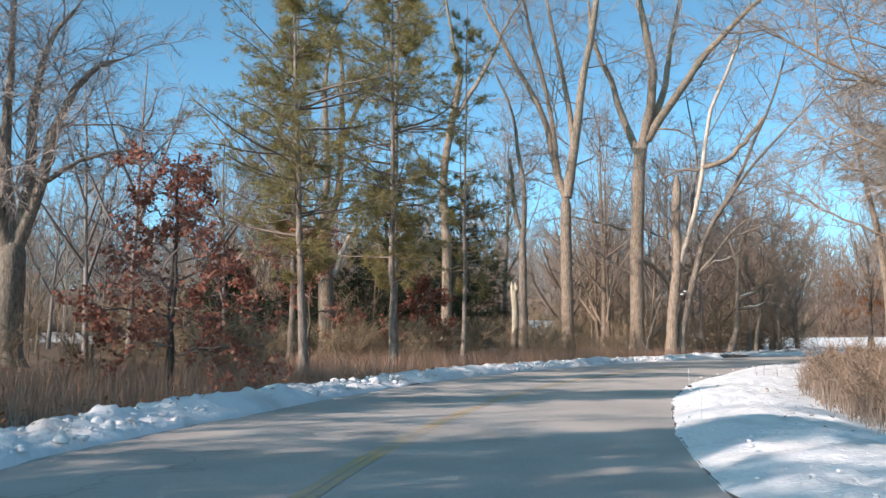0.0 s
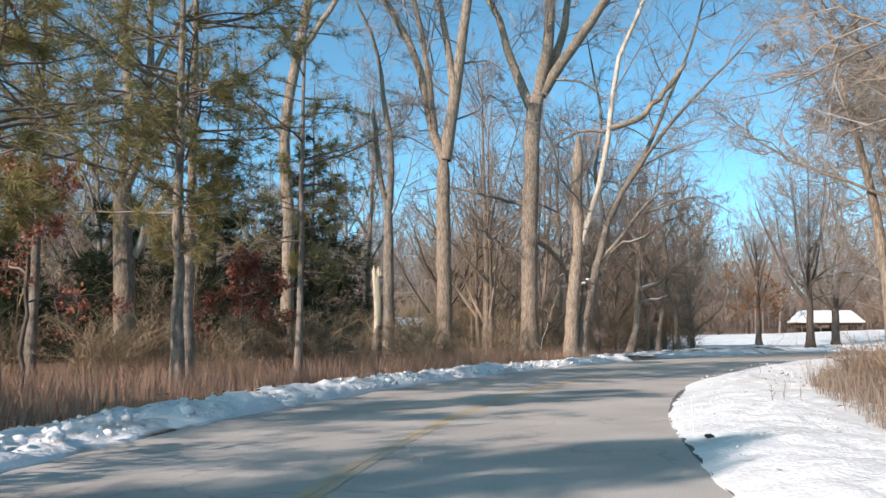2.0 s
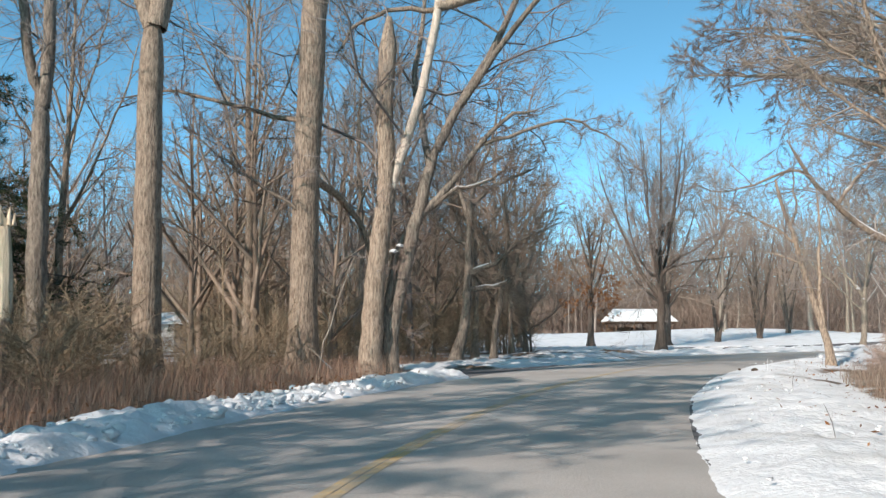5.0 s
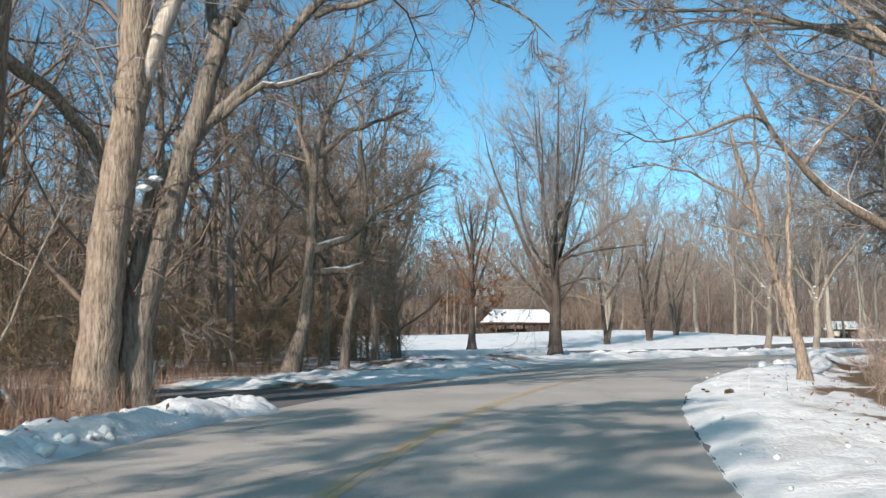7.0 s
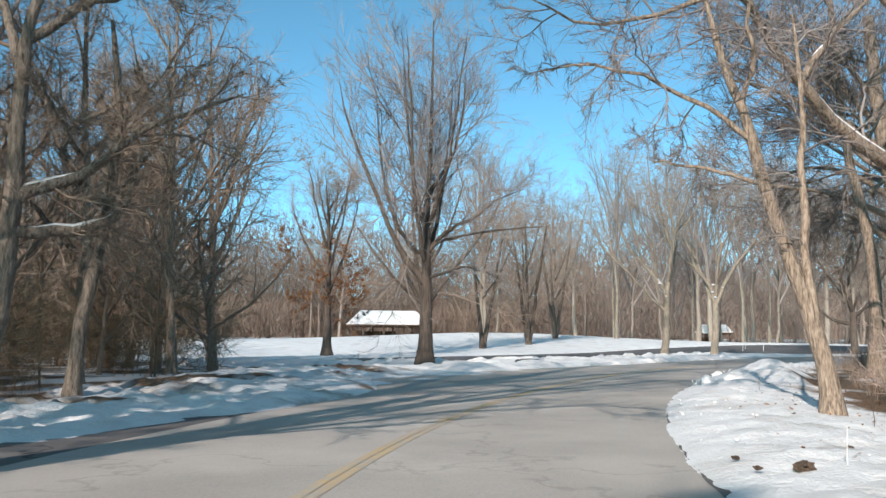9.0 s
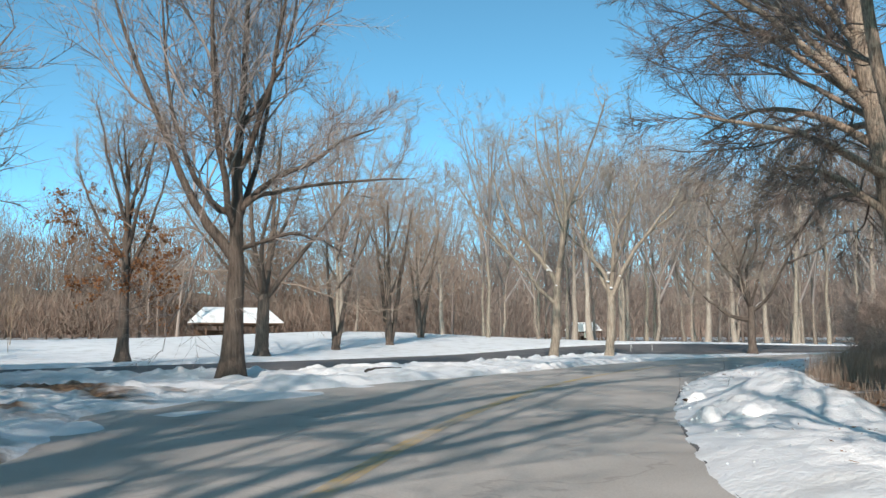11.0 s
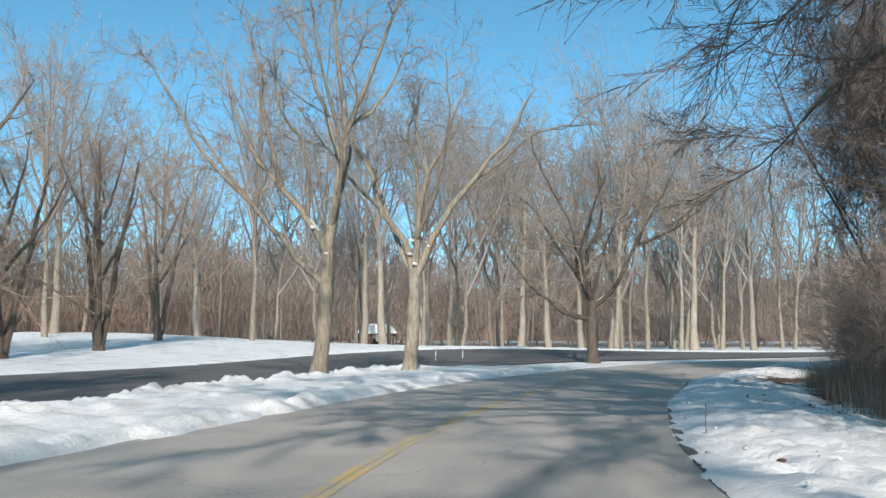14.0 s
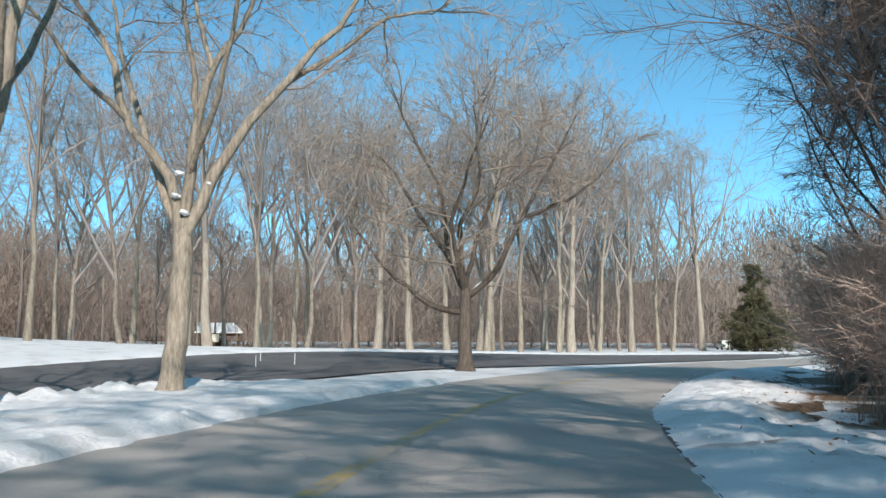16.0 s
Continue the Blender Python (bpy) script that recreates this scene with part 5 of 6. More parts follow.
# ---- evergreens ----
def tufts(points, axes, blades, length, width, r, flat=0.6):
    """Thin needle blades fanning out of each point; triangles."""
    n = len(points)
    d = unit(axes[:, None] + r.normal(size=(n, blades, 3)) * np.array([0.75, 0.75, flat]))
    side = unit(np.cross(d, r.normal(size=d.shape))) * width * 0.5
    p = points[:, None] + r.normal(size=(n, blades, 3)) * length * 0.15
    ln = length * (0.7 + 0.6 * r.random((n, blades, 1)))
    v = np.stack([p - side, p + side, p + d * ln], 2).reshape(-1, 3)
    return v, np.arange(len(v)).reshape(-1, 3)


def pine(base, height, trunk_r, low, reach, seed, needles, label, bare=0.0, bark=BARK_PINE, whorl=26, per=6, lean=(0, 0), droop=-0.02, blades=14, size=0.2, name="pine_tree", cone=False, broad=0.016):
    """A conifer: a straight stem, whorls of boughs and needle tufts, with gaps."""
    r = np.random.default_rng(seed)
    root = tagged(new(name), label, "tree")
    root.location = (base[0], base[1], float(rise(base[0], base[1])) - 0.03)
    p, w = line([(0, 0, 0), (lean[0] * 0.4, lean[1] * 0.4, height * 0.4), (lean[0], lean[1], height)], trunk_r, 0.02, 14, 0.02, flare=0.3)
    part_mesh("trunk", mesh_of("trunk", *tubes([(p, w, 10)]), bark), root)
    z = low + (1 - low) * np.sort(np.where(cone, 1 - np.sqrt(r.random(whorl * per) * 0.98 + 0.02) * 0.999, r.random(whorl * per) * 0.97))
    keep = r.random(len(z)) > bare
    z = z[keep] * 0.985
    f = z * 13
    i = np.minimum(f.astype(int), 12)
    start = p[0][i] + (p[0][i + 1] - p[0][i]) * (f - i)[:, None]
    a = r.random(len(z)) * 6.28
    prof = np.minimum(1.0, (1 - z) / (1 - low) * (1.15 if cone else 1.7) + (0.05 if cone else 0.12)) * (0.45 + 0.65 * r.random(len(z))) * reach
    prof *= (0.75 + 0.35 * np.sin(z * 31 + a)) * (1 if cone else np.clip((z - low) / 0.12, 0.3, 1))
    d = np.stack([np.cos(a), np.sin(a), (0.1 if cone else -0.05) + 0.45 * z], -1)
    steps = 6
    bough = np.empty((len(z), steps, 3))
    q, d = start.copy(), unit(d)
    bough[:, 0] = q
    for k in range(1, steps):
        d = unit(d + r.normal(size=d.shape) * 0.12 + np.array([0, 0, droop]))
        q = q + d * (prof / (steps - 1))[:, None]
        bough[:, k] = q
    rad = np.maximum(0.012 + 0.008 * prof, 0.01)[:, None] * np.linspace(1, 0.3, steps)[None]
    twp, twr = grow(bough, rad, 7, 0.35, 1.0, 48, 0.32, 3, 0.05, 0.15, least=0.004, r=r)
    part_mesh("crown", mesh_of("crown", *tubes([(bough, rad, 4), (twp, twr, 3)]), TWIG_DARK), root, "thin dark boughs")
    ends = np.concatenate([twp[:, -1], twp[:, 1], bough[:, -1], bough[:, -2], bough[:, -3]])
    axes = np.concatenate([unit(twp[:, -1] - twp[:, 0])] * 2 + [unit(bough[:, -1] - bough[:, -2])] * 3)
    v, fc = tufts(ends, axes, blades, size, broad, r)
    part_mesh("foliage", mesh_of("foliage", v, fc, needles, False), root, "tufts of green needles")
    return root


PINE = "slender pine with olive-green needles and a bare lower trunk"
pine((-4.4, 28.6), 15.5, 0.15, 0.27, 4.3, 3, NEEDLES, PINE, 0.0, lean=(-0.7, 0), size=0.3, whorl=20, per=5, blades=15, droop=0.0, broad=0.02)
pine((-1.80, 32.9), 16.0, 0.16, 0.26, 4.3, 4, NEEDLES, PINE, 0.0, lean=(-0.2, 0), size=0.28, whorl=20, per=5, blades=15, droop=0.0, broad=0.02)
pine((0.88, 37.4), 15.5, 0.11, 0.27, 3.2, 5, NEEDLES, "slim pine with thin foliage and a whitish trunk", 0.1, lean=(0.1, 0), size=0.24, whorl=15, per=5, blades=13, droop=0.0, broad=0.018)
# Added pine, hidden behind the trunk at (-1.80, 32.9), to shade the road.
pine((-1.9, 35.2), 18.2, 0.18, 0.32, 4.6, 6, NEEDLES, PINE, 0.0, size=0.3, whorl=18, per=5, blades=15, droop=0.0, broad=0.022)
pine((-6.2, 37.0), 16.5, 0.15, 0.37, 4.6, 8, NEEDLES, PINE, 0.0, size=0.3, whorl=19, per=5, blades=15, droop=0.0, broad=0.022)
# Four pines added out of view; their crowns throw the shade bands on the road.
for k, (x, y, h) in enumerate(((-12.0, 0.5, 16), (-19.0, -2.5, 17), (-13.8, 9.4, 13.6), (-16.2, 15.6, 17))):
    pine((x, y), h, 0.16, 0.25, 4.2, 40 + k, NEEDLES, PINE, 0.0, size=0.42, whorl=19, per=7, blades=10, broad=0.05, droop=0.0)
SPRUCE = "dense dark green spruce at the edge of the woods"
for k, (x, y, h, rr) in enumerate(((1.2, 62.0, 15.5, 5.0), (-8.2, 57.0, 9.5, 3.4), (-13.5, 56.0, 8.0, 3.0), (-3.8, 59.0, 14.0, 4.8))):
    pine((x, y), h, 0.16, 0.04, rr * 1.25, 20 + k, NEEDLES_DARK, SPRUCE, 0.05, BARK_DARK_SHADED, 34, 7, droop=-0.05, blades=13, size=0.36, name="spruce_tree", cone=True, broad=0.028)
pine((177.0, 83.6), 13.0, 0.3, 0.05, 5.6, 27, NEEDLES_MID, "broad olive-green pine across the far field", 0.0, BARK_DARK_SHADED, 26, 7, blades=10, size=0.6, broad=0.08, droop=0.0, name="pine_tree", cone=True)


def leafy(base, height, trunk, limbs, leaf, count, seed, label, leaf_size=0.07):
    """A young oak that has kept its dry leaves."""
    r = np.random.default_rng(seed)
    root = tagged(new("oak_tree"), label, "tree")
    root.location = (base[0], base[1], -0.03)
    tl = line(trunk[2], trunk[0], trunk[1], 12, 0.03, flare=0.3)
    lims = [line(p, a, b, 8, 0.05) for a, b, p in limbs]
    part_mesh("trunk", mesh_of("trunk", *tubes([(*tl, 9)]), BARK_DARK_SHADED), root)
    br = [grow(p, w, 7, 0.2, 1, 50, 0.5, 5, 0.02, 0.25, least=0.006, r=r) for p, w in lims]
    bp, bw = np.concatenate([a for a, _ in br]), np.concatenate([b for _, b in br])
    tp, tw = grow(bp, bw, 5, 0.2, 1, 45, 0.5, 3, 0.0, 0.2, least=0.004, r=r)
    groups = [(p, w, 6) for p, w in lims] + [(bp, bw, 4), (tp, tw, 3)]
    part_mesh("crown", mesh_of("crown", *tubes(groups), TWIG_DARK), root, "dark spreading branches")
    pick = r.integers(0, len(tp), count)
    fr = r.random(count)[:, None]
    c = tp[pick, 1] * (1 - fr) + tp[pick, 2] * fr + r.normal(size=(count, 3)) * 0.06
    u, w = unit(r.normal(size=(count, 3)) + np.array([0, 0, -0.6])), unit(r.normal(size=(count, 3)))
    w = unit(np.cross(u, w))
    sz = leaf_size * (0.6 + 0.8 * r.random(count))[:, None]
    v = np.stack([c, c + u * sz * 0.5 + w * sz * 0.38, c + u * sz, c + u * sz * 0.5 - w * sz * 0.38], 1).reshape(-1, 3)
    part_mesh("foliage", mesh_of("foliage", v, np.arange(len(v)).reshape(-1, 4), leaf, False), root, "clinging dry leaves")
    return root


def ring_limbs(heights, reach, up, seed):
    r = np.random.default_rng(seed)
    out = []
    for k, z in enumerate(heights):
        a = k * 2.4 + r.random() * 0.7
        d = reach[k % len(reach)] * (0.8 + 0.4 * r.random())
        c, s_ = math.cos(a) * d, math.sin(a) * d
        out.append((0.03, 0.01, [(0, 0, z), (c * 0.5, s_ * 0.5, z + up * 0.6), (c, s_, z + up)]))
    return out


RED = "young oak holding dark red dry leaves"
leafy((-5.7, 18.8), 3.2, (0.075, 0.03, [(0, 0, 0), (0.03, 0, 1), (0.1, 0, 2.2), (0.1, 0, 3.0)]), ring_limbs([0.9, 1.1, 1.3, 1.5, 1.7, 1.9, 2.1, 2.3, 2.5], [2.2, 1.9, 1.5], 0.25, 3), LEAF_RED, 4000, 3, RED, 0.095)
leafy((-7.2, 23.8), 6.4, (0.08, 0.02, [(0, 0, 0), (0.0, 0, 2), (0.05, 0, 4.5), (0.1, 0, 6.2)]), ring_limbs([3.2, 3.5, 3.8, 4.1, 4.4, 4.7, 5.0, 5.3, 5.6, 5.8], [1.5, 1.2, 0.9], 0.35, 4), LEAF_RED, 3600, 4, RED, 0.10)
leafy((-4.6, 31.0), 5.0, (0.06, 0.02, [(0, 0, 0), (0.0, 0, 2), (0.05, 0, 4.8)]), ring_limbs([2.0, 2.6, 3.0, 3.4, 3.8, 4.2, 4.5], [1.4, 1.0], 0.3, 5), LEAF_RED, 1800, 5, RED, 0.09)
leafy((-1.25, 44.6), 4.4, (0.06, 0.02, [(0, 0, 0), (0.0, 0, 2), (0.05, 0, 4.2)]), ring_limbs([0.7, 1.1, 1.5, 1.9, 2.3, 2.7, 3.1, 3.5, 3.8], [2.0, 1.9, 1.9, 1.7, 1.5, 1.3, 1.0, 0.8, 0.5], 0.3, 6), LEAF_RED, 8000, 6, RED, 0.12)
leafy((48.4, 101.5), 8.0, (0.07, 0.02, [(0, 0, 0), (0.0, 0, 2), (0.05, 0, 5), (0, 0, 8)]), ring_limbs([2.8, 3.2, 3.6, 4.0, 4.5, 5.0, 5.6, 6.2, 6.9, 7.5], [3.4, 2.8, 2.2], 0.7, 7), LEAF_RUST, 4200, 7, "small tree with scattered rusty leaves", 0.13)


# ---- woods, brush and grass ----
def proto_tree(height, seed, low, spread, count, levels, r0, plain=False, fine=1.0, vase=0.62):
    """Points of one plain tree, for the woods: groups of tubes."""
    r = np.random.default_rng(seed)
    bend = r.normal(size=2) * 0.6
    tl = line([(0, 0, 0), (bend[0] * 0.4, bend[1] * 0.4, height * 0.35), (bend[0], bend[1], height * 0.7), (bend[0] * 1.5, bend[1], height * 0.95)], r0, 0.03, 5 if plain else 10, 0.05, flare=0.35)
    lims = [line([np.array(q) + np.array([bend[0], bend[1], 0]) * min(1, q[2] / height) for q in p], a, b, 4 if plain else 7, 0.08) for a, b, p in auto_limbs(height, spread, count, seed + 1, low, vase)]
    return [(*tl, 5 if plain else 7)], [(p, w, 3 if plain else 4) for p, w in lims] + crown_of(lims, levels, r, fine)


THIN = ((7, 0.12, 1.0, 48, 0.52, 3, 0.04, 0.3), (32, 0.03, 1.0, 48, 0.42, 2, 0.02, 0.22))
THINNER = ((4, 0.15, 1.0, 42, 0.6, 3, 0.08, 0.25), (7, 0.05, 1.0, 42, 0.55, 2, 0.03, 0.25))


def scatter(groups, places, seed):
    """Joins turned and scaled copies of a set of tubes at each (x, y, z, scale)."""
    v, f = tubes(groups)
    r = np.random.default_rng(seed)
    vs, fs = [], []
    for k, (x, y, z, s_) in enumerate(places):
        vs.append(turn_z(v * np.array([s_, s_, s_ * (0.9 + 0.25 * r.random())]), r.random() * 360) + np.array([x, y, z]))
        fs.append(f + k * len(v))
    return np.concatenate(vs), np.concatenate(fs)


def stuff(name, sets, mat, label, category):
    vs, fs, base = [], [], 0
    for v, f in sets:
        vs.append(v)
        fs.append(f + base)
        base += len(v)
    ob = new(name, mesh_of(name, np.concatenate(vs), np.concatenate(fs), mat))
    return tagged(ob, label, category, kind="stuff")


def places_in(n, seed, x0, x1, y0, y1, ok, s0, s1):
    r = np.random.default_rng(seed)
    out = []
    while len(out) < n:
        x, y = x0 + (x1 - x0) * r.random(), y0 + (y1 - y0) * r.random()
        if ok(x, y):
            out.append((x, y, float(rise(x, y)) - 0.05, s0 + (s1 - s0) * r.random()))
    return out


def behind_line(x, y):
    """Inside the woods on the left: past the row of tall trees, clear of the side drive and the field."""
    if 57 < y < 98 and abs(x - 1.8 - 0.106 * (y - 14)) < 2.0:
        return False
    s, o = along(np.array([x]), np.array([y]))
    drive_y = float(np.interp(x, DRIVE[::-1, 0], DRIVE[::-1, 1]))
    if o[0] > -11 or (x > -25 and abs(y - drive_y) < 3.2 and x < 24):
        return False
    return x < 26 + 0.42 * (y - 66) if y > 62 else o[0] < -20 or y < 14


# standing trees of the grove across the field
GROVE = "tall bare woodland tree with sunlit tan bark"
grove = [(122.8, 109.2, 0), (153.0, 100.6, 1), (146.0, 104.5, 2), (118.0, 113.0, 1), (128.5, 121.0, 2), (112.0, 118.0, 0), (107.0, 127.0, 1), (99.0, 122.0, 2), (104.0, 134.0, 0),
         (97.0, 131.0, 1), (116.0, 129.0, 2), (135.0, 112.0, 0), (139.0, 105.0, 1), (132.0, 103.0, 2), (144.0, 112.0, 0), (150.0, 108.0, 1), (159.0, 104.0, 2), (161.0, 96.0, 0),
         (168.0, 99.0, 1), (171.0, 93.0, 2), (156.0, 113.0, 0), (141.0, 121.0, 1), (126.0, 132.0, 2), (136.0, 129.0, 0), (109.0, 139.0, 1), (119.0, 141.0, 2), (149.0, 119.0, 1),
         (166.0, 108.0, 0), (178.0, 96.0, 2), (93.0, 140.0, 0), (101.0, 147.0, 1), (88.0, 134.0, 2), (130.0, 139.0, 1), (174.0, 104.0, 1), (145.0, 130.0, 2), (127.0, 113.5, 1),
         (157.5, 99.0, 2), (147.5, 99.5, 0), (133.0, 118.0, 1), (115.0, 122.5, 0), (110.5, 112.5, 2), (104.5, 119.5, 1), (121.5, 120.0, 0), (139.5, 98.5, 2), (164.0, 101.5, 1), (183.0, 91.0, 0)]
first = []
for k, (h, low, sp, r0) in enumerate(((21, 0.26, 6.6, 0.30), (18, 0.22, 5.6, 0.17), (22, 0.3, 6.0, 0.2))):
    tg, cg = proto_tree(h, 200 + k, low, sp, 8, ((6, 0.12, 1.0, 45, 0.5, 4, 0.07, 0.3), (6, 0.1, 1.0, 45, 0.55, 3, 0.07, 0.28), (13, 0.03, 1.0, 40, 0.6, 2, 0.08, 0.2)), r0, fine=1.8, vase=0.85)
    root = tagged(new("woodland_tree"), GROVE, "tree", "grove trees")
    part_mesh("trunk", mesh_of("trunk", *tubes(tg), (BARK_PALE, BARK_GREY, BARK_OLIVE)[k]), root)
    part_mesh("crown", mesh_of("crown", *tubes(cg), TWIG), root, "bare branches and fine twigs")
    first.append(root)
used = [False] * 3
for k, (x, y, kind) in enumerate(grove):
    m = Matrix.LocRotScale((x, y, float(rise(x, y)) - 0.05), Euler((0.03 * math.sin(k * 1.7), 0.03 * math.cos(k * 2.3), k * 1.9)), Vector((1, 1, 1)) * (1.08 + 0.32 * ((k * 0.377) % 1)) * (0.84 if math.degrees(math.atan2(y - 73, x - 53)) > 33 else 1.0))
    if used[kind]:
        c = copy_thing(first[kind], m)
        c.scale = m.to_scale()
    else:
        first[kind].matrix_basis, used[kind] = m, True

# woods behind the left row
sets = []
for k in range(4):
    tg, cg = proto_tree((15, 18, 13, 16)[k], 300 + k, 0.22, 5.2, 8, THIN, (0.14, 0.17, 0.10, 0.15)[k], True, 1.7)
    sets.append(scatter(tg + cg, places_in(24, 310 + k, -75, 60, 14, 150, behind_line, 0.75, 1.15), k))
    sets.append(scatter(tg + cg, places_in(7, 350 + k, -55, 40, 66, 120, lambda x, y: behind_line(x, y) and y > 66, 0.7, 1.1), k + 4))
# Unseen trees behind the start of the path, added for their shade on the road.
for k in range(2):
    tg, cg = proto_tree((17, 20)[k], 330 + k, 0.25, 5.0, 10, THIN, 0.28, True, 2.5)
    sets.append(scatter(tg + cg, places_in(9, 340 + k, -48, -9, -45, 16, lambda x, y: -34 < along(np.array([x]), np.array([y]))[1][0] < -8, 0.8, 1.15), k))
edge_sets = []
for k in range(4):
    tg, cg = proto_tree((9, 12, 7, 14)[k], 360 + k, 0.10, 4.6, 11, ((7, 0.1, 1.0, 44, 0.5, 4, 0.03, 0.28), (20, 0.03, 1.0, 36, 0.46, 2, 0.02, 0.22)), (0.10, 0.13, 0.08, 0.15)[k], True, 0.9)
    edge_sets.append(scatter(tg + cg, places_in(8, 370 + k, 8, 38, 64, 96, lambda x, y: behind_line(x, y) and x > 10 + 0.42 * (y - 66) - 6, 0.75, 1.2), k))
    edge_sets.append(scatter(tg + cg, places_in(7, 380 + k, -16, 14, 62, 84, behind_line, 0.75, 1.15), k + 5))
stuff("woods_edge", edge_sets, TWIG_BROWN, "dense brown twiggy trees at the edge of the woods", "woods")
stuff("woodland", sets, TWIG, "bare brown woodland trees behind the verge", "woods")


def shrub(seed, stems, height, spread, levels, fine=1.0):
    r = np.random.default_rng(seed)
    lims = []
    for k in range(stems):
        a, d = r.random() * 6.28, spread * (0.3 + 0.7 * r.random())
        h = height * (0.6 + 0.5 * r.random())
        c, s_ = math.cos(a) * d, math.sin(a) * d
        b0 = r.normal(size=2) * spread * 0.35
        lims.append(line([(b0[0], b0[1], 0), (b0[0] * 0.6 + c * 0.4, b0[1] * 0.6 + s_ * 0.4, h * 0.45), (c, s_, h)], 0.010, 0.004, 4, 0.09))
    return [(p, w, 3) for p, w in lims] + crown_of(lims, levels, r, fine)


SHRUB = ((7, 0.08, 1.0, 45, 0.55, 2, 0.03, 0.28), (18, 0.02, 1.0, 45, 0.45, 2, 0.02, 0.25))
sets = [scatter(shrub(400 + k, 9, (2.2, 3.2, 4.2)[k], (1.2, 1.6, 2.0)[k], SHRUB, 1.8), places_in(38, 410 + k, -45, 50, 16, 115, behind_line, 0.7, 1.4), k) for k in range(3)]
sapling = [line([(0, 0, 0), (0.1, 0, 2.5), (0.15, 0.1, 5.5), (0.2, 0.1, 9.0)], 0.045, 0.012, 5)]
sapling = [(p, w, 3) for p, w in sapling] + crown_of(sapling, ((14, 0.25, 1.0, 32, 0.22, 2, 0.1, 0.2), (7, 0.1, 1.0, 38, 0.5, 2, 0.0, 0.2)))
sets.append(scatter(sapling, places_in(480, 418, -70, 60, 20, 140, behind_line, 0.5, 1.2), 5))
sets += [scatter(shrub(407 + k, 10, (2.6, 3.6)[k], 1.9, SHRUB, 1.6), places_in(34, 416 + k, -5, 36, 63, 100, lambda x, y: behind_line(x, y) and y > 63, 0.7, 1.2), k + 12) for k in range(2)]
row = lambda x, y: -17 < along(np.array([x]), np.array([y]))[1][0] < -7.5 and along(np.array([x]), np.array([y]))[0][0] < 54
sets.append(scatter(shrub(405, 8, 1.6, 0.8, SHRUB), places_in(60, 415, -20, 16, 10, 60, row, 0.7, 1.3), 9))
stuff("undergrowth", sets, BRUSH, "tangled reddish-brown brush under the trees", "brush")
# brush on the right
right = lambda lo, hi, a, b: (lambda x, y: (lambda s, o: lo < o[0] < hi and a < s[0] < b)(*along(np.array([x]), np.array([y]))))
sets = [scatter(shrub(420 + k, 16, (0.75, 0.95)[k], 0.9, SHRUB), places_in(34, 430 + k, 0, 40, 5, 55, right(6.8, 10.4, 8, 40), 0.65, 1.1), k) for k in range(2)]
stuff("verge_brush", sets, BRUSH_TAN, "tan dry brush along the snowy road verge", "brush")
sets = [scatter(shrub(440 + k, 12, (1.0, 1.4)[k], 1.2, SHRUB), places_in(26, 450 + k, 20, 80, 40, 80, right(8.0, 14, 52, 108), 0.6, 1.2), k) for k in range(2)]
sets += [scatter(shrub(460 + k, 14, (3.0, 3.8)[k], 1.8, SHRUB, 1.4), places_in(46, 470 + k, 55, 125, 60, 84, right(8.6, 14, 109, 142), 0.7, 1.2), k) for k in range(2)]
stuff("thicket", sets, BRUSH_DARK, "dense dark bare thicket beside the road", "brush")
sets = []
for k in range(2):
    tg, cg = proto_tree((12, 15)[k], 480 + k, 0.2, 5.0, 8, THIN, 0.13, True, 1.6)
    sets.append(scatter(tg + cg, places_in(18, 490 + k, 5, 140, -5, 90, right(13, 40, 0, 150), 0.7, 1.1), k))
    sets.append(scatter(tg + cg, places_in(18, 494 + k, 5, 60, 10, 70, right(10.5, 30, 20, 72), 0.75, 1.1), k + 7))
stuff("verge_woods", sets, TWIG, "bare trees behind the roadside brush", "woods")

# far woods round the horizon: stems, and a haze of twigs that thins out upwards
sets = []
r = np.random.default_rng(77)
for k in range(3):
    tg, cg = proto_tree((17, 20, 15)[k], 500 + k, 0.2, 4.5, 6, THINNER, 0.22, True, 4.0)
    pl = []
    for j in range(60):
        a = radians(-62 + 190 * ((j + r.random()) / 60))
        d = 205 + 60 * r.random()
        x, y = 45 + d * math.sin(a), 75 + d * math.cos(a)
        pl.append((x, y, float(rise(x, y)) - 0.1, 0.85 + 0.3 * r.random()))
    sets.append(scatter(tg + cg, pl, 60 + k))
for k in range(3):
    tg, cg = proto_tree((19, 21, 17)[k], 560 + k, 0.28, 6.0, 9, THIN, 0.2, True, 2.6)
    sets.append(scatter(tg + cg, places_in(16, 570 + k, 85, 240, 70, 215, lambda x, y: 0.5 * x + 0.87 * y > 172 and abs(math.degrees(math.atan2(x - 56, y - 74)) - 30) > 9 and y > (86 if x < 165 else 104), 0.85, 1.15), 80 + k))


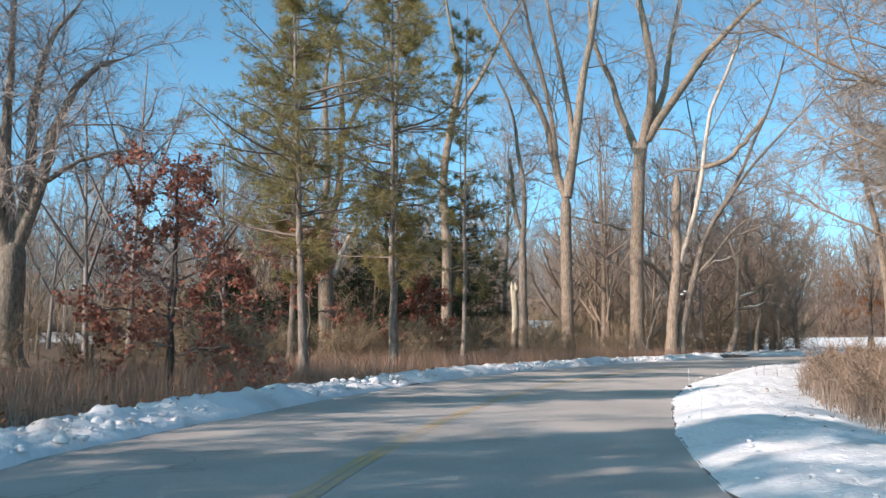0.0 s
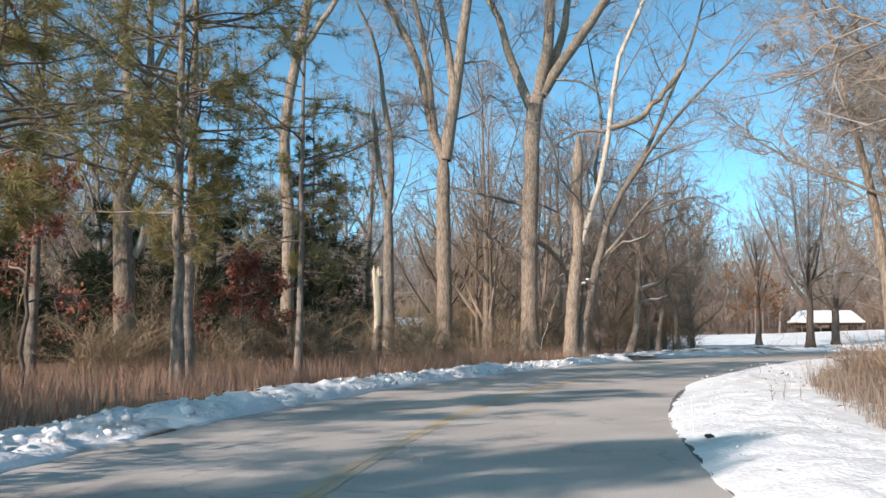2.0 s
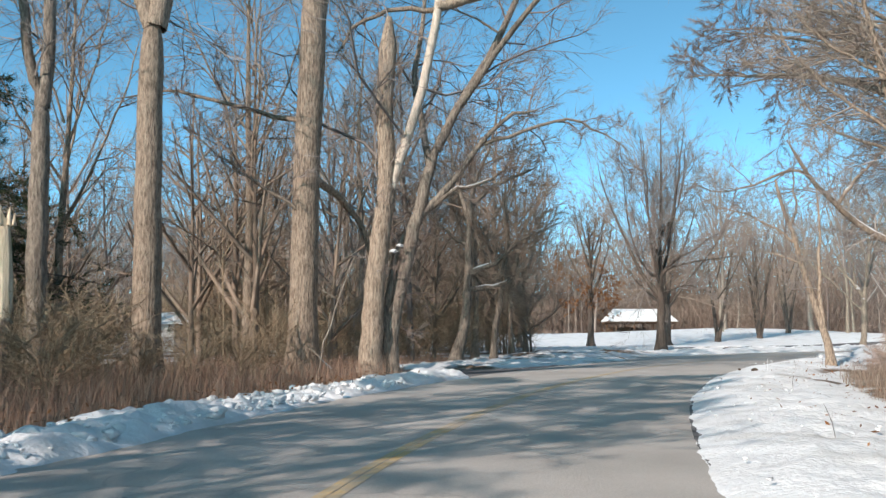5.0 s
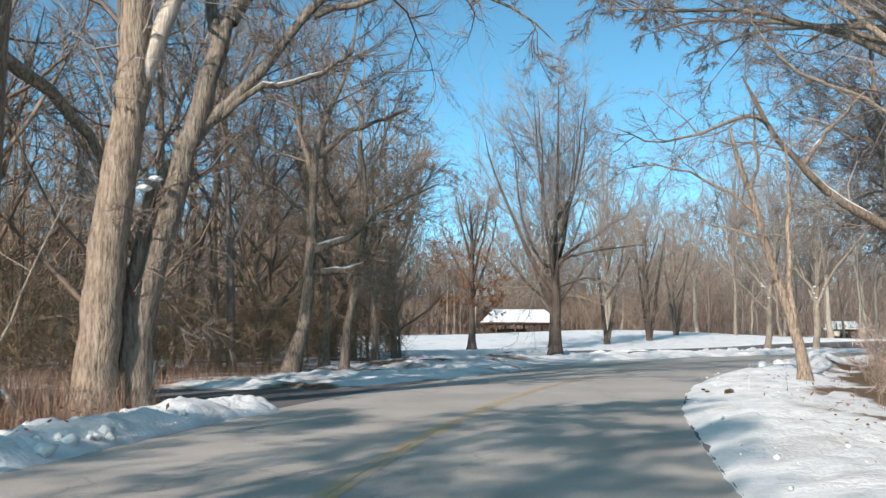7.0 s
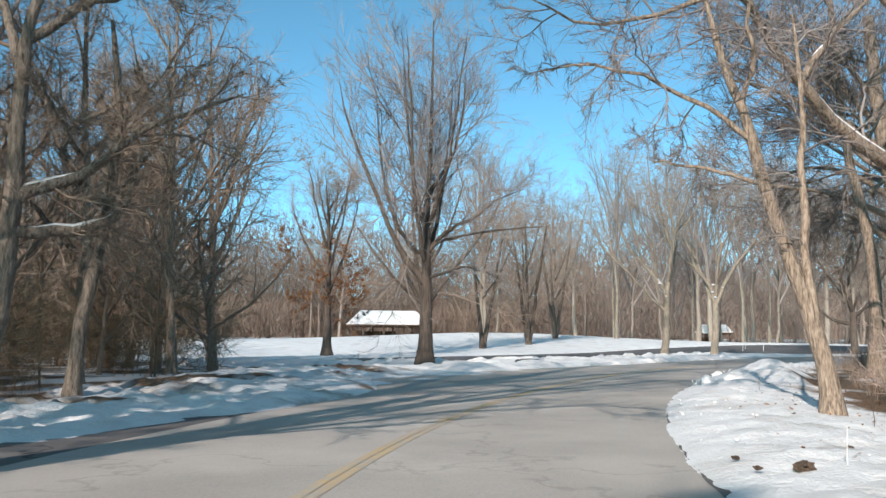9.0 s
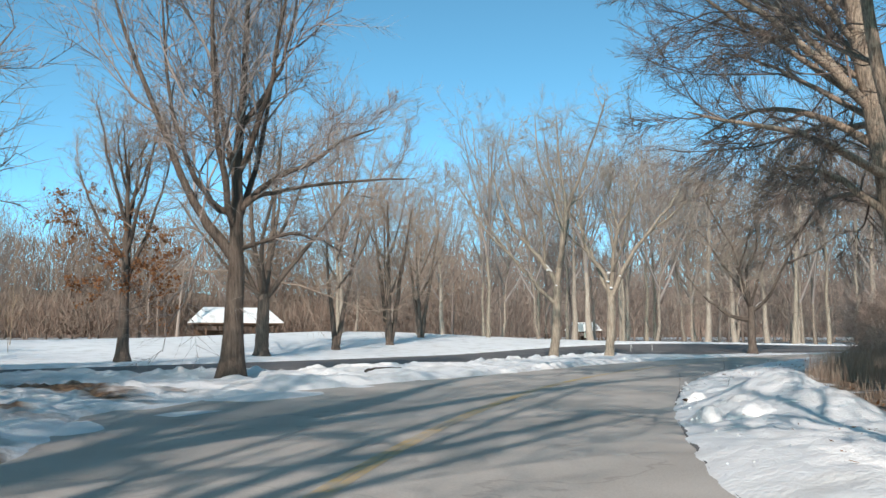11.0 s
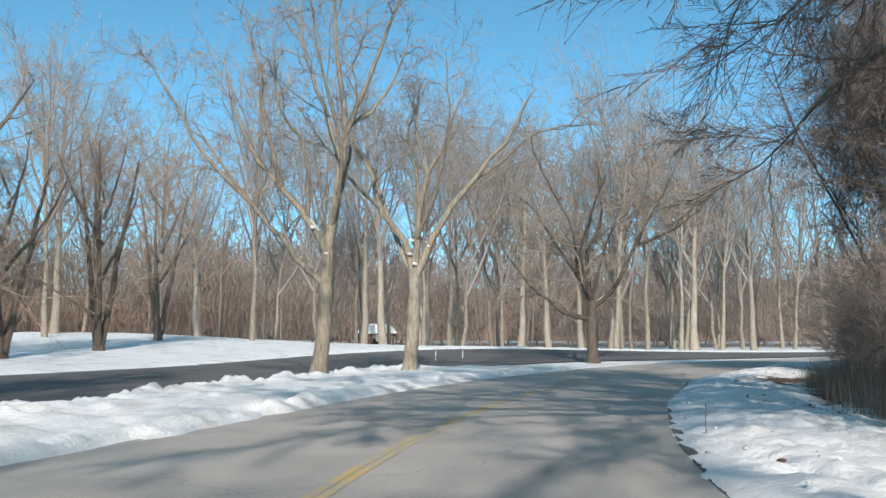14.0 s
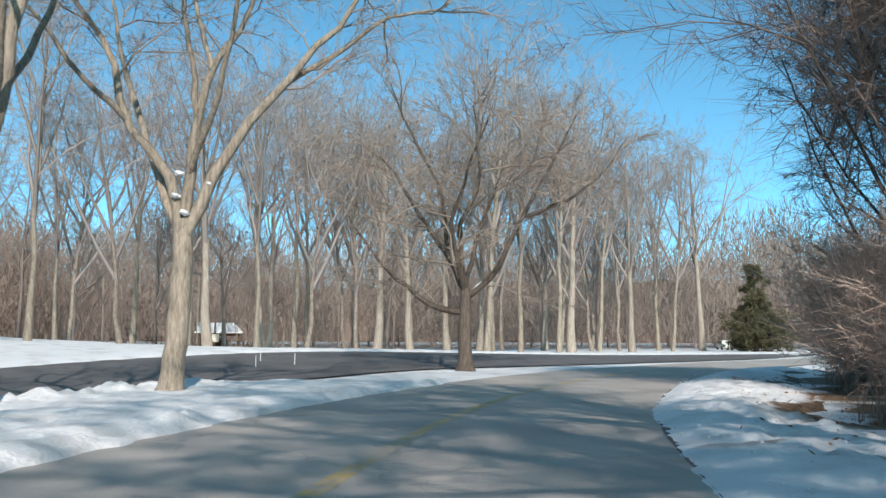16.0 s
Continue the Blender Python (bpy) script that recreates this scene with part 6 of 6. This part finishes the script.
def twig_haze(n, seed, a0, a1, d0, d1, low, high, length, width):
    """Far crowns seen edge on: slim upward twigs, gathered into tree-wide clumps of uneven height."""
    q = np.random.default_rng(seed)
    trees = n // 260
    ta, td = np.radians(a0 + (a1 - a0) * q.random(trees)), d0 + (d1 - d0) * q.random(trees)
    top = high * (0.75 + 0.4 * q.random(trees))
    pick = q.integers(0, trees, n)
    z = low + (top[pick] - low) * q.beta(1.3, 1.2, n)
    spread = 3.4 * np.sqrt(np.clip(1 - ((z - 0.55 * top[pick]) / (0.6 * top[pick])) ** 2, 0.05, 1))
    p = np.stack([45 + td[pick] * np.sin(ta[pick]) + q.normal(size=n) * spread, 75 + td[pick] * np.cos(ta[pick]) + q.normal(size=n) * spread, z], -1)
    p[:, 2] += rise(p[:, 0], p[:, 1])
    d = unit(q.normal(size=(n, 3)) * np.array([0.36, 0.36, 0.3]) + np.array([0, 0, 0.85])) * (length * (0.6 + 0.8 * q.random(n)))[:, None]
    return tubes([(np.stack([p, p + d], 1), np.full((n, 2), width), 1)])


sets.append(twig_haze(135000, 601, -62, 128, 205, 285, 1.0, 29.0, 3.4, 0.11))
for k in range(2):
    tg, cg = proto_tree((16, 19)[k], 580 + k, 0.22, 5.0, 8, THIN, 0.18, True, 3.0)
    sets.append(scatter(tg + cg, [(45 + d * math.sin(a), 75 + d * math.cos(a), -0.1, 0.9) for a, d in zip(np.radians(-30 + 72 * r.random(22)), 128 + 60 * r.random(22))], 90 + k))
stuff("far_brush", [twig_haze(42000, 604, -34, 40, 128, 150, 0.2, 6.5, 1.8, 0.05), twig_haze(62000, 603, -32, 46, 135, 195, 0.4, 22.0, 2.8, 0.055)], BRUSH_FAR, "reddish-brown brush beyond the snow field", "brush")
sets.append(twig_haze(80000, 602, 30, 118, 150, 215, 0.6, 17.0, 2.4, 0.055))
# the closing rise of distant woods, with a ragged top
ang = np.radians(np.linspace(0, 360, 1441))
rim = np.stack([45 + 300 * np.sin(ang), 75 + 300 * np.cos(ang)], -1)
rz = np.linspace(0, 1, 9)
top = 15.5 + 3.5 * smooth(45, 80, np.degrees(ang)) * (1 - smooth(150, 200, np.degrees(ang))) + 0.8 * waves(np.degrees(ang), ang * 0, 95, 24, 2) + 0.9 * cells(np.degrees(ang), ang * 0, 96, 0.6, 2)
BP = np.empty((1441, 9, 3))
BP[..., :2] = rim[:, None] * (1 + 0.004 * cells(np.degrees(ang)[:, None] + 0 * rz, 9 * rz[None] + 0 * ang[:, None], 97, 0.8, 2))[..., None]
BP[..., 2] = rz[None] * top[:, None] - 0.3 + 1.4
BACK = material("distant_woods", (0.13, 0.098, 0.085), (0.27, 0.205, 0.17), scale=0.16, fine=0.8, stretch=(1, 1, 0.14), bump=0.0, spread=0.0)
tagged(new("backdrop", mesh_of("backdrop", BP.reshape(-1, 3), grid_faces(1441, 9), BACK)), "hazy brown wall of distant winter woods", "woods", kind="structure")
stuff("far_woods", sets, WOODS_FAR, "distant brown winter woods", "woods")


def blades(n, seed, where, h0, h1, width):
    r = np.random.default_rng(seed)
    p = where(r, n)
    a = r.random(n) * 6.28
    h = (h0 + (h1 - h0) * r.random(n) ** 1.5)
    lean = r.normal(size=(n, 2)) * 0.22 * h[:, None]
    side = np.stack([np.cos(a), np.sin(a)], -1) * width * 0.5
    v = np.zeros((n, 5, 3))
    mid = p + lean * 0.35
    v[:, 0, :2], v[:, 1, :2] = p - side, p + side
    v[:, 2, :2], v[:, 3, :2] = mid + side * 0.8, mid - side * 0.8
    v[:, 2, 2] = v[:, 3, 2] = h * 0.55
    v[:, 4, :2], v[:, 4, 2] = p + lean, h
    v[..., 2] += rise(p[:, 0], p[:, 1])[:, None] - 0.03
    i = np.arange(n)[:, None] * 5
    return v.reshape(-1, 3), np.concatenate([i + np.array([[0, 1, 2]]), i + np.array([[0, 2, 3]]), i + np.array([[3, 2, 4]])], 0)


def by_road(s0, s1, o0, o1, bias=1.0):
    return lambda r, n: at(s0 + (s1 - s0) * r.random(n), o0 + (o1 - o0) * r.random(n) ** bias)


stuff("tall_grass", [blades(42000, 1, by_road(-8, 56, -5.2, -13.5, 1.2), 0.25, 0.9, 0.013)], GRASS_DRY, "tall reddish-brown dry grass behind the snow bank", "grass")
stuff("verge_grass", [blades(19000, 2, by_road(6, 39, 6.1, 10.6, 0.8), 0.2, 0.95, 0.012), blades(5000, 8, by_road(39, 60, 6.9, 10.6), 0.2, 0.8, 0.012), blades(9000, 3, by_road(60, 140, 7.8, 12.0), 0.15, 0.6, 0.012),
                      blades(9000, 5, by_road(95, 119, 6.7, 9.6, 0.7), 0.35, 1.15, 0.011), blades(1400, 6, by_road(84, 104, 5.2, 7.6, 0.7), 0.08, 0.4, 0.01)],
      GRASS_TAN, "dry tan grass along the snowy verge", "grass")
stuff("field_grass", [blades(9000, 4, by_road(57, 70, -9, -20), 0.1, 0.6, 0.012)], GRASS_DRY, "sparse dry grass poking through snow", "grass")


# crumbs of hard snow and dead leaves on the verges
r = np.random.default_rng(91)
bm = bmesh.new()
bmesh.ops.create_icosphere(bm, subdivisions=1, radius=1.0)
ico_v = np.array([v.co[:] for v in bm.verts])
ico_f = np.array([[v.index for v in f.verts] for f in bm.faces])
bm.free()
n = 1500
side = r.random(n) < 0.72
cs = np.where(side, -6 + 60 * r.random(n), 140 * r.random(n))
co = np.where(side, -HALF - 0.1 - 1.3 * r.random(n) ** 1.5, HALF + 0.15 + 2.4 * r.random(n) ** 1.6)
cp, size = at(cs, co), np.where(side, 0.015 + 0.085 * r.random(n) ** 2.6, 0.01 + 0.025 * r.random(n) ** 2)
cz = np.where(side, 0.02 + 0.20 * np.sin(np.clip((-HALF - co) / 1.75, 0, 1) * np.pi) ** 0.45, 0.17)
cv = ico_v[None] * (1 + 0.35 * r.normal(size=(n, len(ico_v), 1))) * size[:, None, None] * np.array([1.2, 1.0, 0.8]) + np.column_stack([cp, cz])[:, None]
cf = ico_f[None] + (np.arange(n) * len(ico_v))[:, None, None]
stuff("snow_crumbs", [(cv.reshape(-1, 3), cf.reshape(-1, 3))], SNOW, "crumbled chunks of hard ploughed snow", "snow")

n = 3200
side = r.random(n) < 0.3
ls = np.where(side, -6 + 60 * r.random(n), 4 + 136 * r.random(n))
lo = np.where(side, -HALF - 0.5 - 1.4 * r.random(n), HALF + 0.9 + 3.2 * np.sqrt(r.random(n)))
lp = at(ls, lo)
lz = np.where(side, 0.30, 0.24 - 0.03 * (lo - HALF))
u = unit(r.normal(size=(n, 3)) * np.array([1, 1, 0.35]))
w = unit(np.cross(u, r.normal(size=(n, 3)) * 0.3 + np.array([0, 0, 1.0])))
sz = (0.02 + 0.05 * r.random(n) ** 2)[:, None]
c = np.column_stack([lp, lz])
v = np.stack([c - u * sz, c + w * sz * 0.45, c + u * sz, c - w * sz * 0.45], 1).reshape(-1, 3)
stuff("dead_leaves", [(v, np.arange(len(v)).reshape(-1, 4))], LEAF_RUST, "dead brown leaves scattered on the snow", "leaves")


# ---- the picnic shelter and other things ----
POST_WOOD = material("brown_timber", (0.08, 0.05, 0.035), (0.17, 0.11, 0.075), scale=3, fine=20, stretch=(6, 6, 1), bump=0.4)
STONE = material("grey_stone", (0.16, 0.15, 0.14), (0.33, 0.31, 0.29), scale=3, fine=12, bump=0.5)
WHITE = material("white_paint", (0.66, 0.66, 0.64), (0.8, 0.8, 0.78), scale=2, fine=20, bump=0.1)
RED_PAINT = material("red_paint", (0.38, 0.04, 0.03), (0.5, 0.07, 0.05), scale=2, fine=20, bump=0.1)


def box(bm, x0, x1, y0, y1, z0, z1):
    m = Matrix.LocRotScale(((x0 + x1) / 2, (y0 + y1) / 2, (z0 + z1) / 2), None, (x1 - x0, y1 - y0, z1 - z0))
    return bmesh.ops.create_cube(bm, size=1.0, matrix=m)["verts"]


def block(name, dims, mat, parent, label="", bevel=0.015):
    bm = bmesh.new()
    box(bm, *dims)
    if bevel:
        bmesh.ops.bevel(bm, geom=bm.edges[:], offset=bevel, segments=2, affect="EDGES")
    return part(name, bm, mat, parent, label)


def shelter(base, deg, length, depth, eave, ridge):
    root = tagged(new("picnic_shelter"), "open timber picnic shelter with a snow-covered hipped roof", "shelter")
    root.matrix_basis = pose(base[0], base[1], float(rise(*base)), 0, 0, deg)
    block("floor_slab", (-length / 2, length / 2, -depth / 2, depth / 2, -0.2, 0.12), STONE, root)
    for x in (-0.46, -0.155, 0.155, 0.46):
        for y in (-0.44, 0.44):
            block("post", (x * length - 0.13, x * length + 0.13, y * depth - 0.13, y * depth + 0.13, 0.12, eave), POST_WOOD, root)
    for y in (-0.44, 0.44):
        block("beam", (-length / 2, length / 2, y * depth - 0.12, y * depth + 0.12, eave - 0.3, eave), POST_WOOD, root)
    above = None
    for name, grow_by, dz, mat, lab in (("roof", 0.5, 0.0, POST_WOOD, ""), ("roof_snow", 0.46, 0.14, SNOW, "thick white snow on the roof")):
        bm = bmesh.new()
        hx, hy, rx = length / 2 + grow_by, depth / 2 + grow_by, length / 2 - 0.9
        lo = [bm.verts.new((x, y, eave + (0.13 if dz else -0.02))) for x, y in ((-hx, -hy), (hx, -hy), (hx, hy), (-hx, hy))]
        mid = [bm.verts.new((v.co.x, v.co.y, eave + 0.12 + dz)) for v in lo]
        top = [bm.verts.new((x, 0, ridge + dz)) for x in (-rx, rx)]
        for i in range(4):
            bm.faces.new((lo[i], lo[(i + 1) % 4], mid[(i + 1) % 4], mid[i]))
        bm.faces.new((mid[0], mid[1], top[1], top[0]))
        bm.faces.new((mid[2], mid[3], top[0], top[1]))
        bm.faces.new((mid[1], mid[2], top[1]))
        bm.faces.new((mid[3], mid[0], top[0]))
        bm.faces.new(lo[::-1])
        above = part(name, bm, mat, above or root, lab)
    block("back_wall", (-length * 0.46, length * 0.2, depth * 0.40, depth * 0.44, 0.12, 1.3), POST_WOOD, root)
    return root


def picnic_table(base, deg):
    root = tagged(new("picnic_table"), "brown wooden picnic table dusted with snow", "table", "picnic tables")
    root.matrix_basis = pose(base[0], base[1], float(rise(*base)) + 0.12, 0, 0, deg)
    block("tabletop", (-0.9, 0.9, -0.37, 0.37, 0.70, 0.75), POST_WOOD, root)
    for y in (-0.75, 0.5):
        block("bench", (-0.9, 0.9, y, y + 0.25, 0.41, 0.45), POST_WOOD, root)
    for x in (-0.65, 0.65):
        block("trestle", (x - 0.04, x + 0.04, -0.7, 0.7, 0.34, 0.41), POST_WOOD, root)
        block("leg", (x - 0.05, x + 0.05, -0.3, -0.22, 0.0, 0.70), POST_WOOD, root)
        block("leg", (x - 0.05, x + 0.05, 0.22, 0.3, 0.0, 0.70), POST_WOOD, root)
    return root


shelter((102.2, 177.6), -14, 11.8, 6.8, 2.25, 4.7)
shelter((176.0, 166.0), -54, 6.6, 5.0, 2.2, 3.9)
for x, y, a in ((99.0, 176.5, 60), (103.0, 179.5, 60), (106.5, 174.0, 20), (128.5, 127.0, 40), (121.0, 131.0, 80)):
    picnic_table((x, y), a)


def sign_board(base, deg):
    """White notice panels on two dark posts."""
    root = tagged(new("notice_board"), "white notice board with two panels on dark posts", "sign")
    root.matrix_basis = pose(base[0], base[1], float(rise(*base)) - 0.02, 0, 0, deg)
    for x in (-0.75, 0.75):
        block("post", (x - 0.06, x + 0.06, -0.06, 0.06, 0, 2.6), POST_WOOD, root)
    block("panel", (-0.9, 0.3, -0.11, -0.065, 1.55, 2.55), WHITE, root, "plain white upper panel")
    block("panel", (-0.05, 1.15, -0.105, -0.062, 0.7, 1.45), material("cream_paint", (0.5, 0.46, 0.36), (0.66, 0.6, 0.48), scale=2, fine=20), root, "cream lower panel")
    return root


def stake(base, height, label, top=None, lean=(0, 0), slim=1.0):
    root = tagged(new("marker_stake"), label, "marker", "roadside stakes")
    root.matrix_basis = pose(base[0], base[1], float(rise(*base)) - 0.02, lean[0], lean[1], 0)
    bm = bmesh.new()
    bmesh.ops.create_cone(bm, cap_ends=True, segments=8, radius1=0.022 * slim, radius2=0.02 * slim, depth=height, matrix=Matrix.Translation((0, 0, height / 2)))
    part("shaft", bm, WHITE, root)
    if top:
        bm = bmesh.new()
        bmesh.ops.create_cone(bm, cap_ends=True, segments=8, radius1=0.027, radius2=0.027, depth=height * 0.35, matrix=Matrix.Translation((0, 0, height * 0.8)))
        part("band", bm, top, root, "red reflective band")
    return root


sign_board((126.5, 129.5), -52)
for x, y in ((91.1, 98.8), (94.9, 101.2), (94.2, 98.7)):
    stake((x, y), 0.55, "short pale stake at the edge of the drive", lean=(3, -4))
stake((14.4, 56.4), 1.05, "white stake with a red band beside the snow bank", RED_PAINT, (2, 3))
stake((15.2, 57.4), 0.8, "plain white stake beside the side drive", None, (-4, 5))
for x, y, h, lx, ly in ((6.2, 22.7, 0.55, 1, -3), (3.75, 13.15, 0.68, -1, 1), (26.35, 51.7, 0.55, 1, 2)):
    stake((x, y), h, "thin pale marker rod standing in the snow verge", None, (lx, ly), 0.2)


def dry_weed(base, height, seed):
    """A dead stem with a few bent side shoots, poking out of the snow."""
    root = tagged(new("dry_weed"), "thin dark dead weed stem poking through the snow", "weed", "verge weeds")
    root.location = (base[0], base[1], 0.05)
    q = np.random.default_rng(seed)
    p_, w_ = line([(0, 0, 0), (0.02, 0.01, height * 0.5), (0.04 * q.normal(), 0.04 * q.normal(), height)], 0.006, 0.003, 6, 0.006)
    part_mesh("stem", mesh_of("stem", *tubes([(p_, w_, 5)]), BARK_DARK_SHADED), root)
    sp, sw = grow(p_, w_, 5, 0.35, 1.0, 40, 0.3, 3, 0.1, 0.2, least=0.002, r=q)
    part_mesh("shoot", mesh_of("shoot", *tubes([(sp, sw, 3)]), TWIG_DARK), root)


for k, (x, y, h) in enumerate(((8.92, 25.75, 0.45), (9.14, 25.75, 0.5), (9.67, 26.15, 0.42), (44.75, 66.97, 0.5), (56.86, 72.29, 0.42), (46.8, 66.9, 0.35), (27.4, 51.6, 0.4), (30.4, 53.6, 0.5), (20.0, 43.4, 0.4), (14.2, 36.2, 0.45), (36.5, 59.6, 0.4))):
    dry_weed((x, y), h, 300 + k)


def leaf_clump(base, size, seed):
    """Dark wet leaves frozen into a flat lump."""
    root = tagged(new("leaf_clump"), "dark clump on the snow, wet leaves and one shaded lump side", "leaves", "leaf clumps")
    root.location = (base[0], base[1], 0.15)
    bm = bmesh.new()
    bmesh.ops.create_icosphere(bm, subdivisions=3, radius=size)
    for v in bm.verts:
        k_ = 1 + 0.7 * noise.noise(v.co / size * 1.4 + Vector((seed, 0, 0))) + 0.5 * noise.noise(v.co / size * 4 + Vector((0, seed, 0)))
        v.co = Vector((v.co.x * k_ * 1.3, v.co.y * k_, v.co.z * k_ * 0.55))
    part("clump", bm, LEAF_WET, root)


LEAF_WET = material("wet_leaves", (0.06, 0.045, 0.035), (0.17, 0.12, 0.085), scale=12, fine=60, bump=0.8)
# The clump at (42.52, 65.52) paints the shaded side of the snow lump beside it.
for k, (x, y, size) in enumerate(((26.07, 52.72, 0.035), (25.62, 52.16, 0.035), (26.05, 51.96, 0.085), (27.8, 52.49, 0.035), (26.43, 51.52, 0.025), (5.89, 21.57, 0.04), (8.92, 25.64, 0.035), (10.65, 28.95, 0.04), (42.52, 65.52, 0.05), (50.6, 68.6, 0.04), (53.6, 70.6, 0.04))):
    leaf_clump((x, y), size, k * 2.7)
root = tagged(new("dead_stem"), "pale broken dead stem standing in the brush", "tree stump")
root.location = (14.14, 65.19, -0.03)
stem = line([(0, 0, 0), (0.03, 0, 0.9), (0.0, 0.02, 1.8), (0.03, 0, 2.35)], 0.085, 0.06, 9, 0.01)
part_mesh("trunk", mesh_of("trunk", *tubes([(*stem, 9)]), BARK_PALE), root)
tip = line([(0.03, 0.02, 2.3), (0.05, 0.03, 2.55)], 0.05, 0.01, 3)
part_mesh("splinter", mesh_of("splinter", *tubes([(*tip, 6)]), WOOD_BARE), root)

# dead wood at the foot of the tall trees
def dead_branch(points, r0, label, snow=False, bark=BARK_PALE):
    root = tagged(new("fallen_branch"), label, "branch")
    root.location = points[0]
    rel = [tuple(np.array(q) - np.array(points[0])) for q in points]
    p, w = line(rel, r0, 0.012, 9, 0.02)
    tp, tw = grow(p, w, 5, 0.4, 1.0, 45, 0.25, 3, 0.0, 0.2)
    part_mesh("stem", mesh_of("stem", *tubes([(p, w, 6)] + ([] if bark is BARK_DARK_SHADED else [(tp, tw, 3)])), bark), root)
    if snow:
        part_mesh("snow", mesh_of("snow", *tubes([cap_tops(p, w * 1.2, 0.0, 0.8)]), SNOW), root, "white snow lying on the branch")


dead_branch([(12.55, 53.3, 0.0), (12.1, 53.35, 0.55), (11.7, 53.4, 1.0)], 0.06, "broken branch leaning on a trunk, topped with snow", True)
dead_branch([(11.9, 53.2, 0.0), (12.3, 53.3, 1.5), (13.1, 53.6, 3.6)], 0.035, "thin dead pole leaning between trunks")
dead_branch([(44.9, 77.9, 0.30), (45.8, 78.3, 0.36), (47.2, 78.8, 0.34)], 0.045, "dark fallen branch lying on the snow", bark=BARK_DARK_SHADED)


# ---- far vehicle and shed ----
def parked_car(base, deg):
    root = tagged(new("parked_car"), "white parked car far across the field", "car")
    root.matrix_basis = pose(base[0], base[1], float(rise(*base)), 0, 0, deg)
    bm = bmesh.new()
    box(bm, -2.2, 2.2, -0.88, 0.88, 0.32, 0.85)
    cab = box(bm, -1.5, 1.1, -0.8, 0.8, 0.85, 1.45)
    for v in cab:
        if v.co.z > 1.2:
            v.co.x *= 0.72
            v.co.y *= 0.86
    bmesh.ops.bevel(bm, geom=bm.edges[:], offset=0.07, segments=2, affect="EDGES")
    part("body", bm, WHITE, root)
    dark = material("dark_glass", (0.02, 0.022, 0.025), (0.03, 0.032, 0.035), rough=0.15, bump=0)
    for y in (-0.79, 0.77):
        block("side_window", (-1.15, 0.8, y - 0.0, y + 0.02, 0.95, 1.3), dark, root, bevel=0.004)
    for x in (-1.4, 1.4):
        for y in (-0.8, 0.8):
            bm = bmesh.new()
            bmesh.ops.create_cone(bm, cap_ends=True, segments=20, radius1=0.33, radius2=0.33, depth=0.22, matrix=Matrix.Translation((x, y, 0.33)) @ Matrix.Rotation(radians(90), 4, "X"))
            part("wheel", bm, dark, root)
    return root


parked_car((205.0, 90.5), 20)


def shed(base, deg, w, d, h):
    root = tagged(new("shed"), "small grey shed with snow on its roof behind the woods", "shed")
    root.matrix_basis = pose(base[0], base[1], float(rise(*base)), 0, 0, deg)
    block("wall", (-w / 2, w / 2, -d / 2, d / 2, 0, h), STONE, root)
    bm = bmesh.new()
    for x in (-w / 2 - 0.3, w / 2 + 0.3):
        for y, z in ((-d / 2 - 0.3, h - 0.1), (d / 2 + 0.3, h - 0.1), (0, h + 0.75)):
            bm.verts.new((x, y, z))
    bmesh.ops.convex_hull(bm, input=bm.verts[:])
    part("roof", bm, SNOW, root, "snow-covered gable roof")
    block("door", (-0.45, 0.45, -d / 2 - 0.04, -d / 2 + 0.02, 0, 2.0), WHITE, root)


shed((10.45, 96.5), -5, 2.6, 2.4, 2.1)
